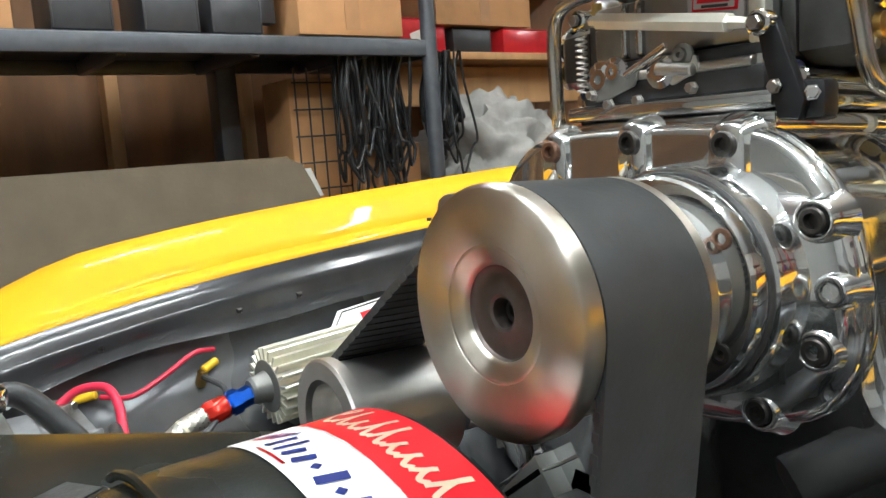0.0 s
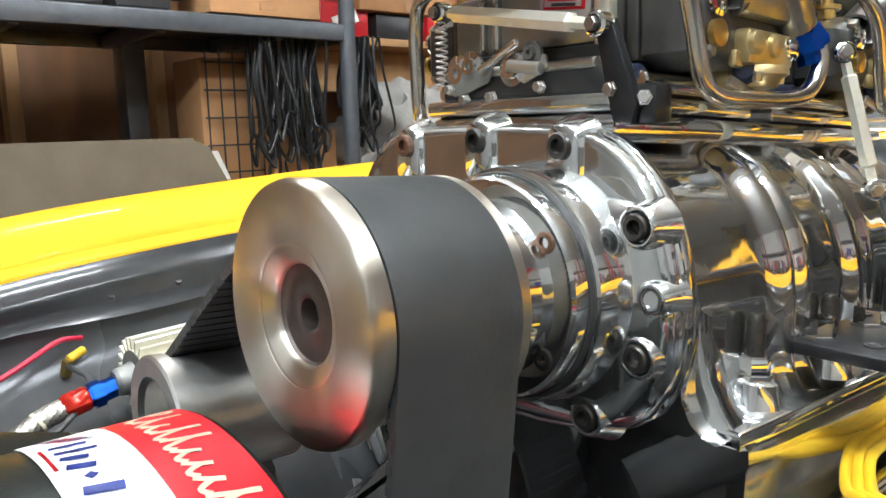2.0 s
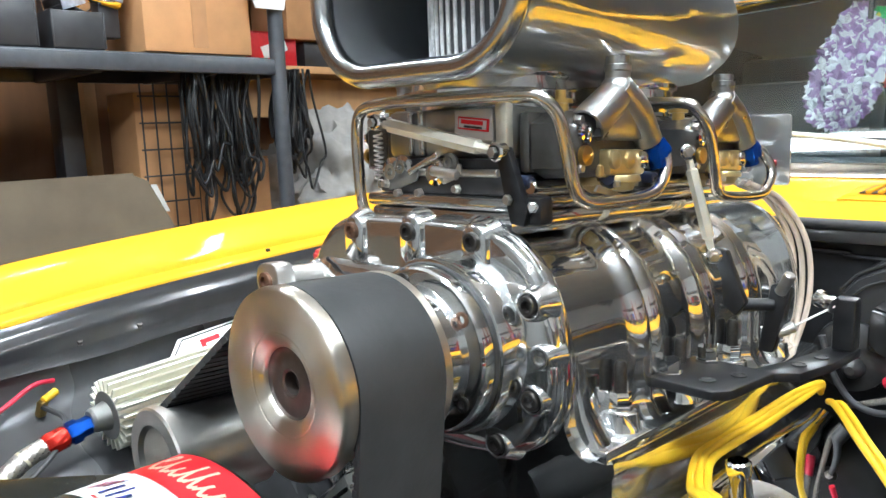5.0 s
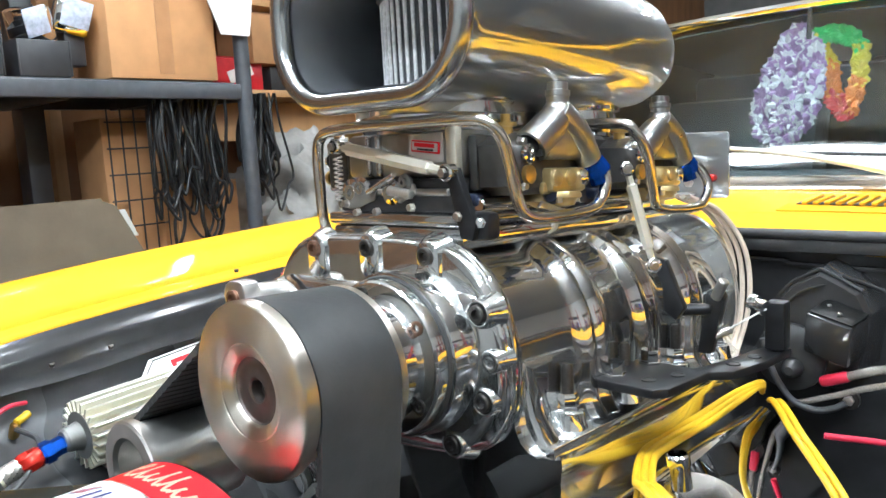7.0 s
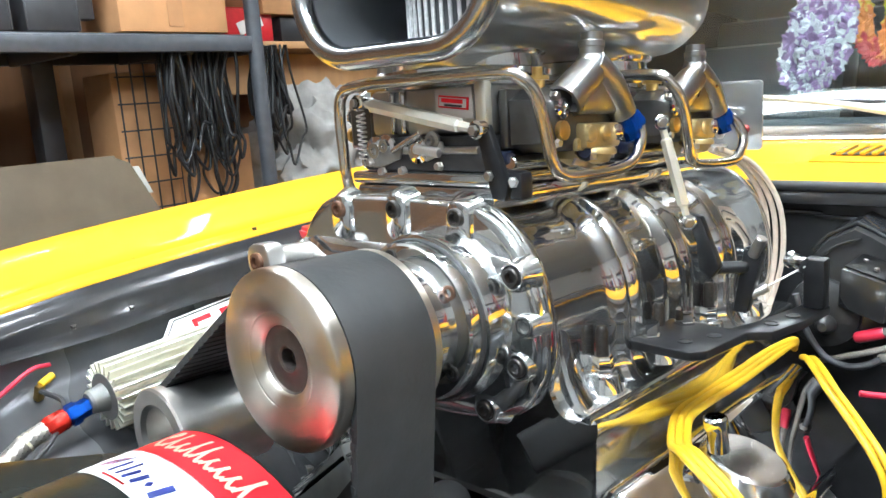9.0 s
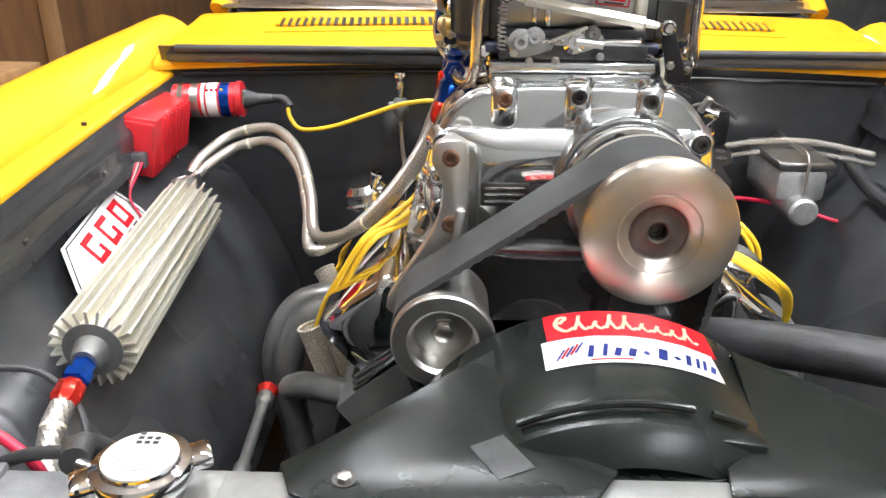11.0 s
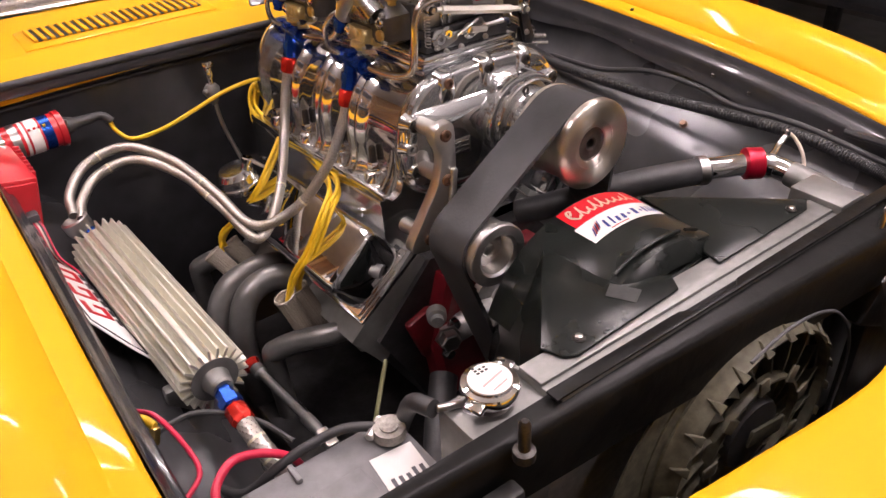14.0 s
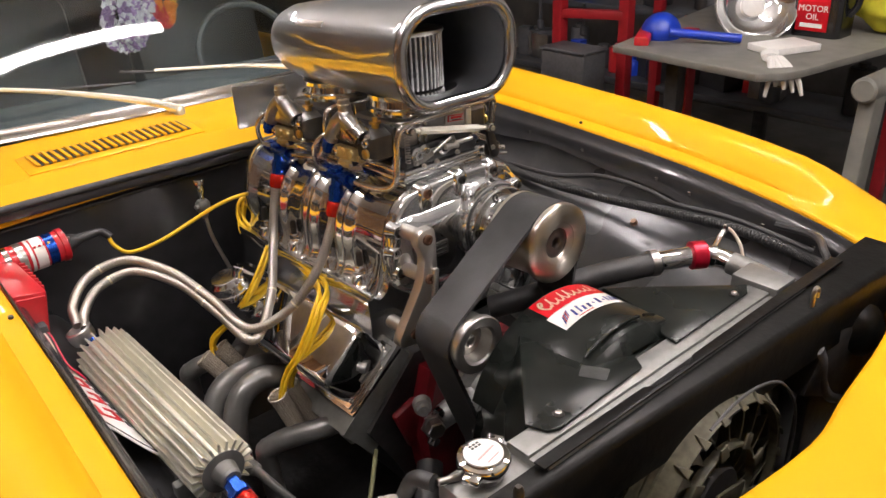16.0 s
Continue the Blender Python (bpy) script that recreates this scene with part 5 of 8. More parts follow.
for p in (A, B):
    part("ball_end", lathe([(-0.006, 0.006), (-0.0045, 0.0085), (0.0045, 0.0085), (0.006, 0.006)], p, (0, 1, 0), 18), CHROME, link)
    part("rod_end_ring", lathe([(0, 0.0062), (0.001, 0.0062)], p + Vector((0, -0.0062, 0)), (0, -1, 0), 16), DARKBOLT, link)
    part("pivot_screw", hexbolt(p + Vector((0, -0.005, 0)), (0, -1, 0), 0.005, 0.006), STEEL, link)
part("pivot_post", rod(A, A + Vector((0, 0.03, 0)), 0.005, 10), STEEL, link)
part("crank_arm", plate([(0.030, 0.208, 1.163), (0.044, 0.208, 1.163), (0.064, 0.208, 1.108), (0.060, 0.208, 1.095), (0.046, 0.208, 1.097), (0.038, 0.208, 1.128)], (0, 0.009, 0), 0.0015), ANOBLACK, link, "black crank arm")
part("arm_screw", hexbolt((0.045, 0.207, 1.118), (0, -1, 0), 0.0042, 0.004), STEEL, link)
part("arm_screw", hexbolt((0.066, 0.214, 1.112), (0.5, -1, 0), 0.0042, 0.004), CHROME, link)
part("arm_block", box((0.06, 0.225, 1.108), (0.028, 0.02, 0.026), 0.005), ANOBLACK, link)
pts = []
for k in range(81):
    a = k * 2 * math.pi / 8
    pts.append((-0.142 + 0.0045 * math.cos(a), 0.228 + 0.0045 * math.sin(a), 1.178 - k * 0.0006))
part("spring", sweep(pts, 0.001, 6, raw=True), STEEL, link, "small steel return spring")
A, B = Vector((0.086, 0.455, 1.147)), Vector((0.112, 0.463, 1.038))
d = (B - A).normalized()
part("rear_rod", lathe([(0.008, 0.004), (0.018, 0.0042), (0.02, 0.0065), ((B - A).length - 0.02, 0.0065), ((B - A).length - 0.018, 0.004), ((B - A).length - 0.008, 0.004)], A, d, 6), FINALU, link)
for p in (A, B):
    part("ball_end", lathe([(-0.006, 0.006), (-0.0045, 0.0085), (0.0045, 0.0085), (0.006, 0.006)], p, (0.6, -0.8, 0), 18), CHROME, link)
    part("rod_end_screw", hexbolt(p + Vector((0.0036, -0.0048, 0)), (0.6, -0.8, 0), 0.0048, 0.005), STEEL, link)
part("rear_arm", plate([(0.108, 0.466, 1.046), (0.124, 0.466, 1.044), (0.14, 0.466, 1.004), (0.146, 0.466, 0.99), (0.136, 0.466, 0.975), (0.122, 0.466, 0.985), (0.12, 0.466, 1.012)], (0.0, 0.012, 0), 0.002), ANOBLACK, link)
bkt = thing("cable_bracket", "black anodised throttle cable bracket with drilled holes", "bracket", (0.18, 0.44, 0.93))
part("foot_plate", plate([(0.105, 0.338, 0.9285), (0.172, 0.334, 0.9285), (0.184, 0.346, 0.9285), (0.194, 0.42, 0.928), (0.214, 0.434, 0.928), (0.228, 0.485, 0.928), (0.234, 0.552, 0.928), (0.208, 0.552, 0.928), (0.19, 0.465, 0.928), (0.165, 0.44, 0.922), (0.108, 0.43, 0.928)], (0, 0, 0.0095), 0.0015), ANOBLACK, bkt)
for x, y in ((0.155, 0.362), (0.172, 0.392), (0.204, 0.458), (0.213, 0.495)):
    # The plate is solid; black discs on top paint the holes' shade.
    part("plate_hole_shade", lathe([(0, 0.0075), (0.0012, 0.0075), (0.0012, 0.006), (0.0004, 0.0055), (0.0004, 0)], (x, y, 0.9378), (0, 0, 1), 16), BLACKPRINTSHADE, bkt)
part("lever", plate([(0.150, 0.49, 0.935), (0.166, 0.49, 0.935), (0.182, 0.49, 1.0), (0.176, 0.49, 1.012), (0.162, 0.49, 1.008)], (0, 0.014, 0), 0.002), ANOBLACK, bkt)
part("lever_pivot", rod((0.128, 0.475, 0.985), (0.166, 0.494, 0.987), 0.007, 12), ANOBLACK, bkt)
part("lever_top", rod((0.172, 0.49, 1.0), (0.184, 0.485, 1.022), 0.006, 12), STEEL, bkt)
part("cable_post", box((0.222, 0.54, 0.965), (0.022, 0.022, 0.055), 0.003), ANOBLACK, bkt)
part("cable_end", lathe([(0, 0.009), (0.006, 0.009), (0.006, 0.007), (0.016, 0.007), (0.016, 0.0095), (0.022, 0.0095)], (0.214, 0.528, 0.985), (-0.4, 0.2, 0.1), 12), CHROME, bkt)
part("cable", rod((0.172, 0.50, 0.957), (0.214, 0.528, 0.985), 0.0012, 6), STEEL, bkt)
part("cable_stop", lathe([(0, 0.005), (0.018, 0.006), (0.02, 0.003)], (0.168, 0.497, 0.955), (0.6, 0.4, 0.35), 10), BRUSHED, bkt)
for x, y in ((0.118, 0.36), (0.128, 0.42)):
    part("plate_nut", lathe([(0, 0.0125), (0.003, 0.0125), (0.003, 0.0105), (0.016, 0.0105)], (x, y, 0.937), (0, 0, 1), 6), CHROME, bkt)
# clear tubes dropping behind the blower
for k in range(3):
    solo("vacuum_tube", sweep([(0.06 + 0.008 * k, 0.64, 1.10), (0.08 + 0.009 * k, 0.69, 1.075), (0.098 + 0.010 * k, 0.725, 1.02), (0.104 + 0.010 * k, 0.725, 0.95), (0.10 + 0.006 * k, 0.71, 0.88), (0.08 + 0.006 * k, 0.69, 0.82)], 0.0036, 10, 6), CLEARHOSE, "translucent pinkish rubber tube looping down", "tube", "vacuum tubes")

# ---- radiator, shroud, fans ----
rad = thing("radiator", "welded bare aluminium radiator with a filler neck", "radiator", (CX, -0.25, 0.35))
part("top_bar", box((-0.015, -0.262, 0.874), (0.67, 0.078, 0.048), 0.003), DULLALU, rad, "bare aluminium top tank bar")
part("bar_step", box((-0.015, -0.245, 0.9), (0.67, 0.040, 0.006), 0.0015), DULLALU, rad)
part("bar_rim", box((-0.015, -0.299, 0.9), (0.67, 0.004, 0.012), 0.0012), DULLALU, rad)
part("core", box((-0.015, -0.252, 0.62), (0.66, 0.05, 0.46), 0.002), CASTALU, rad)
part("side_tank", box((-0.402, -0.245, 0.64), (0.115, 0.085, 0.50), 0.012), DULLALU, rad, "bare aluminium side tank")
part("side_tank", box((0.372, -0.245, 0.63), (0.10, 0.085, 0.46), 0.012), DULLALU, rad)
part("corner_block", box((0.292, -0.234, 0.895), (0.066, 0.088, 0.036), 0.003), DULLALU, rad, "bare aluminium corner of the tank")
part("weld", sweep([(-0.345, -0.21, 0.888), (-0.343, -0.245, 0.8925), (-0.345, -0.285, 0.888)], 0.004, 8, 6), DULLALU, rad)
part("filler_neck", lathe([(0, 0.026), (0.012, 0.026), (0.014, 0.029), (0.018, 0.029)], (-0.405, -0.238, 0.888), (0, 0, 1), 28), STEEL, rad)
cap = part("cap", lathe([(0, 0.034), (0.002, 0.0355), (0.012, 0.0355), (0.015, 0.034), (0.016, 0.028), (0.019, 0.0275), (0.019, 0)], (-0.405, -0.238, 0.905), (0, 0, 1), 48), CHROME, rad, "chromed pressure cap")
part("cap_label", lathe([(0, 0.026), (0.0008, 0.026), (0.0008, 0)], (-0.405, -0.238, 0.9243), (0, 0, 1), 36), WHITEPRINT, cap, "cream printed cap label")
for k in range(7):
    part("label_check", box((-0.405 + 0.006 * (k % 3) - 0.006, -0.224 + 0.005 * (k // 3), 0.9255), (0.004, 0.003, 0.0006)), BLACKPRINTSHADE, cap)
part("label_bar", box((-0.403, -0.2405, 0.9255), (0.034, 0.0028, 0.0006), 0, (0, 0, 12)), FADEDPRINT, cap)
part("label_bar", box((-0.402, -0.2535, 0.9255), (0.024, 0.002, 0.0006), 0, (0, 0, 12)), FADEDPRINT, cap)
for a in (25, 205):
    part("cap_ear", box((-0.405 + 0.039 * math.cos(radians(a)), -0.238 + 0.039 * math.sin(radians(a)), 0.913), (0.018, 0.024, 0.011), 0.004, (0, 0, a)), CHROME, cap)
part("overflow_spout", rod((-0.43, -0.225, 0.893), (-0.465, -0.215, 0.897), 0.005, 12), STEEL, rad)
part("tank_plug", lathe([(0, 0.008), (0.012, 0.008), (0.012, 0.005)], (-0.40, -0.30, 0.86), (0, -1, 0), 12), STEEL, rad)

shroud = thing("fan_shroud", "black moulded plastic fan shroud with a two-colour sticker", "fan shroud", (CX, -0.13, 0.5))
FC, FR = (-0.05, 0.735), 0.2
zt = 0.904
part("top_plate", plate([(-0.312, -0.222, zt), (-0.300, -0.252, zt), (-0.285, -0.260, zt), (-0.087, -0.250, zt), (-0.069, -0.222, zt), (-0.135, -0.187, zt), (-0.142, -0.044, zt - 0.002)], (0, 0, 0.0045), 0.0015), PLASTIC, shroud, "flat black top panel")
part("top_plate", plate([(0.004, -0.247, zt), (0.225, -0.242, zt), (0.250, -0.226, zt), (0.065, -0.050, zt - 0.002), (0.045, -0.187, zt), (0.010, -0.216, zt)], (0, 0, 0.0045), 0.0015), PLASTIC, shroud, "flat black top panel")
part("recess_floor", plate([(-0.135, -0.187, zt - 0.012), (-0.069, -0.222, zt - 0.012), (0.010, -0.216, zt - 0.012), (0.045, -0.187, zt - 0.012)], (0, 0, 0.004), 0.001), PLASTIC, shroud)
# Thin patch a little lighter than the panel around it.
part("panel_patch", plate([(-0.175, -0.20, zt + 0.0048), (-0.150, -0.185, zt + 0.0048), (-0.128, -0.222, zt + 0.0048), (-0.155, -0.236, zt + 0.0048)], (0, 0, 0.0006)), PATCHGREY, shroud, "slightly lighter grey patch")
part("side_skirt", sheet([[Vector(p) for p in ((-0.312, -0.222, zt + 0.001), (-0.142, -0.044, zt))], [Vector(p) for p in ((-0.345, -0.215, 0.75), (-0.19, 0.01, 0.74))], [Vector(p) for p in ((-0.352, -0.21, 0.5), (-0.21, 0.02, 0.6))]], 0.004), PLASTIC, shroud)
part("side_skirt", sheet([[Vector(p) for p in ((0.065, -0.050, zt), (0.250, -0.226, zt + 0.001))], [Vector(p) for p in ((0.14, -0.028, 0.78), (0.29, -0.215, 0.75))], [Vector(p) for p in ((0.15, -0.028, 0.6), (0.30, -0.21, 0.5))]], 0.004), PLASTIC, shroud)


def arc_pts(r, a0, a1, n, y):
    return [Vector((FC[0] + r * math.cos(radians(a0 + (a1 - a0) * k / n)), y, FC[1] + r * math.sin(radians(a0 + (a1 - a0) * k / n)))) for k in range(n + 1)]


part("ring", sheet([arc_pts(FR - 0.004, 20, 160, 40, -0.196), arc_pts(FR - 0.001, 20, 160, 40, -0.17), arc_pts(FR, 20, 160, 40, -0.155), arc_pts(FR, 20, 160, 40, -0.03), arc_pts(FR - 0.006, 20, 160, 40, -0.026)], 0.004), PLASTIC, shroud, "raised round fan ring", 60)
part("ring_face", sheet([arc_pts(FR - 0.004, 50, 130, 24, -0.196), arc_pts(FR - 0.012, 50, 130, 24, -0.205), arc_pts(FR - 0.03, 50, 130, 24, -0.215)], 0.003), PLASTIC, shroud)
for k, (a0, a1) in enumerate(((78, 116), (66, 74))):
    part("vent_rib", sweep(arc_pts(FR + 0.003, a0, a1, 8, -0.182), 0.003, 8, raw=True), PLASTIC, shroud)
part("vent_box", box((0.02, -0.19, 0.912), (0.05, 0.02, 0.012), 0.003, (0, 8, 0)), PLASTIC, shroud)
for p in ((-0.263, -0.239, zt + 0.0045), (0.203, -0.229, zt + 0.0045)):
    part("shroud_bolt", hexbolt(p, (0, 0, 1), 0.0055, 0.005), STEEL, shroud)
    part("bolt_washer", lathe([(0, 0.0088), (0.0012, 0.0088)], p, (0, 0, 1), 18), DARKBOLT, shroud)
R2 = FR + 0.0012
a_of = lambda x: math.degrees(math.acos((x - FC[0]) / FR))
st = part("sticker", sheet([arc_pts(R2, a_of(0.036), a_of(-0.112), 24, yy) for yy in (-0.121, -0.10, -0.078)], 0.0004), WHITEPRINT, shroud, "white lower half of the sticker")
st2 = part("sticker", sheet([arc_pts(R2, a_of(0.042), a_of(-0.107), 24, yy) for yy in (-0.078, -0.055, -0.033)], 0.0004), REDPRINT, shroud, "red upper half of the sticker")


def on_ring(x, y, lift=0.0):
    a = math.acos((x - FC[0]) / FR)
    r = R2 + 0.0006 + lift
    return Vector((FC[0] + r * math.cos(a), y, FC[1] + r * math.sin(a)))


def ring_stroke(pts, w, material, parent, name):
    """A painted stroke laid over the curved sticker."""
    P = spline([Vector((x, y, 0)) for x, y in pts], 5)
    b = bmesh.new()
    L_, R_ = [], []
    for i, p in enumerate(P):
        t = (P[min(i + 1, len(P) - 1)] - P[max(i - 1, 0)]).normalized()
        n = Vector((-t.y, t.x, 0)) * w / 2
        L_.append(b.verts.new(on_ring((p + n).x, (p + n).y)))
        R_.append(b.verts.new(on_ring((p - n).x, (p - n).y)))
    for i in range(len(P) - 1):
        b.faces.new((L_[i], L_[i + 1], R_[i + 1], R_[i]))
    bmesh.ops.solidify(b, geom=b.faces[:], thickness=0.0003)
    return part(name, b, material, parent, smooth=0)


# cream script mark as plain looping strokes, blue block mark as plain bars
ring_stroke([(-0.094, -0.052), (-0.088, -0.043), (-0.093, -0.041), (-0.097, -0.049), (-0.096, -0.058), (-0.089, -0.066), (-0.082, -0.061)], 0.0042, CREAM, st2, "script_stroke")
x = -0.082
for k in range(8):
    tall = 0.026 if k in (0, 2, 3, 7) else 0.014
    ring_stroke([(x, -0.066), (x + 0.004, -0.066 + tall * 0.5), (x + 0.007, -0.066 + tall), (x + 0.005, -0.066 + tall * 0.6), (x + 0.009, -0.066), (x + 0.0138, -0.062)], 0.0034, CREAM, st2, "script_stroke")
    x += 0.0138
ring_stroke([(-0.092, -0.0795), (0.036, -0.0795)], 0.0025, WHITEPRINT, st2, "sticker_rule")
for k, (x, w, h) in enumerate(((-0.072, 0.006, 0.018), (-0.060, 0.005, 0.02), (-0.05, 0.007, 0.013), (-0.038, 0.008, 0.013), (-0.026, 0.007, 0.003), (-0.012, 0.010, 0.018), (0.0, 0.007, 0.003), (0.010, 0.006, 0.018), (0.018, 0.004, 0.018), (0.024, 0.004, 0.018), (0.031, 0.006, 0.013))):
    yb = -0.112 + (0.006 if h < 0.005 else 0)
    ring_stroke([(x - 0.003, yb), (x + 0.001, yb + h)], w * 0.75, BLUEPRINT, st, "block_mark")
for k in range(5):
    ring_stroke([(-0.102 + 0.004 * k, -0.112 + 0.002 * k), (-0.094 + 0.004 * k, -0.096 + 0.002 * k)], 0.002, REDPRINT if k % 2 else BLUEPRINT, st, "flag_mark")
ring_stroke([(-0.075, -0.1165), (-0.04, -0.1165)], 0.002, REDPRINT, st, "flag_mark")


def electric_fan(c, r, name_label):
    f = thing("electric_fan", name_label, "fan", (c[0], c[1], c[2] - r))
    P = lambda n, bm, m, l="", sm=40: part(n, bm, m, f, l, sm)
    at = lambda rr, a, y: Vector((c[0] + rr * math.cos(a), c[1] + y, c[2] + rr * math.sin(a)))
    P("rim", lathe([(0.010, r - 0.008), (-0.004, r - 0.006), (-0.006, r - 0.002), (0.004, r + 0.002), (0.020, r + 0.016), (0.024, r + 0.016), (0.012, r)], c, (0, 1, 0), 72, close=False), FANPL, "dusty black outer ring")
    P("rear_rim", lathe([(0.024, r + 0.012), (0.028, r + 0.030), (0.032, r + 0.030), (0.036, r + 0.010)], c, (0, 1, 0), 72, close=False), FANPL)
    P("inner_ring", lathe([(0.006, 0.098), (-0.004, 0.1), (-0.004, 0.104), (0.012, 0.106)], c, (0, 1, 0), 48, close=False), FANPL)
    P("motor", lathe([(0.05, 0.062), (0.006, 0.062), (0.0, 0.058), (-0.004, 0.03), (-0.004, 0)], c, (0, 1, 0), 32), RUBBER)
    P("motor_bracket", box((c[0] + 0.012, c[1] - 0.012, c[2] + 0.012), (0.085, 0.006, 0.03), 0.002, (0, 12, 0)), FANPL)
    for k in range(18):
        a = 2 * math.pi * k / 18
        secs = []
        for i in range(6):
            rr = 0.060 + (r - 0.070) * i / 5
            aa = a + 0.42 * (i / 5) ** 1.2
            w = 0.008 + 0.013 * i / 5
            t = Vector((-math.sin(aa), 0, math.cos(aa)))
            p = at(rr, aa, 0.022)
            secs.append([p - t * w + Vector((0, 0.016, 0)), p + Vector((0, 0.003, 0)), p + t * w - Vector((0, 0.015, 0))])
        P("blade", sheet(secs, 0.002), FANPL)
    for k in range(22):
        a = 2 * math.pi * k / 22
        da = 0.045
        P("rim_clip", plate([at(r - 0.004, a - da, -0.006), at(r + 0.010, a, 0.012), at(r - 0.004, a + da, -0.006)], (0, -0.007, 0), 0.0008), FANPL)
    for k in range(9):
        a = 2 * math.pi * (k + 0.4) / 9
        P("guard_clip", plate([at(0.098, a - 0.12, -0.005), at(0.125, a - 0.05, -0.004), at(0.125, a + 0.10, -0.004), at(0.098, a + 0.12, -0.005)], (0, -0.004, 0), 0.0008), FANPL)
    P("side_panel", sheet([[at(r + 0.012, radians(a), 0.030), at(r + 0.02 + 0.09 * (a - 95) / 110, radians(a), 0.032)] for a in range(95, 206, 5)], 0.003), FANPL, "smooth olive side of the fan housing")
    return f


FANPL = mat("dusty_fan_plastic", (0.135, 0.126, 0.085), 0.6, 0, 0.4, 60, 0.2, 200)
FANC = Vector((0.005, -0.352, 0.650))
electric_fan(FANC, 0.184, "dusty black electric fan before the radiator")
solo("fan_cable", sweep([FANC + Vector((0.215 * math.cos(radians(a)) + o, -0.014, 0.215 * math.sin(radians(a)))) for a, o in ((112, 0), (95, 0.004), (75, 0.002), (55, 0.006), (30, 0.004), (8, 0.002), (-20, 0.008))], 0.0026, 8, 8), PLASTICGREY, "thin grey fan cable round the ring", "cable")
horn = thing("horn", "dusty black horn on a bent bracket behind the nose panel", "horn", (0.36, -0.37, 0.72))
part("horn_body", lathe([(0, 0.02), (0.01, 0.045), (0.03, 0.05), (0.045, 0.035), (0.05, 0)], (0.44, -0.345, 0.79), (-0.3, -1, 0.25), 28), SUPPORTBLACK, horn)
part("box", box((0.385, -0.34, 0.745), (0.17, 0.05, 0.15), 0.012, (0, 24, -8)), BLACKSATIN, horn)
part("bracket", sweep([(0.25, -0.372, 0.836), (0.272, -0.374, 0.80), (0.292, -0.372, 0.75), (0.33, -0.372, 0.70), (0.385, -0.37, 0.665)], 0.010, 8, 6, flat=(0.3, 1)), PLASTICGREY, horn, "bent steel strap")

# upper coolant hose
hose = thing("coolant_hose", "black rubber coolant hose with chrome pipe and red clamp", "hose", (0.2, 0.0, 0.84))
part("rubber_hose", sweep([(0.0, 0.17, 0.80), (0.04, 0.12, 0.825), (0.09, 0.07, 0.85), (0.15, 0.03, 0.866), (0.21, -0.005, 0.874), (0.265, -0.03, 0.876)], 0.024, 20, 6), RUBBER, hose)
part("chrome_pipe", sweep([(0.25, -0.022, 0.876), (0.29, -0.042, 0.877), (0.33, -0.06, 0.877), (0.355, -0.075, 0.876), (0.372, -0.10, 0.872), (0.376, -0.15, 0.866), (0.375, -0.20, 0.86)], 0.020, 20, 6), CHROME, hose, "chromed pipe bend")
part("hose_clamp", lathe([(-0.008, 0.0262), (0.008, 0.0262)], (0.256, -0.026, 0.876), (0.85, -0.5, 0.02), 24), STEEL, hose)
part("red_clamp", lathe([(-0.015, 0.026), (-0.014, 0.0285), (0.014, 0.0285), (0.015, 0.026)], (0.345, -0.068, 0.877), (0.8, -0.55, 0), 28), CLAMPRED, hose, "red anodised clamp")
part("pipe_bead", lathe([(-0.004, 0.0235), (0.004, 0.0235)], (0.366, -0.088, 0.874), (0.6, -0.8, -0.1), 24), CHROME, hose)
part("grey_sleeve", sweep([(0.375, -0.125, 0.869), (0.376, -0.16, 0.865), (0.376, -0.20, 0.86)], 0.0225, 18, 4), DULLALU, hose)
solo("bleed_pipe", sweep([(0.365, -0.085, 0.885), (0.40, -0.075, 0.885), (0.425, -0.066, 0.887), (0.442, -0.066, 0.898), (0.446, -0.066, 0.908)], 0.006, 12, 6), CHROME, "small bent chrome bleed pipe", "pipe")
solo("bleed_tube", sweep([(0.45, -0.06, 0.905), (0.462, -0.075, 0.89), (0.46, -0.10, 0.86), (0.45, -0.12, 0.80)], 0.0035, 10, 6), CLEARHOSE, "thin pale tube hanging from a pipe", "tube")

# ---- left side of the bay: filter, plate, ignition, battery, headers ----
canister = thing("fuel_cooler", "finned aluminium fuel cooler on the inner apron", "cooler", (-0.63, 0.35, 0.74))
F0, F1 = Vector((-0.617, 0.112, 0.795)), Vector((-0.640, 0.548, 0.812))
d, u, v = axes(F1 - F0)
Lf = (F1 - F0).length
NF = 22
prof_f = []
for k in range(NF):
    a0 = 2 * math.pi * k / NF
    for da, r in ((0.0, 0.036), (0.30, 0.036), (0.38, 0.051), (0.50, 0.052), (0.62, 0.051), (0.70, 0.036)):
        a = a0 + da * 2 * math.pi / NF
        prof_f.append((r * math.cos(a), r * math.sin(a)))
part("finned_tube", loft([[F0 + d * h + u * a + v * b for a, b in prof_f] for h in (0.0, Lf)]), FINALU, canister, "ribbed bare aluminium tube", 25)
for p, q in ((F0, -d), (F1, d)):
    part("end_cap", lathe([(-0.01, 0.0355), (0.001, 0.0355), (0.002, 0.0215), (0.012, 0.019), (0.022, 0.0175), (0.026, 0.0145)], p, q, 32), DULLALU, canister, "", 25)
part("front_nut", lathe([(0.022, 0.0135), (0.042, 0.0135), (0.042, 0.017), (0.055, 0.017), (0.055, 0.0135), (0.060, 0.0135)], F0, Vector((0.02, -1, -0.2)), 6), ANOBLUE, canister, "blue anodised hose fitting")
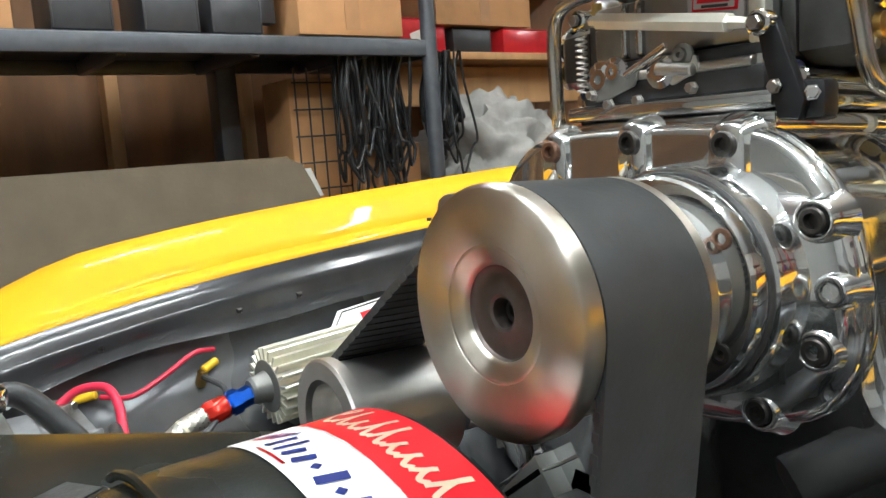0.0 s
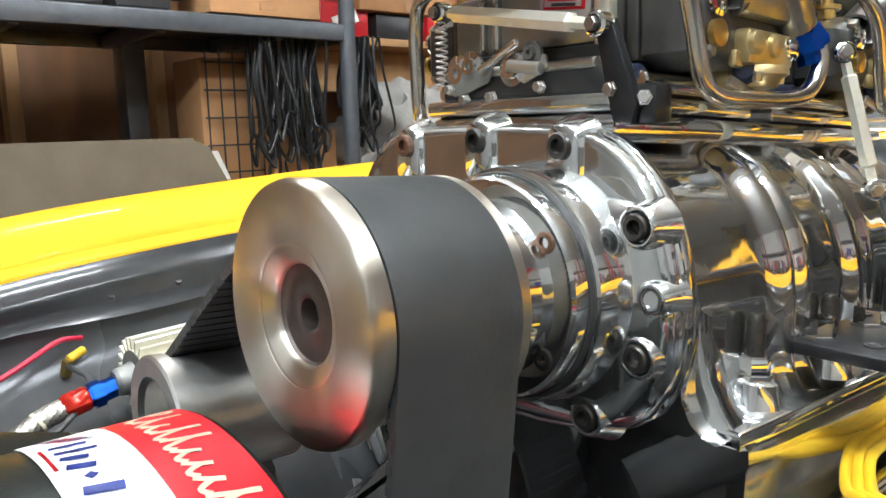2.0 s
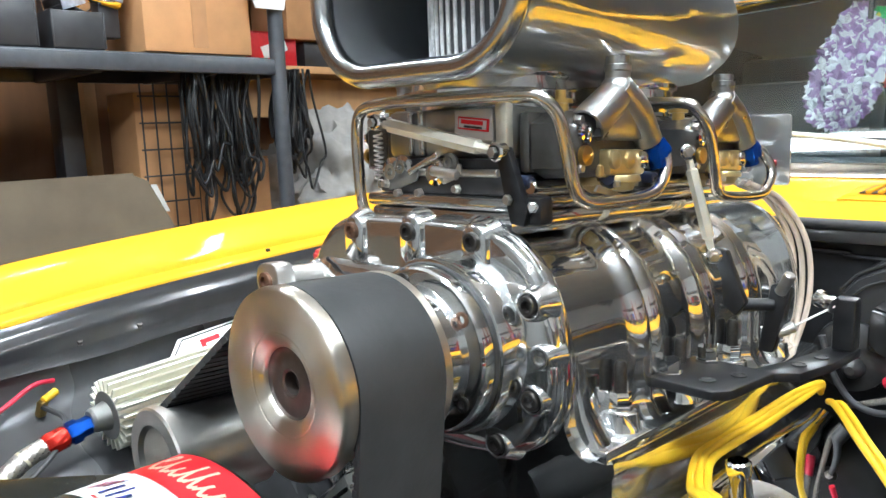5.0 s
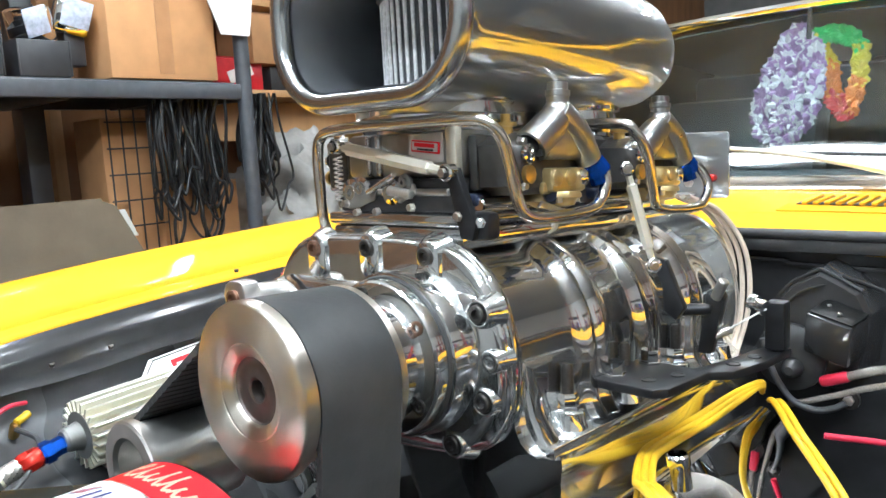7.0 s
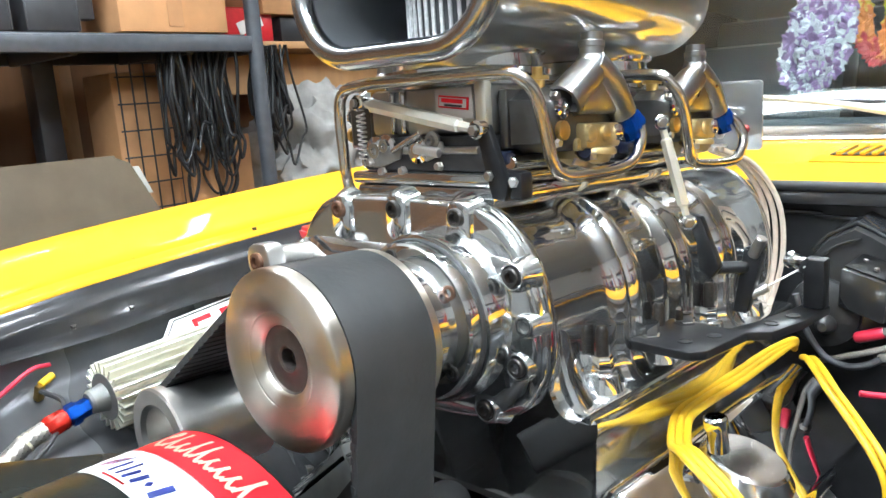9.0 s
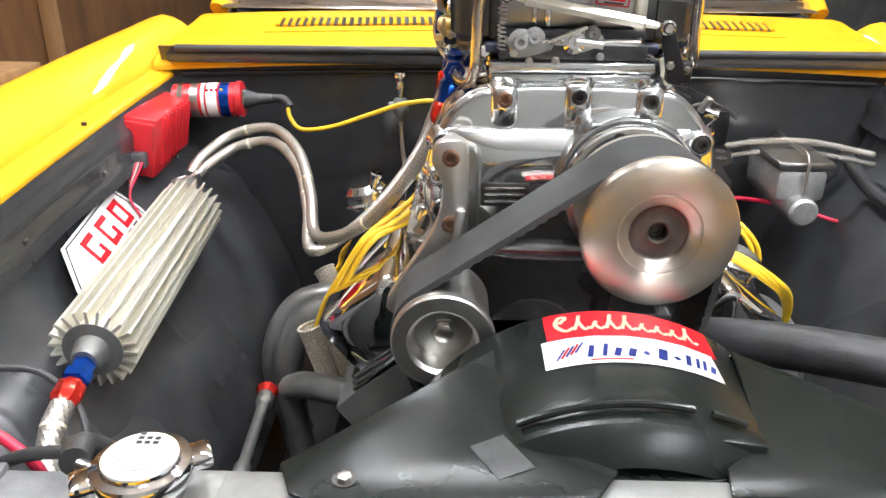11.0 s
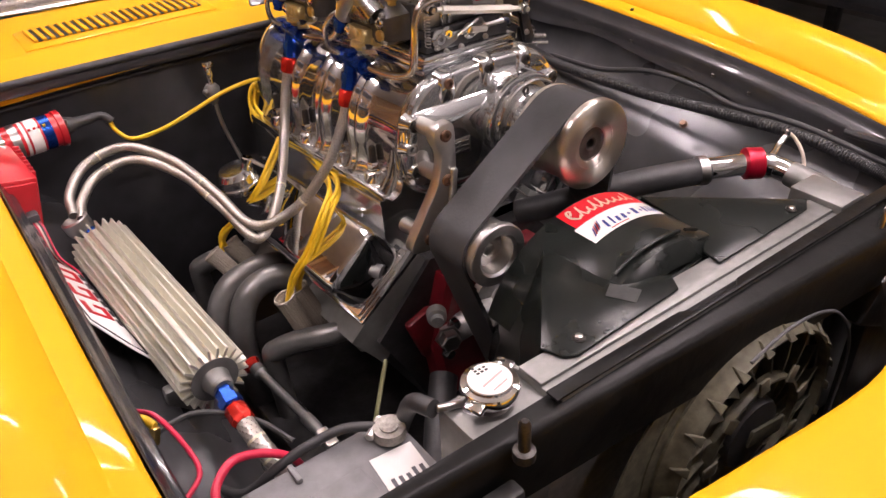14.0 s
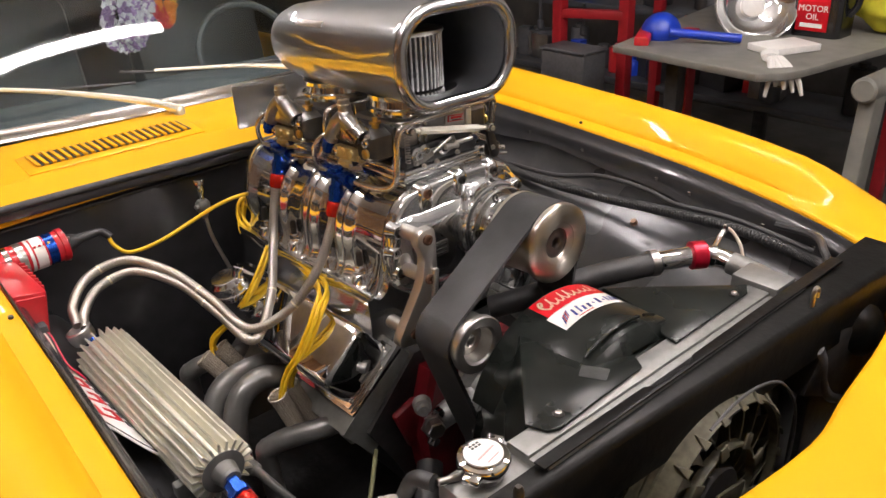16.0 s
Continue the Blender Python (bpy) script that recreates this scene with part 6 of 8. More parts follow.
part("front_hose_end", lathe([(0.058, 0.014), (0.062, 0.0165), (0.084, 0.0165), (0.090, 0.0135)], F0, Vector((0.02, -1, -0.2)), 8), ANORED, canister, "red anodised hose end")
part("rear_collar", lathe([(0, 0.022), (0.010, 0.0245), (0.026, 0.0245), (0.028, 0.020), (0.012, 0.017), (0.012, 0)], (-0.657, 0.598, 0.822), (-0.25, 0.15, 0.95), 24), BRUSHED, canister)
part("rear_elbow", sweep([F1 + d * 0.01, F1 + d * 0.03 + Vector((-0.004, 0, 0.006)), (-0.656, 0.60, 0.828)], 0.014, 14, 5), ANOBLUE, canister)
part("foot", box((-0.655, 0.16, 0.75), (0.05, 0.02, 0.05), 0.004), DULLALU, canister)
part("foot", box((-0.675, 0.52, 0.77), (0.05, 0.02, 0.05), 0.004), DULLALU, canister)


def woven(pts, r, n=8, strands=11, pitch=0.13):
    """Flat wire ribbons wound both ways round a line, as one mesh."""
    P = spline(pts, n * 4)
    L = [0.0]
    for p, q in zip(P, P[1:]):
        L.append(L[-1] + (q - p).length)
    T = [(P[min(i + 1, len(P) - 1)] - P[max(i - 1, 0)]).normalized() for i in range(len(P))]
    U = [axes(T[0])[1]]
    for t in T[1:]:
        U.append((U[-1] - t * U[-1].dot(t)).normalized())
    V = [t.cross(u) for t, u in zip(T, U)]
    verts, faces = [], []
    half_w = math.pi / strands * 0.74
    for way, lift in ((1, 0.0005), (-1, 0.0009)):
        for k in range(strands):
            first = len(verts)
            for i, p in enumerate(P):
                for e in (-1, 1):
                    a = 2 * math.pi * (k / strands + way * L[i] / pitch) + e * half_w
                    verts.append(p + (r + lift) * (U[i] * math.cos(a) + V[i] * math.sin(a)))
            faces += [(first + 2 * i, first + 2 * i + 1, first + 2 * i + 3, first + 2 * i + 2) for i in range(len(P) - 1)]
    me = bpy.data.meshes.new("weave")
    me.from_pydata([tuple(v) for v in verts], [], faces)
    bm = bmesh.new()
    bm.from_mesh(me)
    bpy.data.meshes.remove(me)
    return bm


def hose_braid(pts, r, lbl="braided steel fuel hose curving through the bay", n=8):
    h = thing("braided_hose", lbl, "hose", pts[0], "braided hoses")
    sl = part("sleeve", sweep(pts, r, 14, n), SLEEVECORE, h)
    part("weave", woven(pts, r, n), BRAIDWIRE, sl, "bright woven wire")
    P = spline(pts, 6)
    for f in (0.3, 0.55, 0.78):
        i = int(f * (len(P) - 2))
        part("tie", lathe([(-0.002, r + 0.0014), (0.002, r + 0.0014)], P[i], P[i + 1] - P[i], 16), CREAM, h)
    return h


hose_braid([(-0.615, 0.028, 0.778), (-0.612, -0.01, 0.765), (-0.60, -0.05, 0.73), (-0.575, -0.065, 0.62)], 0.0125, "braided steel fuel hose below the cooler")
hose_braid([(-0.213, 0.382, 1.015), (-0.225, 0.378, 0.985), (-0.27, 0.37, 0.915), (-0.335, 0.385, 0.845), (-0.405, 0.425, 0.815), (-0.43, 0.52, 0.85), (-0.465, 0.615, 0.89), (-0.525, 0.69, 0.912), (-0.60, 0.70, 0.898), (-0.648, 0.665, 0.868), (-0.66, 0.615, 0.848)], 0.0084)
hose_braid([(-0.215, 0.60, 1.01), (-0.232, 0.592, 0.965), (-0.262, 0.56, 0.90), (-0.33, 0.47, 0.832), (-0.408, 0.408, 0.797), (-0.432, 0.50, 0.83), (-0.462, 0.59, 0.87), (-0.52, 0.665, 0.893), (-0.59, 0.678, 0.88), (-0.635, 0.645, 0.856), (-0.65, 0.605, 0.842)], 0.0084)

# printed plate leaning on the apron
tag = thing("printed_plate", "white plate with red block marks beside the cooler", "sign plate", (-0.7, 0.35, 0.8))
o_, ex, ey = Vector((-0.672, 0.217, 0.788)), Vector((-0.028, 0.292, 0.022)), Vector((-0.05, 0.0, 0.055))
nrm = ex.cross(ey).normalized()
nrm = nrm if nrm.z > 0 else -nrm


def on_plate(s, t, h=0.0):
    return o_ + ex * s + ey * t + nrm * h


part("plate", plate([on_plate(s, t) for s, t in ((0.0, 0.0), (1.0, 0.0), (1.0, 0.3), (0.94, 1.0), (0.22, 1.0), (0.06, 0.35))], nrm * 0.003, 0.0006), WHITEPRINT, tag)
part("plate_border", sweep([on_plate(s, t, 0.0035) for s, t in ((0.03, 0.06), (0.97, 0.06), (0.96, 0.4), (0.91, 0.94), (0.24, 0.94), (0.09, 0.36))], 0.0012, 6, raw=True, closed=True), BLACKPRINTSHADE, tag)
for s0 in (0.34, 0.54, 0.74):
    for s1, t0, s2, t1 in ((0.0, 0.22, 0.028, 0.80), (0.0, 0.22, 0.13, 0.34), (0.0, 0.68, 0.13, 0.80), (0.10, 0.22, 0.13, 0.80 if s0 > 0.7 else 0.5)):
        q = [(s0 + s1, t0), (s0 + s2, t0), (s0 + s2, t1), (s0 + s1, t1)]
        part("block_mark", plate([on_plate(s, t, 0.0032) for s, t in q], nrm * 0.0008), REDPRINT, tag)
for k in range(6):
    q = [(0.30 + 0.1 * k, 0.10), (0.36 + 0.1 * k, 0.10), (0.36 + 0.1 * k, 0.17), (0.30 + 0.1 * k, 0.17)]
    part("print_bar", plate([on_plate(s, t, 0.0032) for s, t in q], nrm * 0.0008), BLACKPRINTSHADE, tag)

# ignition coil and ignition box
coil = thing("ignition_coil", "red cylindrical ignition coil with a striped label", "ignition coil", (-0.65, 0.79, 0.9))
C0, C1 = Vector((-0.735, 0.79, 0.937)), Vector((-0.60, 0.80, 0.94))
dC = (C1 - C0).normalized()
part("can", lathe([(0, 0.029), (0.002, 0.032), (0.118, 0.032), (0.120, 0.0345), (0.130, 0.0345), (0.132, 0.031)], C0, dC, 36), REDPAINT, coil)
for h0, h1, m_ in ((0.035, 0.05, STEEL), (0.056, 0.062, WHITEPRINT), (0.066, 0.086, WHITEPRINT), (0.09, 0.108, ANOBLUE)):
    part("label_band", lathe([(h0, 0.0324), (h1, 0.0324)], C0, dC, 36), m_, coil)
for k in range(4):
    part("label_bar", box(C0 + dC * (0.07 + 0.009 * k) + Vector((0, -0.0235, 0.0225)), (0.005, 0.003, 0.010), 0.0006, (45, 0, 0)), YELLOWWIRE if k == 3 else REDPRINT, coil)
part("tower", lathe([(0.13, 0.02), (0.15, 0.014), (0.155, 0.011), (0.185, 0.009)], C0, dC, 20), RUBBER, coil, "black rubber coil tower")
part("boot", sweep([C1 + dC * 0.04, C1 + dC * 0.07 + Vector((0, 0, -0.002)), C1 + dC * 0.085 + Vector((0, -0.01, -0.016))], 0.0085, 12, 5), RUBBER, coil)
part("mount_band", lathe([(0.012, 0.0335), (0.022, 0.0335)], C0, dC, 36), CHROME, coil)
part("terminal", rod(C0 + dC * 0.128 + Vector((0, -0.02, -0.03)), C0 + dC * 0.136 + Vector((0, -0.02, 0.02)), 0.003, 8), STEEL, coil)
ibox = thing("ignition_box", "red finned ignition control box with a wiring plug", "ignition box", (-0.72, 0.66, 0.86))
part("case", box((-0.738, 0.69, 0.902), (0.058, 0.20, 0.105), 0.007, (0, 10, 3)), REDPAINT, ibox)
for k in range(8):
    part("fin", box((-0.7055, 0.625 + 0.018 * k, 0.905), (0.012, 0.005, 0.085), 0.001, (0, 10, 3)), REDPAINT, ibox)
part("end_panel", box((-0.733, 0.588, 0.902), (0.048, 0.006, 0.09), 0.002, (0, 10, 3)), REDPAINT, ibox)
part("plug", box((-0.73, 0.575, 0.885), (0.028, 0.024, 0.026), 0.004), PLASTICGREY, ibox)
for k in range(7):
    part("lead", sweep([(-0.738 + 0.003 * k, 0.568, 0.885), (-0.735 + 0.003 * k, 0.545, 0.878), (-0.728 + 0.002 * k, 0.52 - 0.005 * k, 0.85), (-0.715 + 0.003 * k, 0.48, 0.815), (-0.72 + 0.004 * k, 0.44, 0.80)], 0.0016, 6, 5), (REDWIRE, WHITEPRINT, RUBBER, REDWIRE, CLEARHOSE, RUBBER, REDWIRE)[k], ibox)

# firewall fittings
vent = thing("vacuum_fitting", "chromed vacuum fitting with a dipstick tube on the firewall", "fitting", (-0.303, 0.79, 0.9))
part("knob", lathe([(0, 0.010), (0.004, 0.0125), (0.010, 0.0125), (0.014, 0.0085), (0.03, 0.0095), (0.036, 0.0065), (0.06, 0.0065)], (-0.303, 0.80, 0.995), (0, 0, -1), 14), CHROME, vent)
part("collar", lathe([(0, 0.011), (0.008, 0.0165), (0.022, 0.0165), (0.030, 0.011), (0.045, 0.006)], (-0.303, 0.80, 0.945), (0, 0, -1), 14), DULLALU, vent)
part("spout", rod((-0.303, 0.80, 0.935), (-0.325, 0.79, 0.935), 0.005, 10), DULLALU, vent)
part("tube", sweep([(-0.303, 0.80, 0.92), (-0.30, 0.79, 0.86), (-0.29, 0.76, 0.80), (-0.275, 0.74, 0.74)], 0.0045, 8, 6), STEEL, vent)
wip = thing("heater_motor", "black wiper motor on the firewall", "motor", (0.17, 0.83, 0.82))
motor_line = ((0.128, 0.90), (0.140, 0.945), (0.160, 0.968), (0.196, 0.987), (0.218, 0.977), (0.248, 0.960), (0.262, 0.93), (0.252, 0.85), (0.21, 0.812), (0.15, 0.825))
part("housing", loft([[(0.195 + (x - 0.195) * w, y, 0.90 + (z - 0.90) * w) for x, z in motor_line] for y, w in ((0.872, 1.06), (0.806, 1.0), (0.796, 0.96), (0.788, 0.90))]), BLACKPAINT, wip, "", 20)
part("lid_bead", sweep([(x, 0.797, z) for x, z in motor_line[1:6]], 0.0026, 8, raw=True), BLACKPAINT, wip)
part("lid_rib", sweep([(0.155, 0.785, 0.938), (0.176, 0.783, 0.957), (0.205, 0.783, 0.968)], 0.0022, 8, 4), BLACKPAINT, wip)
part("stay", sweep([(0.222, 0.80, 0.978), (0.25, 0.82, 0.965), (0.31, 0.84, 0.935), (0.36, 0.86, 0.90)], 0.003, 8, 4), BLACKPAINT, wip)
part("cover", box((0.222, 0.772, 0.903), (0.064, 0.046, 0.062), 0.004, (14, 12, -14)), BLACKPAINT, wip, "scuffed dark cover")
part("cover_top", box((0.2285, 0.764, 0.9345), (0.060, 0.042, 0.003), 0.001, (14, 12, -14)), SUPPORTBLACK, wip)
for dx, dy, dz in ((-0.014, 0.01, 0.004), (0.012, 0.012, -0.002), (0.004, -0.010, -0.002)):
    part("cover_screw", hexbolt((0.2275 + dx, 0.764 + dy, 0.936 + dz), (0.2, -0.25, 1), 0.0032, 0.003), STEEL, wip)
part("gear_case", lathe([(0, 0.05), (0.02, 0.048), (0.03, 0.03), (0.032, 0)], (0.16, 0.80, 0.86), (0, -1, 0), 28), BLACKSATIN, wip)
part("pivot", lathe([(0, 0.014), (0.012, 0.012), (0.02, 0.006)], (0.17, 0.765, 0.85), (0, -1, 0), 16), BLACKSATIN, wip)
master = thing("brake_cylinder", "ribbed brake master cylinder with a bail wire", "brake cylinder", (0.42, 0.74, 0.78))
part("reservoir", box((0.42, 0.73, 0.83), (0.09, 0.16, 0.06), 0.012), CASTALU, master)
part("lid", box((0.42, 0.73, 0.868), (0.10, 0.17, 0.016), 0.006), STEEL, master)
part("bore", rod((0.42, 0.62, 0.79), (0.42, 0.85, 0.79), 0.026, 20), CASTALU, master)
part("bail", sweep([(0.42, 0.64, 0.82), (0.42, 0.645, 0.885), (0.42, 0.73, 0.887), (0.42, 0.815, 0.885), (0.42, 0.82, 0.82)], 0.003, 8, 5), STEEL, master)
hh = thing("heater_hose", "thin braided hoses with a red end across the firewall", "hose", (0.3, 0.75, 0.84))
part("hose", sweep([(0.15, 0.775, 0.788), (0.22, 0.762, 0.818), (0.286, 0.755, 0.846), (0.38, 0.74, 0.868), (0.46, 0.72, 0.872), (0.56, 0.69, 0.86)], 0.0045, 10, 6), BRAID, hh)
part("hose", sweep([(0.226, 0.766, 0.843), (0.286, 0.76, 0.866), (0.38, 0.745, 0.886), (0.46, 0.725, 0.89), (0.56, 0.70, 0.875)], 0.0062, 10, 6), BRAID, hh)
part("hose_end", lathe([(0, 0.0065), (0.004, 0.008), (0.034, 0.008), (0.038, 0.0065)], (0.206, 0.768, 0.835), (0.6, -0.05, 0.24), 12), REDWIRE, hh, "red hose end")
gc = thing("ground_cable", "grey cable sagging to a fitting on the firewall", "cable", (0.2, 0.76, 0.8))
part("cable", sweep([(0.132, 0.755, 0.89), (0.14, 0.758, 0.856), (0.152, 0.76, 0.828), (0.172, 0.76, 0.804), (0.199, 0.76, 0.796), (0.222, 0.762, 0.801), (0.238, 0.765, 0.811)], 0.0046, 10, 7), PLASTICGREY, gc)
part("fitting", lathe([(0, 0.006), (0.004, 0.013), (0.012, 0.013), (0.014, 0.008)], (0.240, 0.785, 0.812), (0, -1, 0.1), 18), DARKBOLT, gc)
part("fitting_screw", hexbolt((0.240, 0.770, 0.8135), (0, -1, 0.1), 0.006, 0.005), STEEL, gc)
solo("red_cable", sweep([(0.24, 0.66, 0.80), (0.32, 0.70, 0.79), (0.42, 0.72, 0.77), (0.54, 0.70, 0.74)], 0.004, 10, 6), REDWIRE, "red cable behind the engine", "cable")

# battery
batt = thing("battery", "dusty grey car battery with paper labels", "battery", (-0.61, -0.2, 0.58))
part("case", box((-0.608, -0.195, 0.68), (0.296, 0.195, 0.19), 0.006), BATTGREY, batt)
part("lid", box((-0.608, -0.195, 0.782), (0.30, 0.20, 0.018), 0.005), BATTGREY, batt)
part("vent_cover", box((-0.675, -0.19, 0.795), (0.12, 0.075, 0.010), 0.004), BATTGREY, batt)
part("vent_cover", box((-0.575, -0.19, 0.795), (0.07, 0.075, 0.010), 0.004), BATTGREY, batt)
part("label", box((-0.500, -0.188, 0.792), (0.058, 0.075, 0.0016), 0, (0, 0, -6)), WHITEPRINT, batt, "pale torn paper label")
for k in range(5):
    part("label_bar", box((-0.520 + 0.010 * k, -0.205, 0.7934), (0.005, 0.030 - 0.004 * (k % 3), 0.0008), 0, (0, 0, -6)), PLASTICGREY, batt)
part("lid_rib", box((-0.608, -0.11, 0.7945), (0.008, 0.03, 0.008), 0.002), BATTGREY, batt)
part("label", box((-0.565, -0.265, 0.792), (0.07, 0.05, 0.0015), 0, (0, 0, 3)), WHITEPRINT, batt, "pale paper label")
part("label", box((-0.49, -0.215, 0.792), (0.022, 0.12, 0.0015), 0, (0, 0, 3)), WHITEPRINT, batt)
for k in range(6):
    part("label_bar", box((-0.585 + 0.009 * k, -0.262, 0.7933), (0.004, 0.03 - 0.003 * (k % 3), 0.0008)), BLACKPRINTSHADE, batt)
part("label", box((-0.67, -0.275, 0.792), (0.07, 0.012, 0.0015)), WHITEPRINT, batt)
for x in (-0.482, -0.71):
    t_ = part("terminal_post", lathe([(0, 0.016), (0.004, 0.014), (0.022, 0.012)], (x, -0.13, 0.79), (0, 0, 1), 18), LEAD, batt)
    part("terminal_clamp", lathe([(0.006, 0.022), (0.02, 0.021), (0.02, 0.0125), (0.006, 0.0125)], (x, -0.13, 0.79), (0, 0, 1), 20, close=False), LEAD, batt)
    part("clamp_bolt", rod((x - 0.028, -0.125, 0.803), (x + 0.002, -0.105, 0.803), 0.006, 8), STEEL, batt)
solo("battery_cable", sweep([(-0.49, -0.115, 0.803), (-0.53, -0.097, 0.810), (-0.58, -0.088, 0.803), (-0.62, -0.080, 0.785), (-0.66, -0.06, 0.75), (-0.68, 0.0, 0.72)], 0.0066, 12, 6), RUBBER, "thick black battery cable", "cable")
solo("battery_cable", sweep([(-0.705, -0.125, 0.808), (-0.70, -0.10, 0.824), (-0.67, -0.075, 0.828), (-0.635, -0.07, 0.815), (-0.60, -0.075, 0.79), (-0.58, -0.075, 0.75)], 0.0056, 12, 6), REDWIRE, "thick red battery cable", "cable")
solo("thin_wire", sweep([(-0.73, -0.07, 0.80), (-0.70, -0.04, 0.80), (-0.70, 0.0, 0.815), (-0.715, 0.05, 0.835), (-0.735, 0.085, 0.83)], 0.0035, 8, 6), REDWIRE, "thin red wire in a loop", "wire")
solo("wire_tee", box((-0.722, 0.06, 0.796), (0.011, 0.013, 0.026), 0.003, (0, 20, 20)), BRASS, "brass wire junction on the apron", "junction")
solo("wire_end", rod((-0.728, 0.085, 0.815), (-0.718, 0.062, 0.808), 0.006, 10), YELLOWWIRE, "yellow crimped wire end", "connector")
solo("wire_end", rod((-0.745, -0.10, 0.80), (-0.73, -0.075, 0.805), 0.006, 10), YELLOWWIRE, "yellow crimped wire end", "connector")
solo("apron_wire", sweep([(-0.716, 0.06, 0.80), (-0.66, 0.07, 0.79), (-0.60, 0.03, 0.77), (-0.57, -0.02, 0.75)], 0.004, 8, 6), RUBBER, "thin black wire crossing the apron", "wire")
strut = thing("steering_strut", "bare metal rod with a clevis beside the battery", "rod", (-0.5, 0.08, 0.68))
part("rod", lathe([(0, 0.008), (0.02, 0.011), (0.05, 0.011), (0.055, 0.008), (0.20, 0.0085), (0.205, 0.013), (0.225, 0.013)], (-0.472, 0.12, 0.582), (-0.05, 0.85, -0.03), 14), DULLALU, strut)
part("clevis", box((-0.472, 0.10, 0.585), (0.022, 0.04, 0.018), 0.004, (10, 0, 5)), STEEL, strut)
part("boot", lathe([(0, 0.012), (0.012, 0.018), (0.02, 0.012)], (-0.486, 0.35, 0.572), (-0.1, 0.9, 0), 14), ANORED, strut)
solo("overflow_hose", sweep([(-0.468, -0.213, 0.897), (-0.474, -0.18, 0.885), (-0.452, -0.12, 0.80), (-0.43, -0.06, 0.70), (-0.40, 0.02, 0.58)], 0.0115, 12, 6), RUBBER, "black overflow hose from the radiator", "hose")
OLIVE = mat("olive_tube", (0.2, 0.2, 0.1), 0.4, 0, 0.1, 60)
solo("dipstick_tube", sweep([(-0.44, 0.05, 0.46), (-0.42, 0.06, 0.54), (-0.38, 0.09, 0.60), (-0.32, 0.15, 0.635)], 0.004, 8, 6), OLIVE, "thin pale tube by the water pump", "tube")
solo("lower_hose", sweep([(-0.39, -0.21, 0.43), (-0.37, -0.1, 0.45), (-0.31, 0.02, 0.50), (-0.22, 0.12, 0.56)], 0.026, 16, 6), RUBBER, "thick black lower coolant hose", "hose")


# headers and plug boots, left bank; right bank mirrored further down
def header_bank(s):
    h = thing("exhaust_header", "grey coated exhaust header pipes below the valve cover", "exhaust header", (CX + s * 0.33, 0.45, 0.45), "exhaust headers")
    for k, yb in enumerate((0.27, 0.63)):
        x0 = CX + s * 0.24
        part("pipe", sweep([(x0, yb, 0.635), (x0 + s * 0.05, yb + 0.008, 0.63), (x0 + s * 0.105, yb + 0.05, 0.612), (x0 + s * 0.138, yb + 0.075, 0.592), (x0 + s * 0.145, yb + 0.085, 0.56), (x0 + s * 0.13, yb + 0.09, 0.36)], 0.021, 20, 7), HEADER, h)
        part("flange", box((x0 + s * 0.004, yb, 0.625), (0.012, 0.085, 0.06), 0.004, (0, -s * 40, 0)), HEADER, h)
        part("flange_bolt", hexbolt((x0 + s * 0.012, yb + 0.036, 0.632), (s * 0.75, 0, 0.66), 0.006, 0.008), STEEL, h)
    for k in range(2):
        o = 0.045 * k
        part("loop_pipe", sweep([(CX + s * 0.235, 0.40 + 2.2 * o, 0.635), (CX + s * (0.275 + 0.2 * o), 0.43 + 1.6 * o, 0.664), (CX + s * (0.325 + 0.4 * o), 0.455 + o, 0.672), (CX + s * (0.375 + 0.5 * o), 0.455 + o, 0.652), (CX + s * (0.405 + 0.6 * o), 0.44 + o, 0.60), (CX + s * (0.41 + 0.6 * o), 0.43 + o, 0.52), (CX + s * 0.39, 0.43 + o, 0.36)], 0.025, 20, 8), HEADER, h)
    return h


header_bank(-1)
header_bank(1)


def plug_boot(p, q, s):
    """Woven heat sleeve over a spark plug boot, open at its top."""
    p, q = Vector(p), Vector(q)
    b = thing("plug_boot", "woven tan heat sleeve over a spark plug lead", "plug boot", q, "plug boots")
    d_ = (q - p)
    L_ = d_.length
    e, u_, v_ = axes(d_)
    loops = []
    for h, r in ((0.012, 0.0125), (0.0, 0.0175), (0.006, 0.0185), (0.016, 0.0172), (L_ * 0.5, 0.0170), (L_, 0.0165)):
        loops.append([p + e * h + (u_ * math.cos(a) + v_ * math.sin(a)) * (r + (0.0011 if k % 2 else 0.0)) for k, a in enumerate(np.linspace(0, 2 * math.pi, 44, endpoint=False))])
    part("sleeve", loft(loops, True, False), BOOT, b, "", 20)
    part("rolled_end", sweep([p + (u_ * math.cos(a) + v_ * math.sin(a)) * 0.0182 for a in np.linspace(0, 2 * math.pi, 20, endpoint=False)], 0.0026, 8, raw=True, closed=True), BOOT, b)
    return b


for p, q in (((-0.407, 0.342, 0.702), (-0.375, 0.333, 0.60)), ((-0.374, 0.355, 0.702), (-0.34, 0.335, 0.60)), ((-0.435, 0.624, 0.664), (-0.385, 0.575, 0.585)), ((-0.388, 0.640, 0.664), (-0.345, 0.60, 0.585))):
    plug_boot(p, q, -1)
for p, q in (((0.29, 0.35, 0.70), (0.19, 0.32, 0.63)), ((0.28, 0.53, 0.71), (0.18, 0.52, 0.63))):
    plug_boot(p, q, 1)


def lead(pts, lbl="yellow spark plug lead looping over the engine"):
    l_ = thing("ignition_lead", lbl, "ignition lead", pts[0], "ignition leads")
    part("wire", sweep(pts, 0.0042, 10, 7), YELLOWWIRE, l_)
    return l_


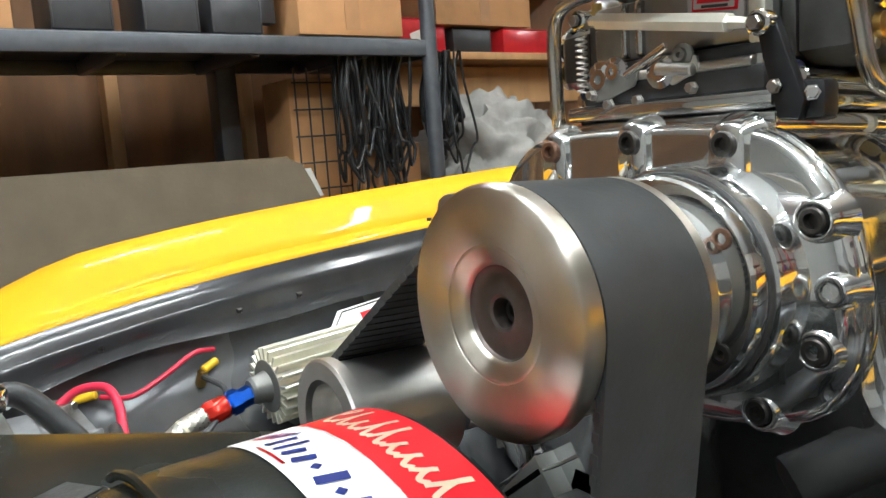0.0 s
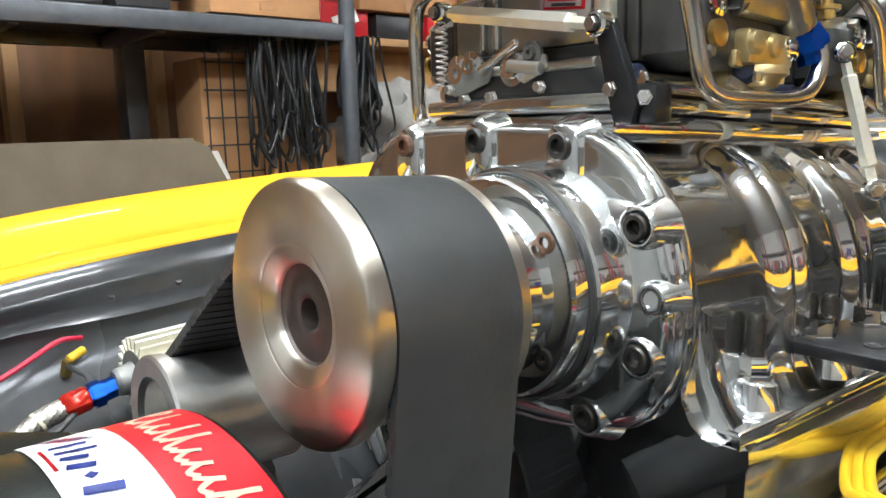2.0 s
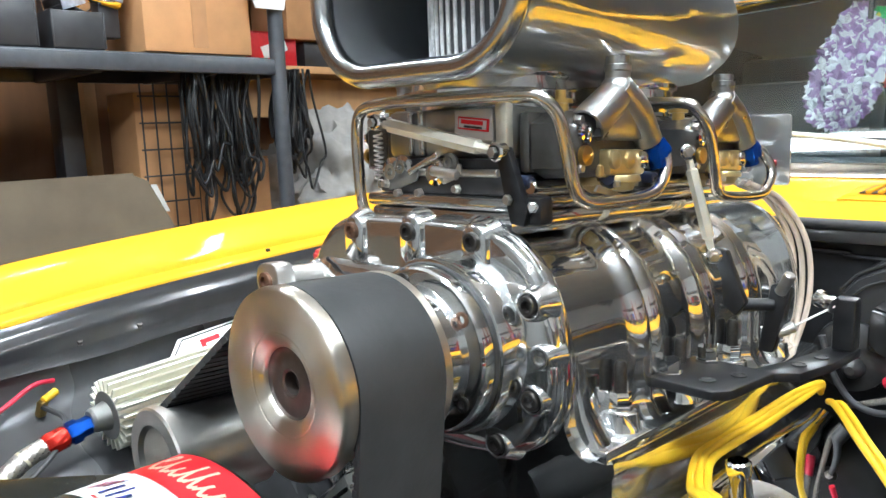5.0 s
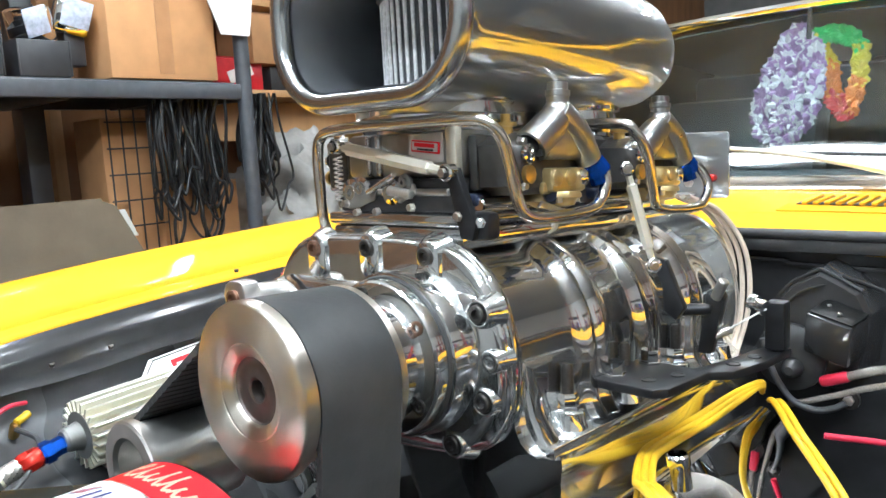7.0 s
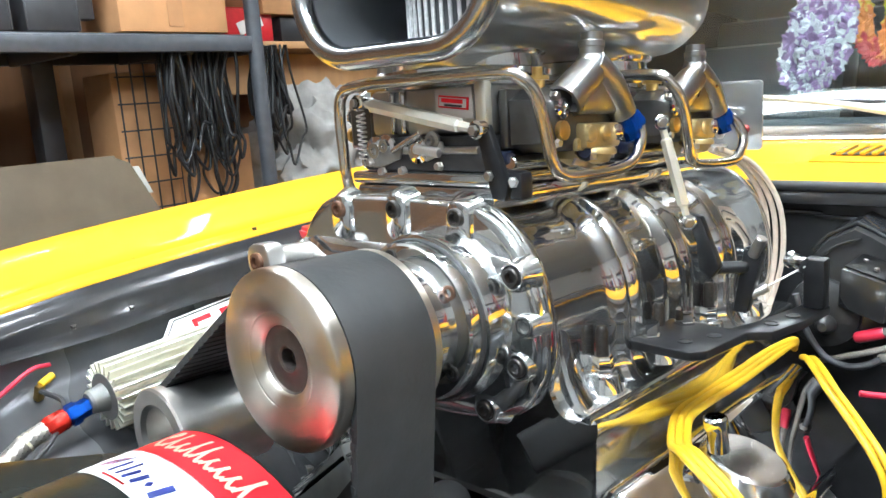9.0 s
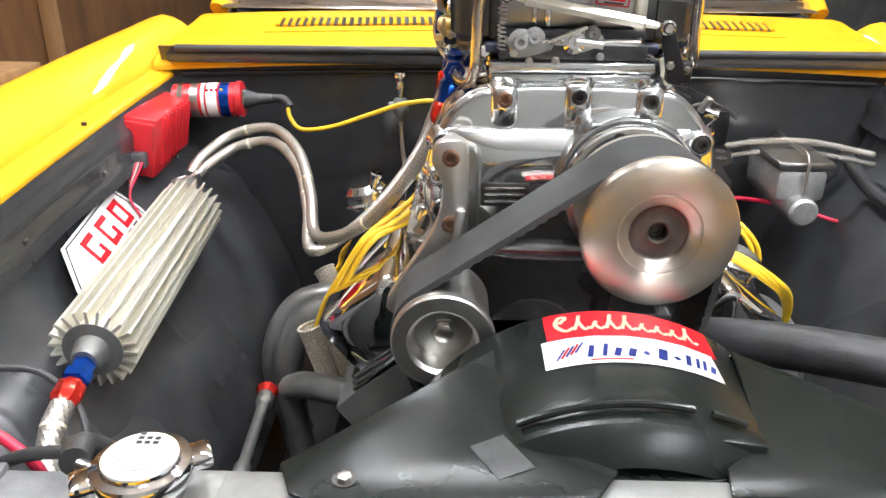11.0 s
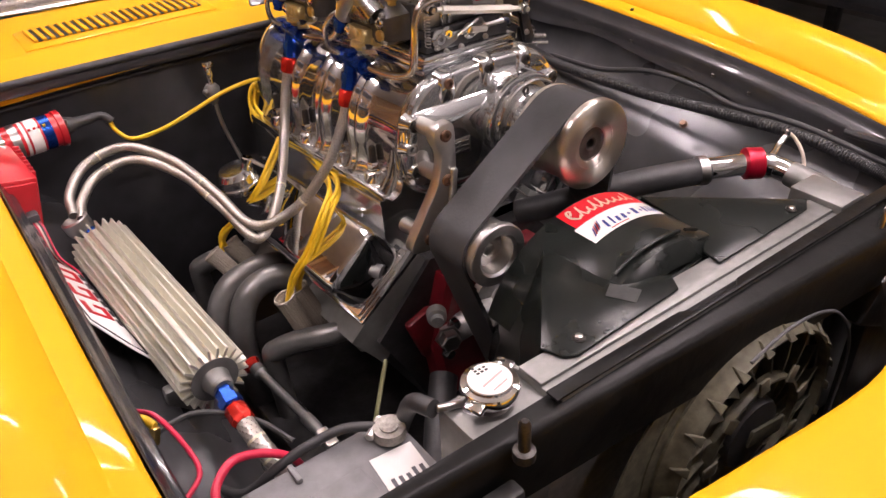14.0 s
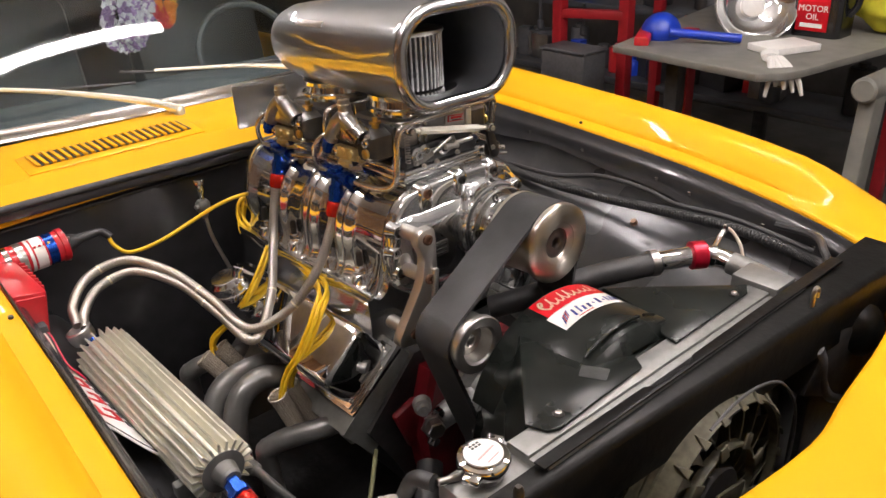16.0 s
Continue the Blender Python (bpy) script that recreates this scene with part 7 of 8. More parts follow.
for k in range(4):
    a, c_ = ((-1, -1), (1, -1), (-1, 1), (1, 1))[k]
    ox, oz = 0.0058 * a, 0.0058 * c_
    w_ = 0.004 * math.sin(2.1 * k)
    lead([(-0.19, 0.755 + ox, 0.93 + oz), (-0.222 + ox, 0.765 + w_, 0.922 + 2 * oz), (-0.240 + ox, 0.748, 0.878 + 2.5 * oz), (-0.236 + ox, 0.68 + w_, 0.866 + oz), (-0.236 + ox, 0.56, 0.876 + oz), (-0.246 + ox, 0.45 + w_, 0.872 + oz), (-0.27 + 1.5 * ox, 0.36, 0.872 + oz),
          (-0.312 + ox, 0.318 + oz, 0.855), (-0.352 + ox, 0.318 + oz, 0.79), (-0.380 + ox, 0.338 + oz, 0.735), ((-0.405, -0.373)[k % 2] + 0.3 * ox, (0.342, 0.354)[k % 2] + 0.5 * oz, 0.67)])
for k in range(3):
    ox, oz = 0.006 * math.cos(2.1 * k), 0.006 * math.sin(2.1 * k)
    lead([(-0.245 + ox, 0.62, 0.865 + oz), (-0.285 + ox, 0.585, 0.845 + oz), (-0.325 + ox, 0.575 + oz, 0.80), (-0.365 + ox, 0.60 + oz, 0.74), (-0.40 + ox, 0.635 + oz, 0.69), (-0.43 + 0.02 * k, 0.626 + 0.007 * k, 0.635)])
lead([(-0.520, 0.795, 0.928), (-0.514, 0.785, 0.908), (-0.49, 0.77, 0.89), (-0.43, 0.755, 0.90), (-0.36, 0.745, 0.925), (-0.29, 0.735, 0.95), (-0.22, 0.73, 0.955), (-0.17, 0.74, 0.92)], "yellow coil lead running along the firewall")
for k in range(3):
    o = 0.0075 * k
    lead([(0.15, 0.70, 0.83), (0.158, 0.672, 0.852 - 0.3 * o), (0.146 + 0.5 * o, 0.61, 0.852 - 0.5 * o), (0.132 + 0.7 * o, 0.53, 0.843 - 0.5 * o), (0.127 + o, 0.45, 0.845 - 0.3 * o), (0.134 + o, 0.385, 0.847), (0.151 + o, 0.338 + 0.4 * o, 0.839), (0.172 + o, 0.312 + 0.4 * o, 0.846),
          (0.202 + o, 0.299 + 0.4 * o, 0.834), (0.236 + o, 0.296, 0.812), (0.266 + 0.7 * o, 0.31, 0.785), (0.288 + 0.3 * o, 0.335, 0.74), (0.29, 0.348, 0.69)])
for k in range(2):
    o = 0.0105 * k
    lead([(0.16 + o, 0.70, 0.82), (0.174 + o, 0.672, 0.829), (0.200 + o, 0.625, 0.831), (0.226 + o, 0.583, 0.826), (0.257 + o, 0.552, 0.809), (0.285 + o, 0.53, 0.786), (0.302 + o, 0.522, 0.755), (0.300 + o, 0.522, 0.72), (0.283, 0.526, 0.69)])
dist = thing("distributor", "dark distributor cap behind the supercharger", "distributor", (-0.12, 0.79, 0.78))
part("cap", lathe([(0, 0.05), (0.05, 0.052), (0.07, 0.045), (0.08, 0.02), (0.08, 0)], (-0.13, 0.79, 0.86), (0, 0, 1), 28), PLASTIC, dist)
for k in range(8):
    a = 2 * math.pi * k / 8
    part("terminal", rod((-0.13 + 0.036 * math.cos(a), 0.79 + 0.036 * math.sin(a), 0.92), (-0.13 + 0.04 * math.cos(a), 0.79 + 0.04 * math.sin(a), 0.95), 0.007, 10), PLASTIC, dist)

# ---- background: shelf side ----
shelf = thing("storage_shelf", "grey steel storage rack with loaded boards", "shelf", (-2.0, 0.4, 0))
for x, y in ((-1.757, 1.235), (-2.25, 1.235), (-1.757, -0.95), (-2.25, -0.95)):
    part("post", rod((x, y, 0.0), (x, y, 2.2), 0.026, 20), SHELFGREY, shelf)
for z in (1.40, 2.05):
    part("front_beam", box((-1.757, 0.14, z), (0.03, 2.15, 0.05), 0.004), SHELFGREY, shelf)
    part("rear_beam", box((-2.25, 0.14, z), (0.03, 2.15, 0.05), 0.004), SHELFGREY, shelf)
    part("board", box((-2.0, 0.14, z + 0.024), (0.47, 2.13, 0.014), 0.002), SHELFGREY, shelf)
    for k in range(6):
        part("cross_brace", box((-2.0, -0.8 + 0.36 * k, z - 0.01), (0.46, 0.025, 0.04), 0.003), SHELFGREY, shelf)
part("end_beam", box((-2.0, 1.235, 1.40), (0.46, 0.03, 0.06), 0.004), SHELFGREY, shelf)


def carton(name, c, s, m, lbl, tape=True, rot=0.0):
    t_ = thing(name, lbl, "box", (c[0], c[1], c[2] - s[2] / 2))
    part("body", box(c, s, 0.004, (0, 0, rot)), m, t_)
    for q in (-1, 1):
        part("flap", box((c[0] + q * s[0] * 0.252, c[1], c[2] + s[2] / 2 + 0.003), (s[0] * 0.49, s[1] * 0.99, 0.004), 0.001, (0, 0, rot)), m, t_)
    if tape:
        part("tape", box((c[0], c[1], c[2] + s[2] / 2 + 0.0062), (0.05, s[1] * 1.0, 0.0008), 0, (0, 0, rot)), CREAM, t_)
        part("tape", box((c[0] + s[0] / 2 + 0.001, c[1], c[2]), (0.0015, 0.05, s[2] * 0.9), 0, (0, 0, rot)), CARDBOARD2, t_)
    return t_


CARDBOARD2 = mat("tan_tape", (0.38, 0.2, 0.09), 0.35, 0, 0.1, 20)
carton("carton", (-1.93, 0.96, 1.60), (0.34, 0.36, 0.33), CARDBOARD, "brown cardboard carton on the steel shelf")
carton("carton", (-1.95, -0.1, 1.53), (0.3, 0.3, 0.19), CARDBOARD, "brown cardboard carton on the steel shelf")
BIN = mat("black_bin", (0.03, 0.03, 0.033), 0.4, 0, 0.2, 30)
for y, h in ((0.42, 0.12), (0.60, 0.10), (0.20, 0.13)):
    t_ = thing("parts_bin", "open black plastic parts bin on the shelf", "bin", (-1.88, y, 1.432), "parts bins")
    part("bin_floor", box((-1.88, y, 1.437), (0.2, 0.14, 0.008), 0.002), BIN, t_)
    for q in (-1, 1):
        part("side_wall", box((-1.88, y + q * 0.07, 1.435 + h / 2), (0.22, 0.006, h), 0.002), BIN, t_)
        part("end_wall", box((-1.88 + q * 0.105, y, 1.435 + h / 2), (0.006, 0.14, h), 0.002), BIN, t_)
for k, (y, z, a) in enumerate(((0.60, 1.585, 20), (0.715, 1.615, -15))):
    t_ = thing("lamp_cube", "chromed square driving lamp lying on a bin", "lamp", (-1.85, y, z - 0.07), "driving lamps")
    part("housing", box((-1.85, y, z), (0.09, 0.10, 0.10), 0.012, (a, 10, a)), CHROME, t_)
    part("lens", box((-1.803, y, z + 0.004), (0.006, 0.08, 0.08), 0.003, (a, 10, a)), LENS, t_)
    part("stand", box((-1.86, y, z - 0.08), (0.05, 0.06, 0.12), 0.004), BIN, t_)
CLOTHWHITE = mat("white_cloth", (0.75, 0.74, 0.72), 0.85, 0, 0.06, 25, 0.2, 120)
solo("rag", sheet([[Vector((-1.74 + 0.02 * math.sin(5 * y + 9 * z), y, z)) for y in np.linspace(1.05 + 0.4 * (1.80 - z), 1.30 - 0.25 * (1.80 - z), 7)] for z in np.linspace(1.58, 1.80, 8)], 0.004), CLOTHWHITE, "white rag hanging from the steel rack", "cloth")
# tan board leaning on the rack
board = thing("leaning_board", "large tan cardboard sheet leaning on the rack", "board", (-1.70, 0.0, 0.0))
part("sheet", sheet([[Vector((-1.50 - 0.18 * z, y, z)) for y in np.linspace(-1.4, 0.70 + 0.42 * min(0.35, 1.085 - z) - (0.03 if z > 1.07 else 0.0), 10)] for z in (0.0, 0.3, 0.6, 0.75, 0.85, 0.95, 1.03, 1.06, 1.078, 1.085)], 0.012), TARP, board)
part("torn_edge", sheet([[Vector((-1.69 + 0.006 * k, 0.70 + 0.42 * (1.085 - z) + 0.010 * k, z)) for k in range(3)] for z in (0.97, 1.01, 1.05)], 0.002), WHITEPRINT, board)
# coiled cables hanging from the rack's end
rc = random.Random(11)
for k in range(34):
    left_ = k < 25
    y0 = rc.uniform(0.94, 1.16) if left_ else rc.uniform(1.29, 1.38)
    x0 = rc.uniform(-1.90, -1.78)
    w, w2 = rc.uniform(0.012, 0.06), rc.uniform(0.012, 0.06)
    zb = rc.uniform(0.90, 1.10) if left_ else rc.uniform(0.98, 1.16)
    j = [rc.uniform(-0.022, 0.022) for _ in range(6)]
    solo("hanging_cable", sweep([(x0, y0 + j[0], 1.40), (x0 + j[1], y0 - w * 0.8 + j[2], 1.27), (x0 + 0.01, y0 - w + j[1], 0.5 * (zb + 1.22)), (x0 + j[3], y0 - w * 0.8, zb + 0.07), (x0, y0 + j[4] * 0.6, zb),
                                 (x0 - 0.01, y0 + w2 * 0.9, zb + 0.07 + j[5]), (x0 + j[2], y0 + w2 + j[5], 0.5 * (zb + 1.25)), (x0 + j[4], y0 + w2 * 0.5, 1.30), (x0 + 0.01, y0 + j[3], 1.40)], rc.choice((0.0045, 0.0055, 0.0075)), 8, 6), CABLEBLACK, "black cable coil hanging from the rack", "cable", "hanging cables")
crate = thing("wire_crate", "tall wire crate holding a brown carton", "crate", (-2.15, 0.92, 0.0))
for k in range(5):
    part("upright_wire", rod((-1.95, 0.84 + 0.045 * k, 0.7), (-1.95, 0.84 + 0.045 * k, 1.36), 0.003, 6), BIN, crate)
for k in range(8):
    part("cross_wire", rod((-1.95, 0.83, 0.72 + 0.085 * k), (-1.95, 1.03, 0.72 + 0.085 * k), 0.003, 6), BIN, crate)
part("carton", box((-2.08, 0.93, 0.68), (0.2, 0.2, 1.3), 0.006), CARDBOARD, crate)
carton("carton", (-2.0, 1.14, 0.95), (0.22, 0.24, 0.30), CARDBOARD, "plain brown carton below the cables")
solo("dark_upright", box((-2.2, 0.70, 1.0), (0.09, 0.07, 1.9), 0.006), BIN, "dark wooden upright behind the rack", "post")
# wooden shelf with red boxes further back
ws_ = thing("wall_shelf", "rough wooden wall shelf with boxes", "shelf", (-2.4, 1.8, 1.38))
part("board", box((-2.35, 1.95, 1.435), (0.36, 1.3, 0.03), 0.004), STUDWOOD, ws_)
part("cleat", box((-2.35, 1.95, 1.33), (0.04, 1.3, 0.16), 0.004), STUDWOOD, ws_)
part("top_board", box((-2.35, 1.95, 1.80), (0.36, 1.3, 0.03), 0.004), STUDWOOD, ws_)
t_ = carton("parts_box", (-2.33, 1.55, 1.515), (0.2, 0.22, 0.13), REDPAINT, "red parts box with a white star mark", False)
part("mark", box((-2.228, 1.55, 1.52), (0.002, 0.12, 0.05), 0, (20, 0, 0)), WHITEPRINT, t_)
carton("parts_box", (-2.33, 1.80, 1.50), (0.2, 0.2, 0.10), BIN, "flat black parts box on the wooden shelf", False)
carton("parts_box", (-2.33, 2.08, 1.50), (0.24, 0.26, 0.10), REDPAINT, "flat red parts box on the wooden shelf", False)
carton("carton", (-2.33, 1.85, 1.66), (0.26, 0.5, 0.20), CARDBOARD, "long brown carton on the wooden shelf")
# grey cloth heap beyond the fender
rnd = random.Random(4)
b = bmesh.new()
bmesh.ops.create_icosphere(b, subdivisions=5, radius=1)
for v_ in b.verts:
    p = v_.co.copy()
    n_ = noise.fractal(p * 1.7 + Vector((3, 1, 7)), 1.0, 2.0, 4)
    f_ = abs(noise.noise(Vector((p.x * 2.0, p.y * 3.4 + p.z, p.z * 1.6)) + Vector((1.3, 4, 2)))) * 0.62 + abs(noise.noise(p * 5.0)) * 0.16
    p *= 1 + 0.25 * n_ - f_
    v_.co = Vector((-1.98 + p.x * 0.22, 1.66 + p.y * 0.42, 0.98 + p.z * 0.31))
solo("crumpled_cloth", b, CLOTH, "crumpled pale grey cloth heaped on a stand", "cloth", smooth=70)
stand = thing("low_table", "low wooden stand under the cloth", "stand", (-1.98, 1.66, 0))
part("top", box((-1.98, 1.66, 0.74), (0.5, 1.0, 0.04), 0.006), STUDWOOD, stand)
for x in (-0.2, 0.2):
    for y in (-0.45, 0.45):
        part("leg", box((-1.98 + x, 1.66 + y, 0.36), (0.06, 0.06, 0.72), 0.004), STUDWOOD, stand)

# ---- background: bench side ----
bench = thing("workbench", "white-topped workbench crowded with tools", "workbench", (2.1, 0.8, 0))
part("top", plate([(1.60, 0.52, 0.885), (1.66, 0.46, 0.885), (1.75, 0.43, 0.885), (3.2, 0.25, 0.885), (3.2, 1.5, 0.885), (1.68, 1.20, 0.885)], (0, 0, 0.03), 0.006), BENCHTOP, bench)
for x, y in ((1.85, 1.0), (3.0, 0.45), (3.0, 1.2)):
    part("leg", box((x, y, 0.45), (0.06, 0.06, 0.87), 0.005), BLACKSATIN, bench)
stool = thing("work_lamp_stand", "white metal stand beside the bench", "stand", (1.95, 0.25, 0))
part("post", box((1.95, 0.27, 0.42), (0.10, 0.06, 0.84), 0.01, (0, 4, 0)), BENCHTOP, stool)
part("head", rod((1.88, 0.27, 0.84), (2.1, 0.27, 0.84), 0.045, 24), BENCHTOP, stool)
bowl = thing("metal_bowl", "large polished metal bowl tilted on the bench", "bowl", (2.2, 0.86, 0.915))
part("dish", lathe([(0, 0.05), (0.01, 0.09), (0.05, 0.15), (0.09, 0.165), (0.092, 0.17), (0.086, 0.16), (0.045, 0.14), (0.014, 0.085), (0.012, 0)], (2.24, 0.92, 1.02), (-0.7, -0.65, 0.35), 40), POLISH, bowl)
part("hub", lathe([(0, 0.05), (0.03, 0.048), (0.04, 0.02)], (2.235, 0.915, 1.02), (-0.7, -0.65, 0.35), 24), WHITEPRINT, bowl)
BLUEP = mat("blue_plastic", (0.01, 0.05, 0.5), 0.35, 0, 0.1, 30)
brush = thing("blue_brush", "blue dustpan and brush on the bench", "brush", (1.9, 1.0, 0.915))
part("pan", lathe([(0, 0.03), (0.012, 0.05), (0.05, 0.075), (0.075, 0.082), (0.078, 0.078), (0.05, 0.068), (0.015, 0.04), (0.015, 0)], (1.86, 1.10, 0.975), (0.5, 0.3, -0.3), 28), BLUEP, brush)
part("handle", rod((1.84, 1.04, 0.96), (1.98, 0.80, 0.94), 0.018, 12), BLUEP, brush)
part("bristles", box((1.84, 1.16, 0.93), (0.24, 0.06, 0.04), 0.01, (0, 0, 30)), REDPAINT, brush)
OILB = mat("oil_jug_plastic", (0.012, 0.012, 0.013), 0.25, 0, 0.1, 20, coat=0.3)
jug = thing("oil_jug", "black oil jug with a red label", "jug", (2.3, 0.64, 0.915))
part("body", loft([[(2.35 + a, 0.66 + b2, z) for a, b2 in rrect(0, 0, 0.075 * w, 0.10 * w, 0.03, 4)] for z, w in ((0.915, 1.0), (1.12, 1.0), (1.18, 0.8), (1.21, 0.4), (1.24, 0.35))]), OILB, jug)
part("label", box((2.272, 0.67, 1.03), (0.003, 0.13, 0.18), 0.001), REDPRINT, jug)
for z in (1.085, 0.962):
    part("label_bar", box((2.269, 0.67, z), (0.003, 0.09, 0.016)), WHITEPRINT, jug)
words = Matrix(((0, 0, -1, 2.2668), (-1, 0, 0, 0.668), (0, 1, 0, 1.028), (0, 0, 0, 1)))
text("MOTOR", 0.034, words, WHITEPRINT, jug)
text("OIL", 0.034, Matrix.Translation((0, 0, -0.032)) @ words, WHITEPRINT, jug)
part("jug_handle", sweep([(2.35, 0.56, 1.20), (2.35, 0.53, 1.17), (2.35, 0.53, 1.05), (2.35, 0.56, 1.0)], 0.014, 10, 5), OILB, jug)
part("cap", lathe([(0, 0.026), (0.03, 0.026)], (2.35, 0.66, 1.235), (0, 0, 1), 18), REDPAINT, jug)
YBALL = mat("yellow_cloth", (0.6, 0.55, 0.03), 0.8, 0, 0.15, 30, 0.3, 90)
b = bmesh.new()
bmesh.ops.create_icosphere(b, subdivisions=4, radius=1)
for v_ in b.verts:
    p = v_.co * (1 + 0.18 * noise.noise(v_.co * 2.2) + 0.05 * noise.noise(v_.co * 7))
    v_.co = Vector((2.55 + p.x * 0.13, 0.46 + p.y * 0.16, 1.04 + p.z * 0.13))
solo("yellow_bag", b, YBALL, "crumpled yellow bag on the bench", "bag", smooth=70)
solo("paper_pad", plate([(1.86, 0.60, 0.917), (2.06, 0.52, 0.917), (2.12, 0.66, 0.917), (1.92, 0.74, 0.917)], (0, 0, 0.025), 0.002), WHITEPRINT, "white paper pad on the bench", "paper")
b = None
for k in range(5):
    e = (k - 2) * 0.024
    b = sweep([(1.80 + 0.3 * e, 0.56 - 0.2 * e, 0.925), (1.745 + 0.5 * e, 0.515 - 0.4 * e, 0.915), (1.722 + 0.8 * e, 0.482 - 0.7 * e, 0.875), (1.718 + e, 0.472 - 0.9 * e, 0.82 + 0.012 * ((k * 3) % 4))], 0.010, 8, 5, bm=b, radii=[0.014, 0.012, 0.010, 0.006])
b = sweep([(1.79, 0.575, 0.93), (1.83, 0.60, 0.935), (1.87, 0.615, 0.925)], 0.024, 10, 4, bm=b, flat=(1.3, 0.7))
solo("work_glove", b, CLOTHWHITE, "pale work glove hanging over the bench edge", "glove")
hoist = thing("engine_hoist", "red steel engine hoist frame", "hoist", (2.2, 1.9, 0))
for x, y, z in ((1.98, 1.75, 1.0), (2.1, 1.45, 1.0)):
    part("upright", box((x, y, z), (0.055, 0.055, 2.0), 0.005), HOISTRED, hoist)
part("crossbar", box((2.04, 1.6, 0.95), (0.05, 0.32, 0.04), 0.004, (0, 0, 22)), HOISTRED, hoist)
part("crossbar", box((2.04, 1.6, 1.12), (0.04, 0.32, 0.03), 0.004, (0, 0, 22)), HOISTRED, hoist)
part("leg", box((2.0, 1.05, 0.5), (0.06, 0.06, 0.9), 0.005), HOISTRED, hoist)
bin2 = thing("plastic_tub", "translucent grey plastic storage tub", "tub", (1.9, 1.55, 0.55))
part("tub", box((1.86, 1.56, 0.72), (0.16, 0.26, 0.20), 0.012), PLASTICGREY, bin2)
part("tub_lid", box((1.86, 1.56, 0.826), (0.17, 0.27, 0.014), 0.005), PLASTICGREY, bin2)
part("tub_stand", box((1.86, 1.56, 0.31), (0.2, 0.3, 0.6), 0.01), BLACKSATIN, bin2)
# dark clutter: racks of tins and tools against the far side
rack = thing("clutter_rack", "dark rack crowded with small tools and tins", "rack", (2.9, 1.8, 0))
for z in (0.45, 0.85, 1.25, 1.65):
    part("board", box((2.9, 1.7, z), (0.4, 2.6, 0.03), 0.004), SHELFGREY, rack)
for y in (0.45, 1.7, 2.95):
    part("post", box((2.72, y, 0.95), (0.05, 0.05, 1.9), 0.004), HOISTRED, rack)
tones = (BIN, REDPAINT, SHELFGREY, PLASTICGREY, STEEL, BLUEP, CARDBOARD, BIN, RUBBER)
for k in range(70):
    z = (0.465, 0.865, 1.265)[k % 3]
    y = 0.5 + 2.4 * rnd.random()
    hgt = 0.06 + 0.18 * rnd.random()
    w = 0.03 + 0.05 * rnd.random()
    m_ = tones[rnd.randrange(len(tones))]
    if rnd.random() < 0.5:
        solo("tin", lathe([(0, w * 0.9), (0.004, w), (hgt - 0.01, w), (hgt, w * 0.9), (hgt, w * 0.5), (hgt + 0.02, w * 0.45)], (2.80 + 0.14 * rnd.random(), y, z), (0, 0, 1), 14), m_, "small tin among the clutter on a rack", "tin", "tins on the rack")
    else:
        solo("tool_box", box((2.82 + 0.1 * rnd.random(), y, z + hgt / 2), (w * 2, w * 2.6, hgt), 0.006, (0, 0, 40 * rnd.random() - 20)), m_, "small box among the clutter on a rack", "box", "boxes on the rack")
for k in range(14):
    y = 0.5 + 0.17 * k
    solo("hanging_tool", lathe([(0, 0.008), (0.12, 0.010), (0.125, 0.02), (0.17, 0.022), (0.18, 0.012)], (2.694, y, (0.858, 1.258)[k % 2]), (-0.05, 0.12 * math.sin(k), -1), 8), tones[k % 5], "hand tool hanging from the rack", "tool", "hanging tools")

# flower garlands behind the windscreen
PUR = mat("purple_petals", (0.42, 0.26, 0.5), 0.7, 0, 0.25, 40)
WHI = mat("white_petals", (0.8, 0.78, 0.82), 0.7, 0, 0.06, 40)
RAIN = [mat("petals_" + n_, c_, 0.65, 0, 0.15, 40) for n_, c_ in (("green", (0.05, 0.5, 0.12)), ("yellow", (0.8, 0.65, 0.05)), ("orange", (0.8, 0.25, 0.03)), ("red", (0.6, 0.04, 0.05)))]


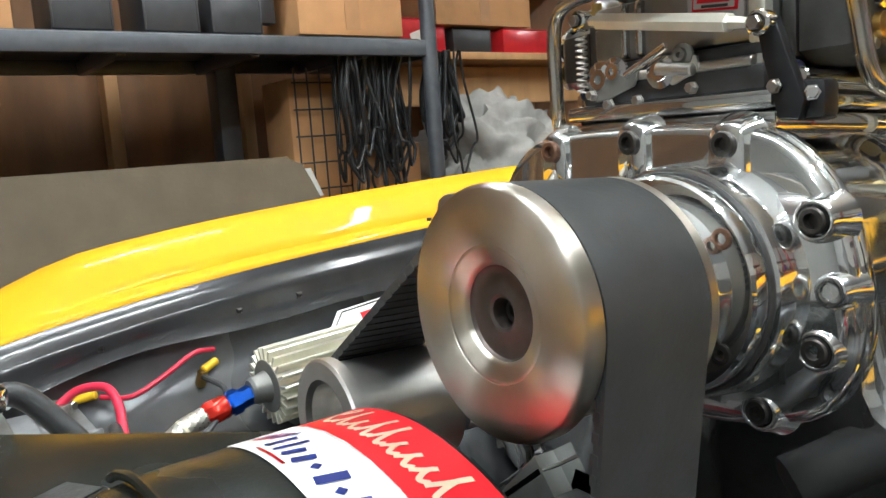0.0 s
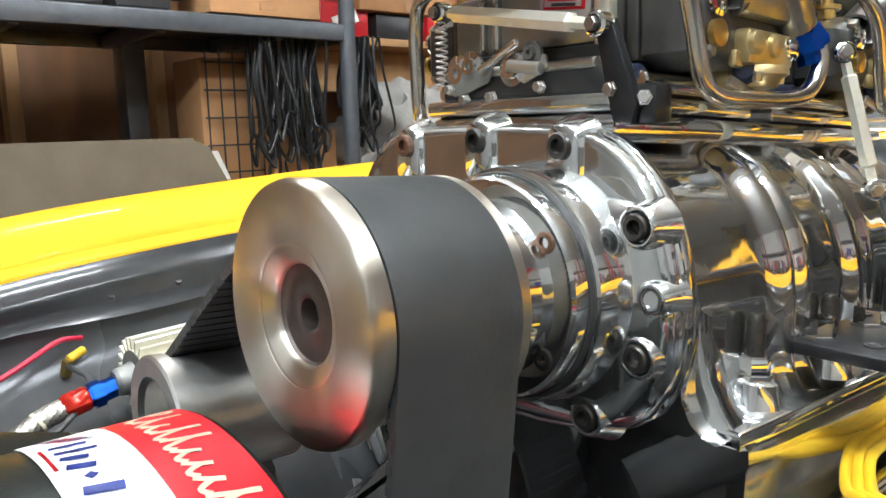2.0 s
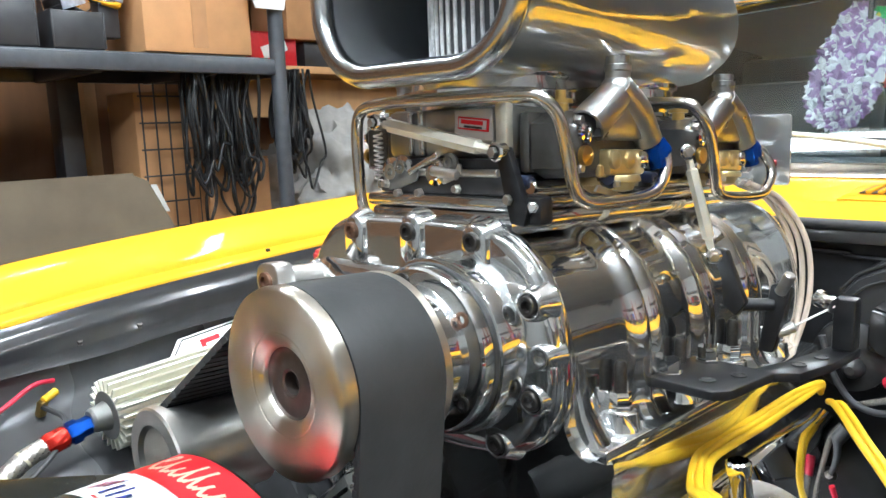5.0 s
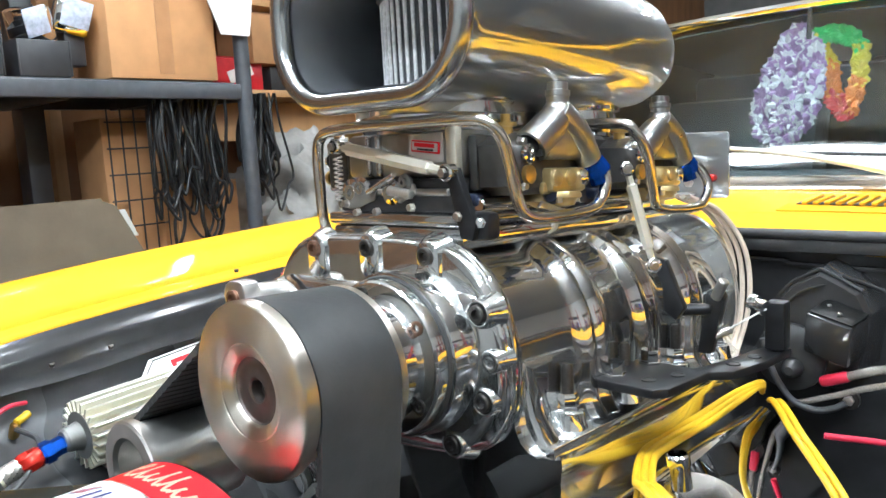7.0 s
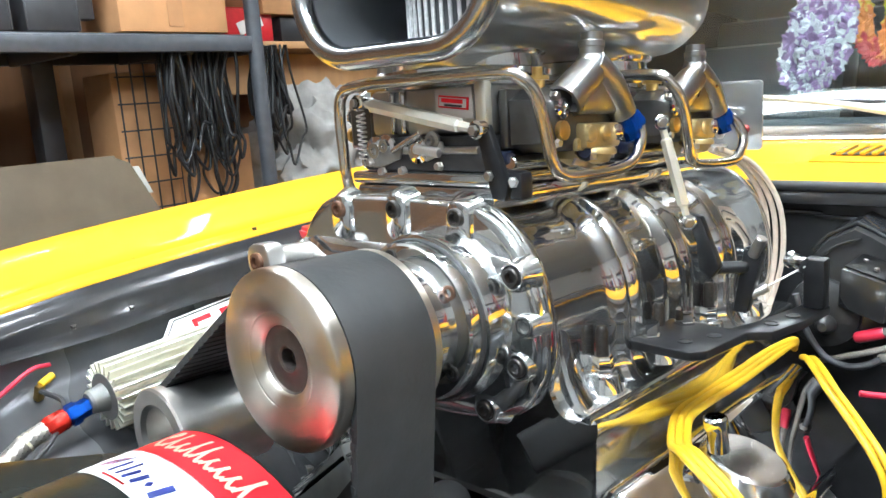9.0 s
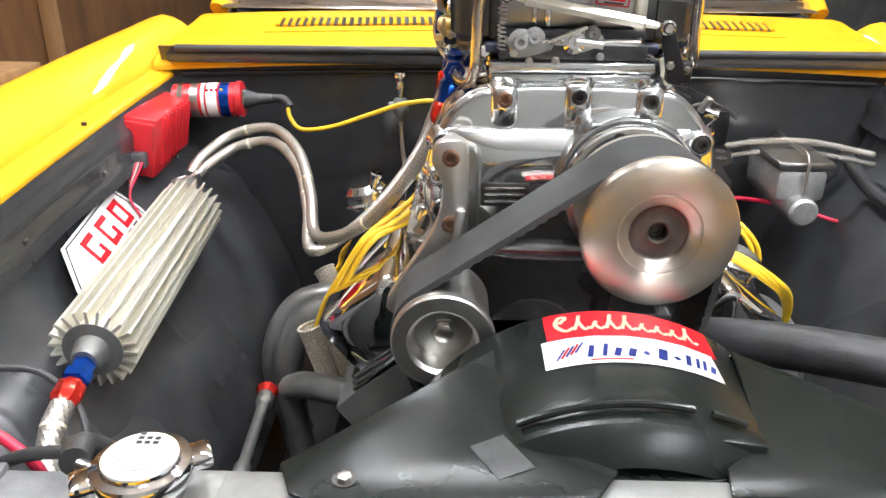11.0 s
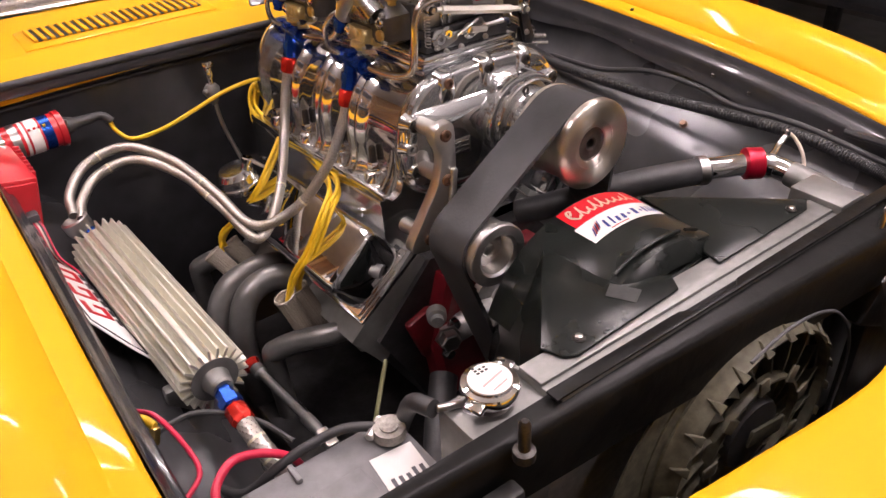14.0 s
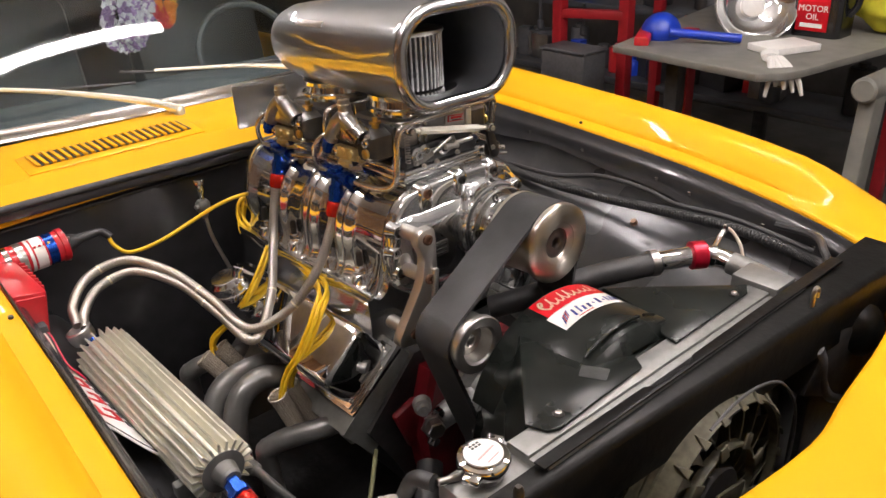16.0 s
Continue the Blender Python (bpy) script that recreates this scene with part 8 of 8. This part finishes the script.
def garland(name, loop_, cols, lbl, r=0.028):
    g_ = thing(name, lbl, "garland", loop_[0])
    P = spline(loop_, 7, True)
    bms = [bmesh.new() for _ in cols]
    for i, p in enumerate(P):
        ci = int(i / len(P) * len(cols)) if len(cols) > 2 else (i // 2) % 2
        for q in range(16):
            a = 2 * math.pi * rnd.random()
            tilt = rnd.uniform(-0.9, 0.9)
            dv = Vector((math.cos(a), 0.5 * tilt, math.sin(a))).normalized()
            sv = dv.cross(Vector((0.2, 1, 0.1))).normalized()
            L_ = r * rnd.uniform(0.7, 1.25)
            bmx = bms[ci]
            vs = [bmx.verts.new(p + dv * 0.003), bmx.verts.new(p + dv * L_ * 0.6 + sv * L_ * 0.34), bmx.verts.new(p + dv * L_ + Vector((0, rnd.uniform(-0.006, 0.006), 0))), bmx.verts.new(p + dv * L_ * 0.6 - sv * L_ * 0.34 + Vector((0, 0.004, 0)))]
            bmx.faces.new(vs)
    for bmx, m_ in zip(bms, cols):
        bmesh.ops.solidify(bmx, geom=bmx.faces[:], thickness=0.0006)
        part("petals", bmx, m_, g_, smooth=0)
    return g_


garland("flower_garland", [(-0.09, 1.62, 1.40), (-0.13, 1.61, 1.34), (-0.16, 1.60, 1.26), (-0.165, 1.60, 1.18), (-0.11, 1.60, 1.16), (-0.07, 1.60, 1.19), (-0.04, 1.60, 1.27), (-0.045, 1.61, 1.35)], [WHI, PUR], "purple and white flower garland hanging inside the windscreen", 0.023)
garland("flower_garland", [(-0.09, 1.60, 1.36), (-0.115, 1.59, 1.28), (-0.12, 1.59, 1.19), (-0.09, 1.59, 1.22), (-0.08, 1.60, 1.30)], [PUR, WHI], "purple and white flower garland hanging inside the windscreen", 0.023)
garland("flower_garland", [(-0.05, 1.63, 1.38), (0.005, 1.62, 1.385), (0.045, 1.62, 1.35), (0.04, 1.62, 1.27), (0.02, 1.62, 1.21), (-0.01, 1.62, 1.25), (-0.02, 1.63, 1.32)], [RAIN[0], RAIN[0], RAIN[1], RAIN[2], RAIN[3], RAIN[2], RAIN[1]], "rainbow flower garland hanging inside the windscreen", 0.022)
solo("mirror_stem", rod((-0.06, 1.61, 1.38), (-0.06, 1.62, 1.462), 0.006, 8), BIN, "dark mirror stem above the windscreen", "mirror stem")
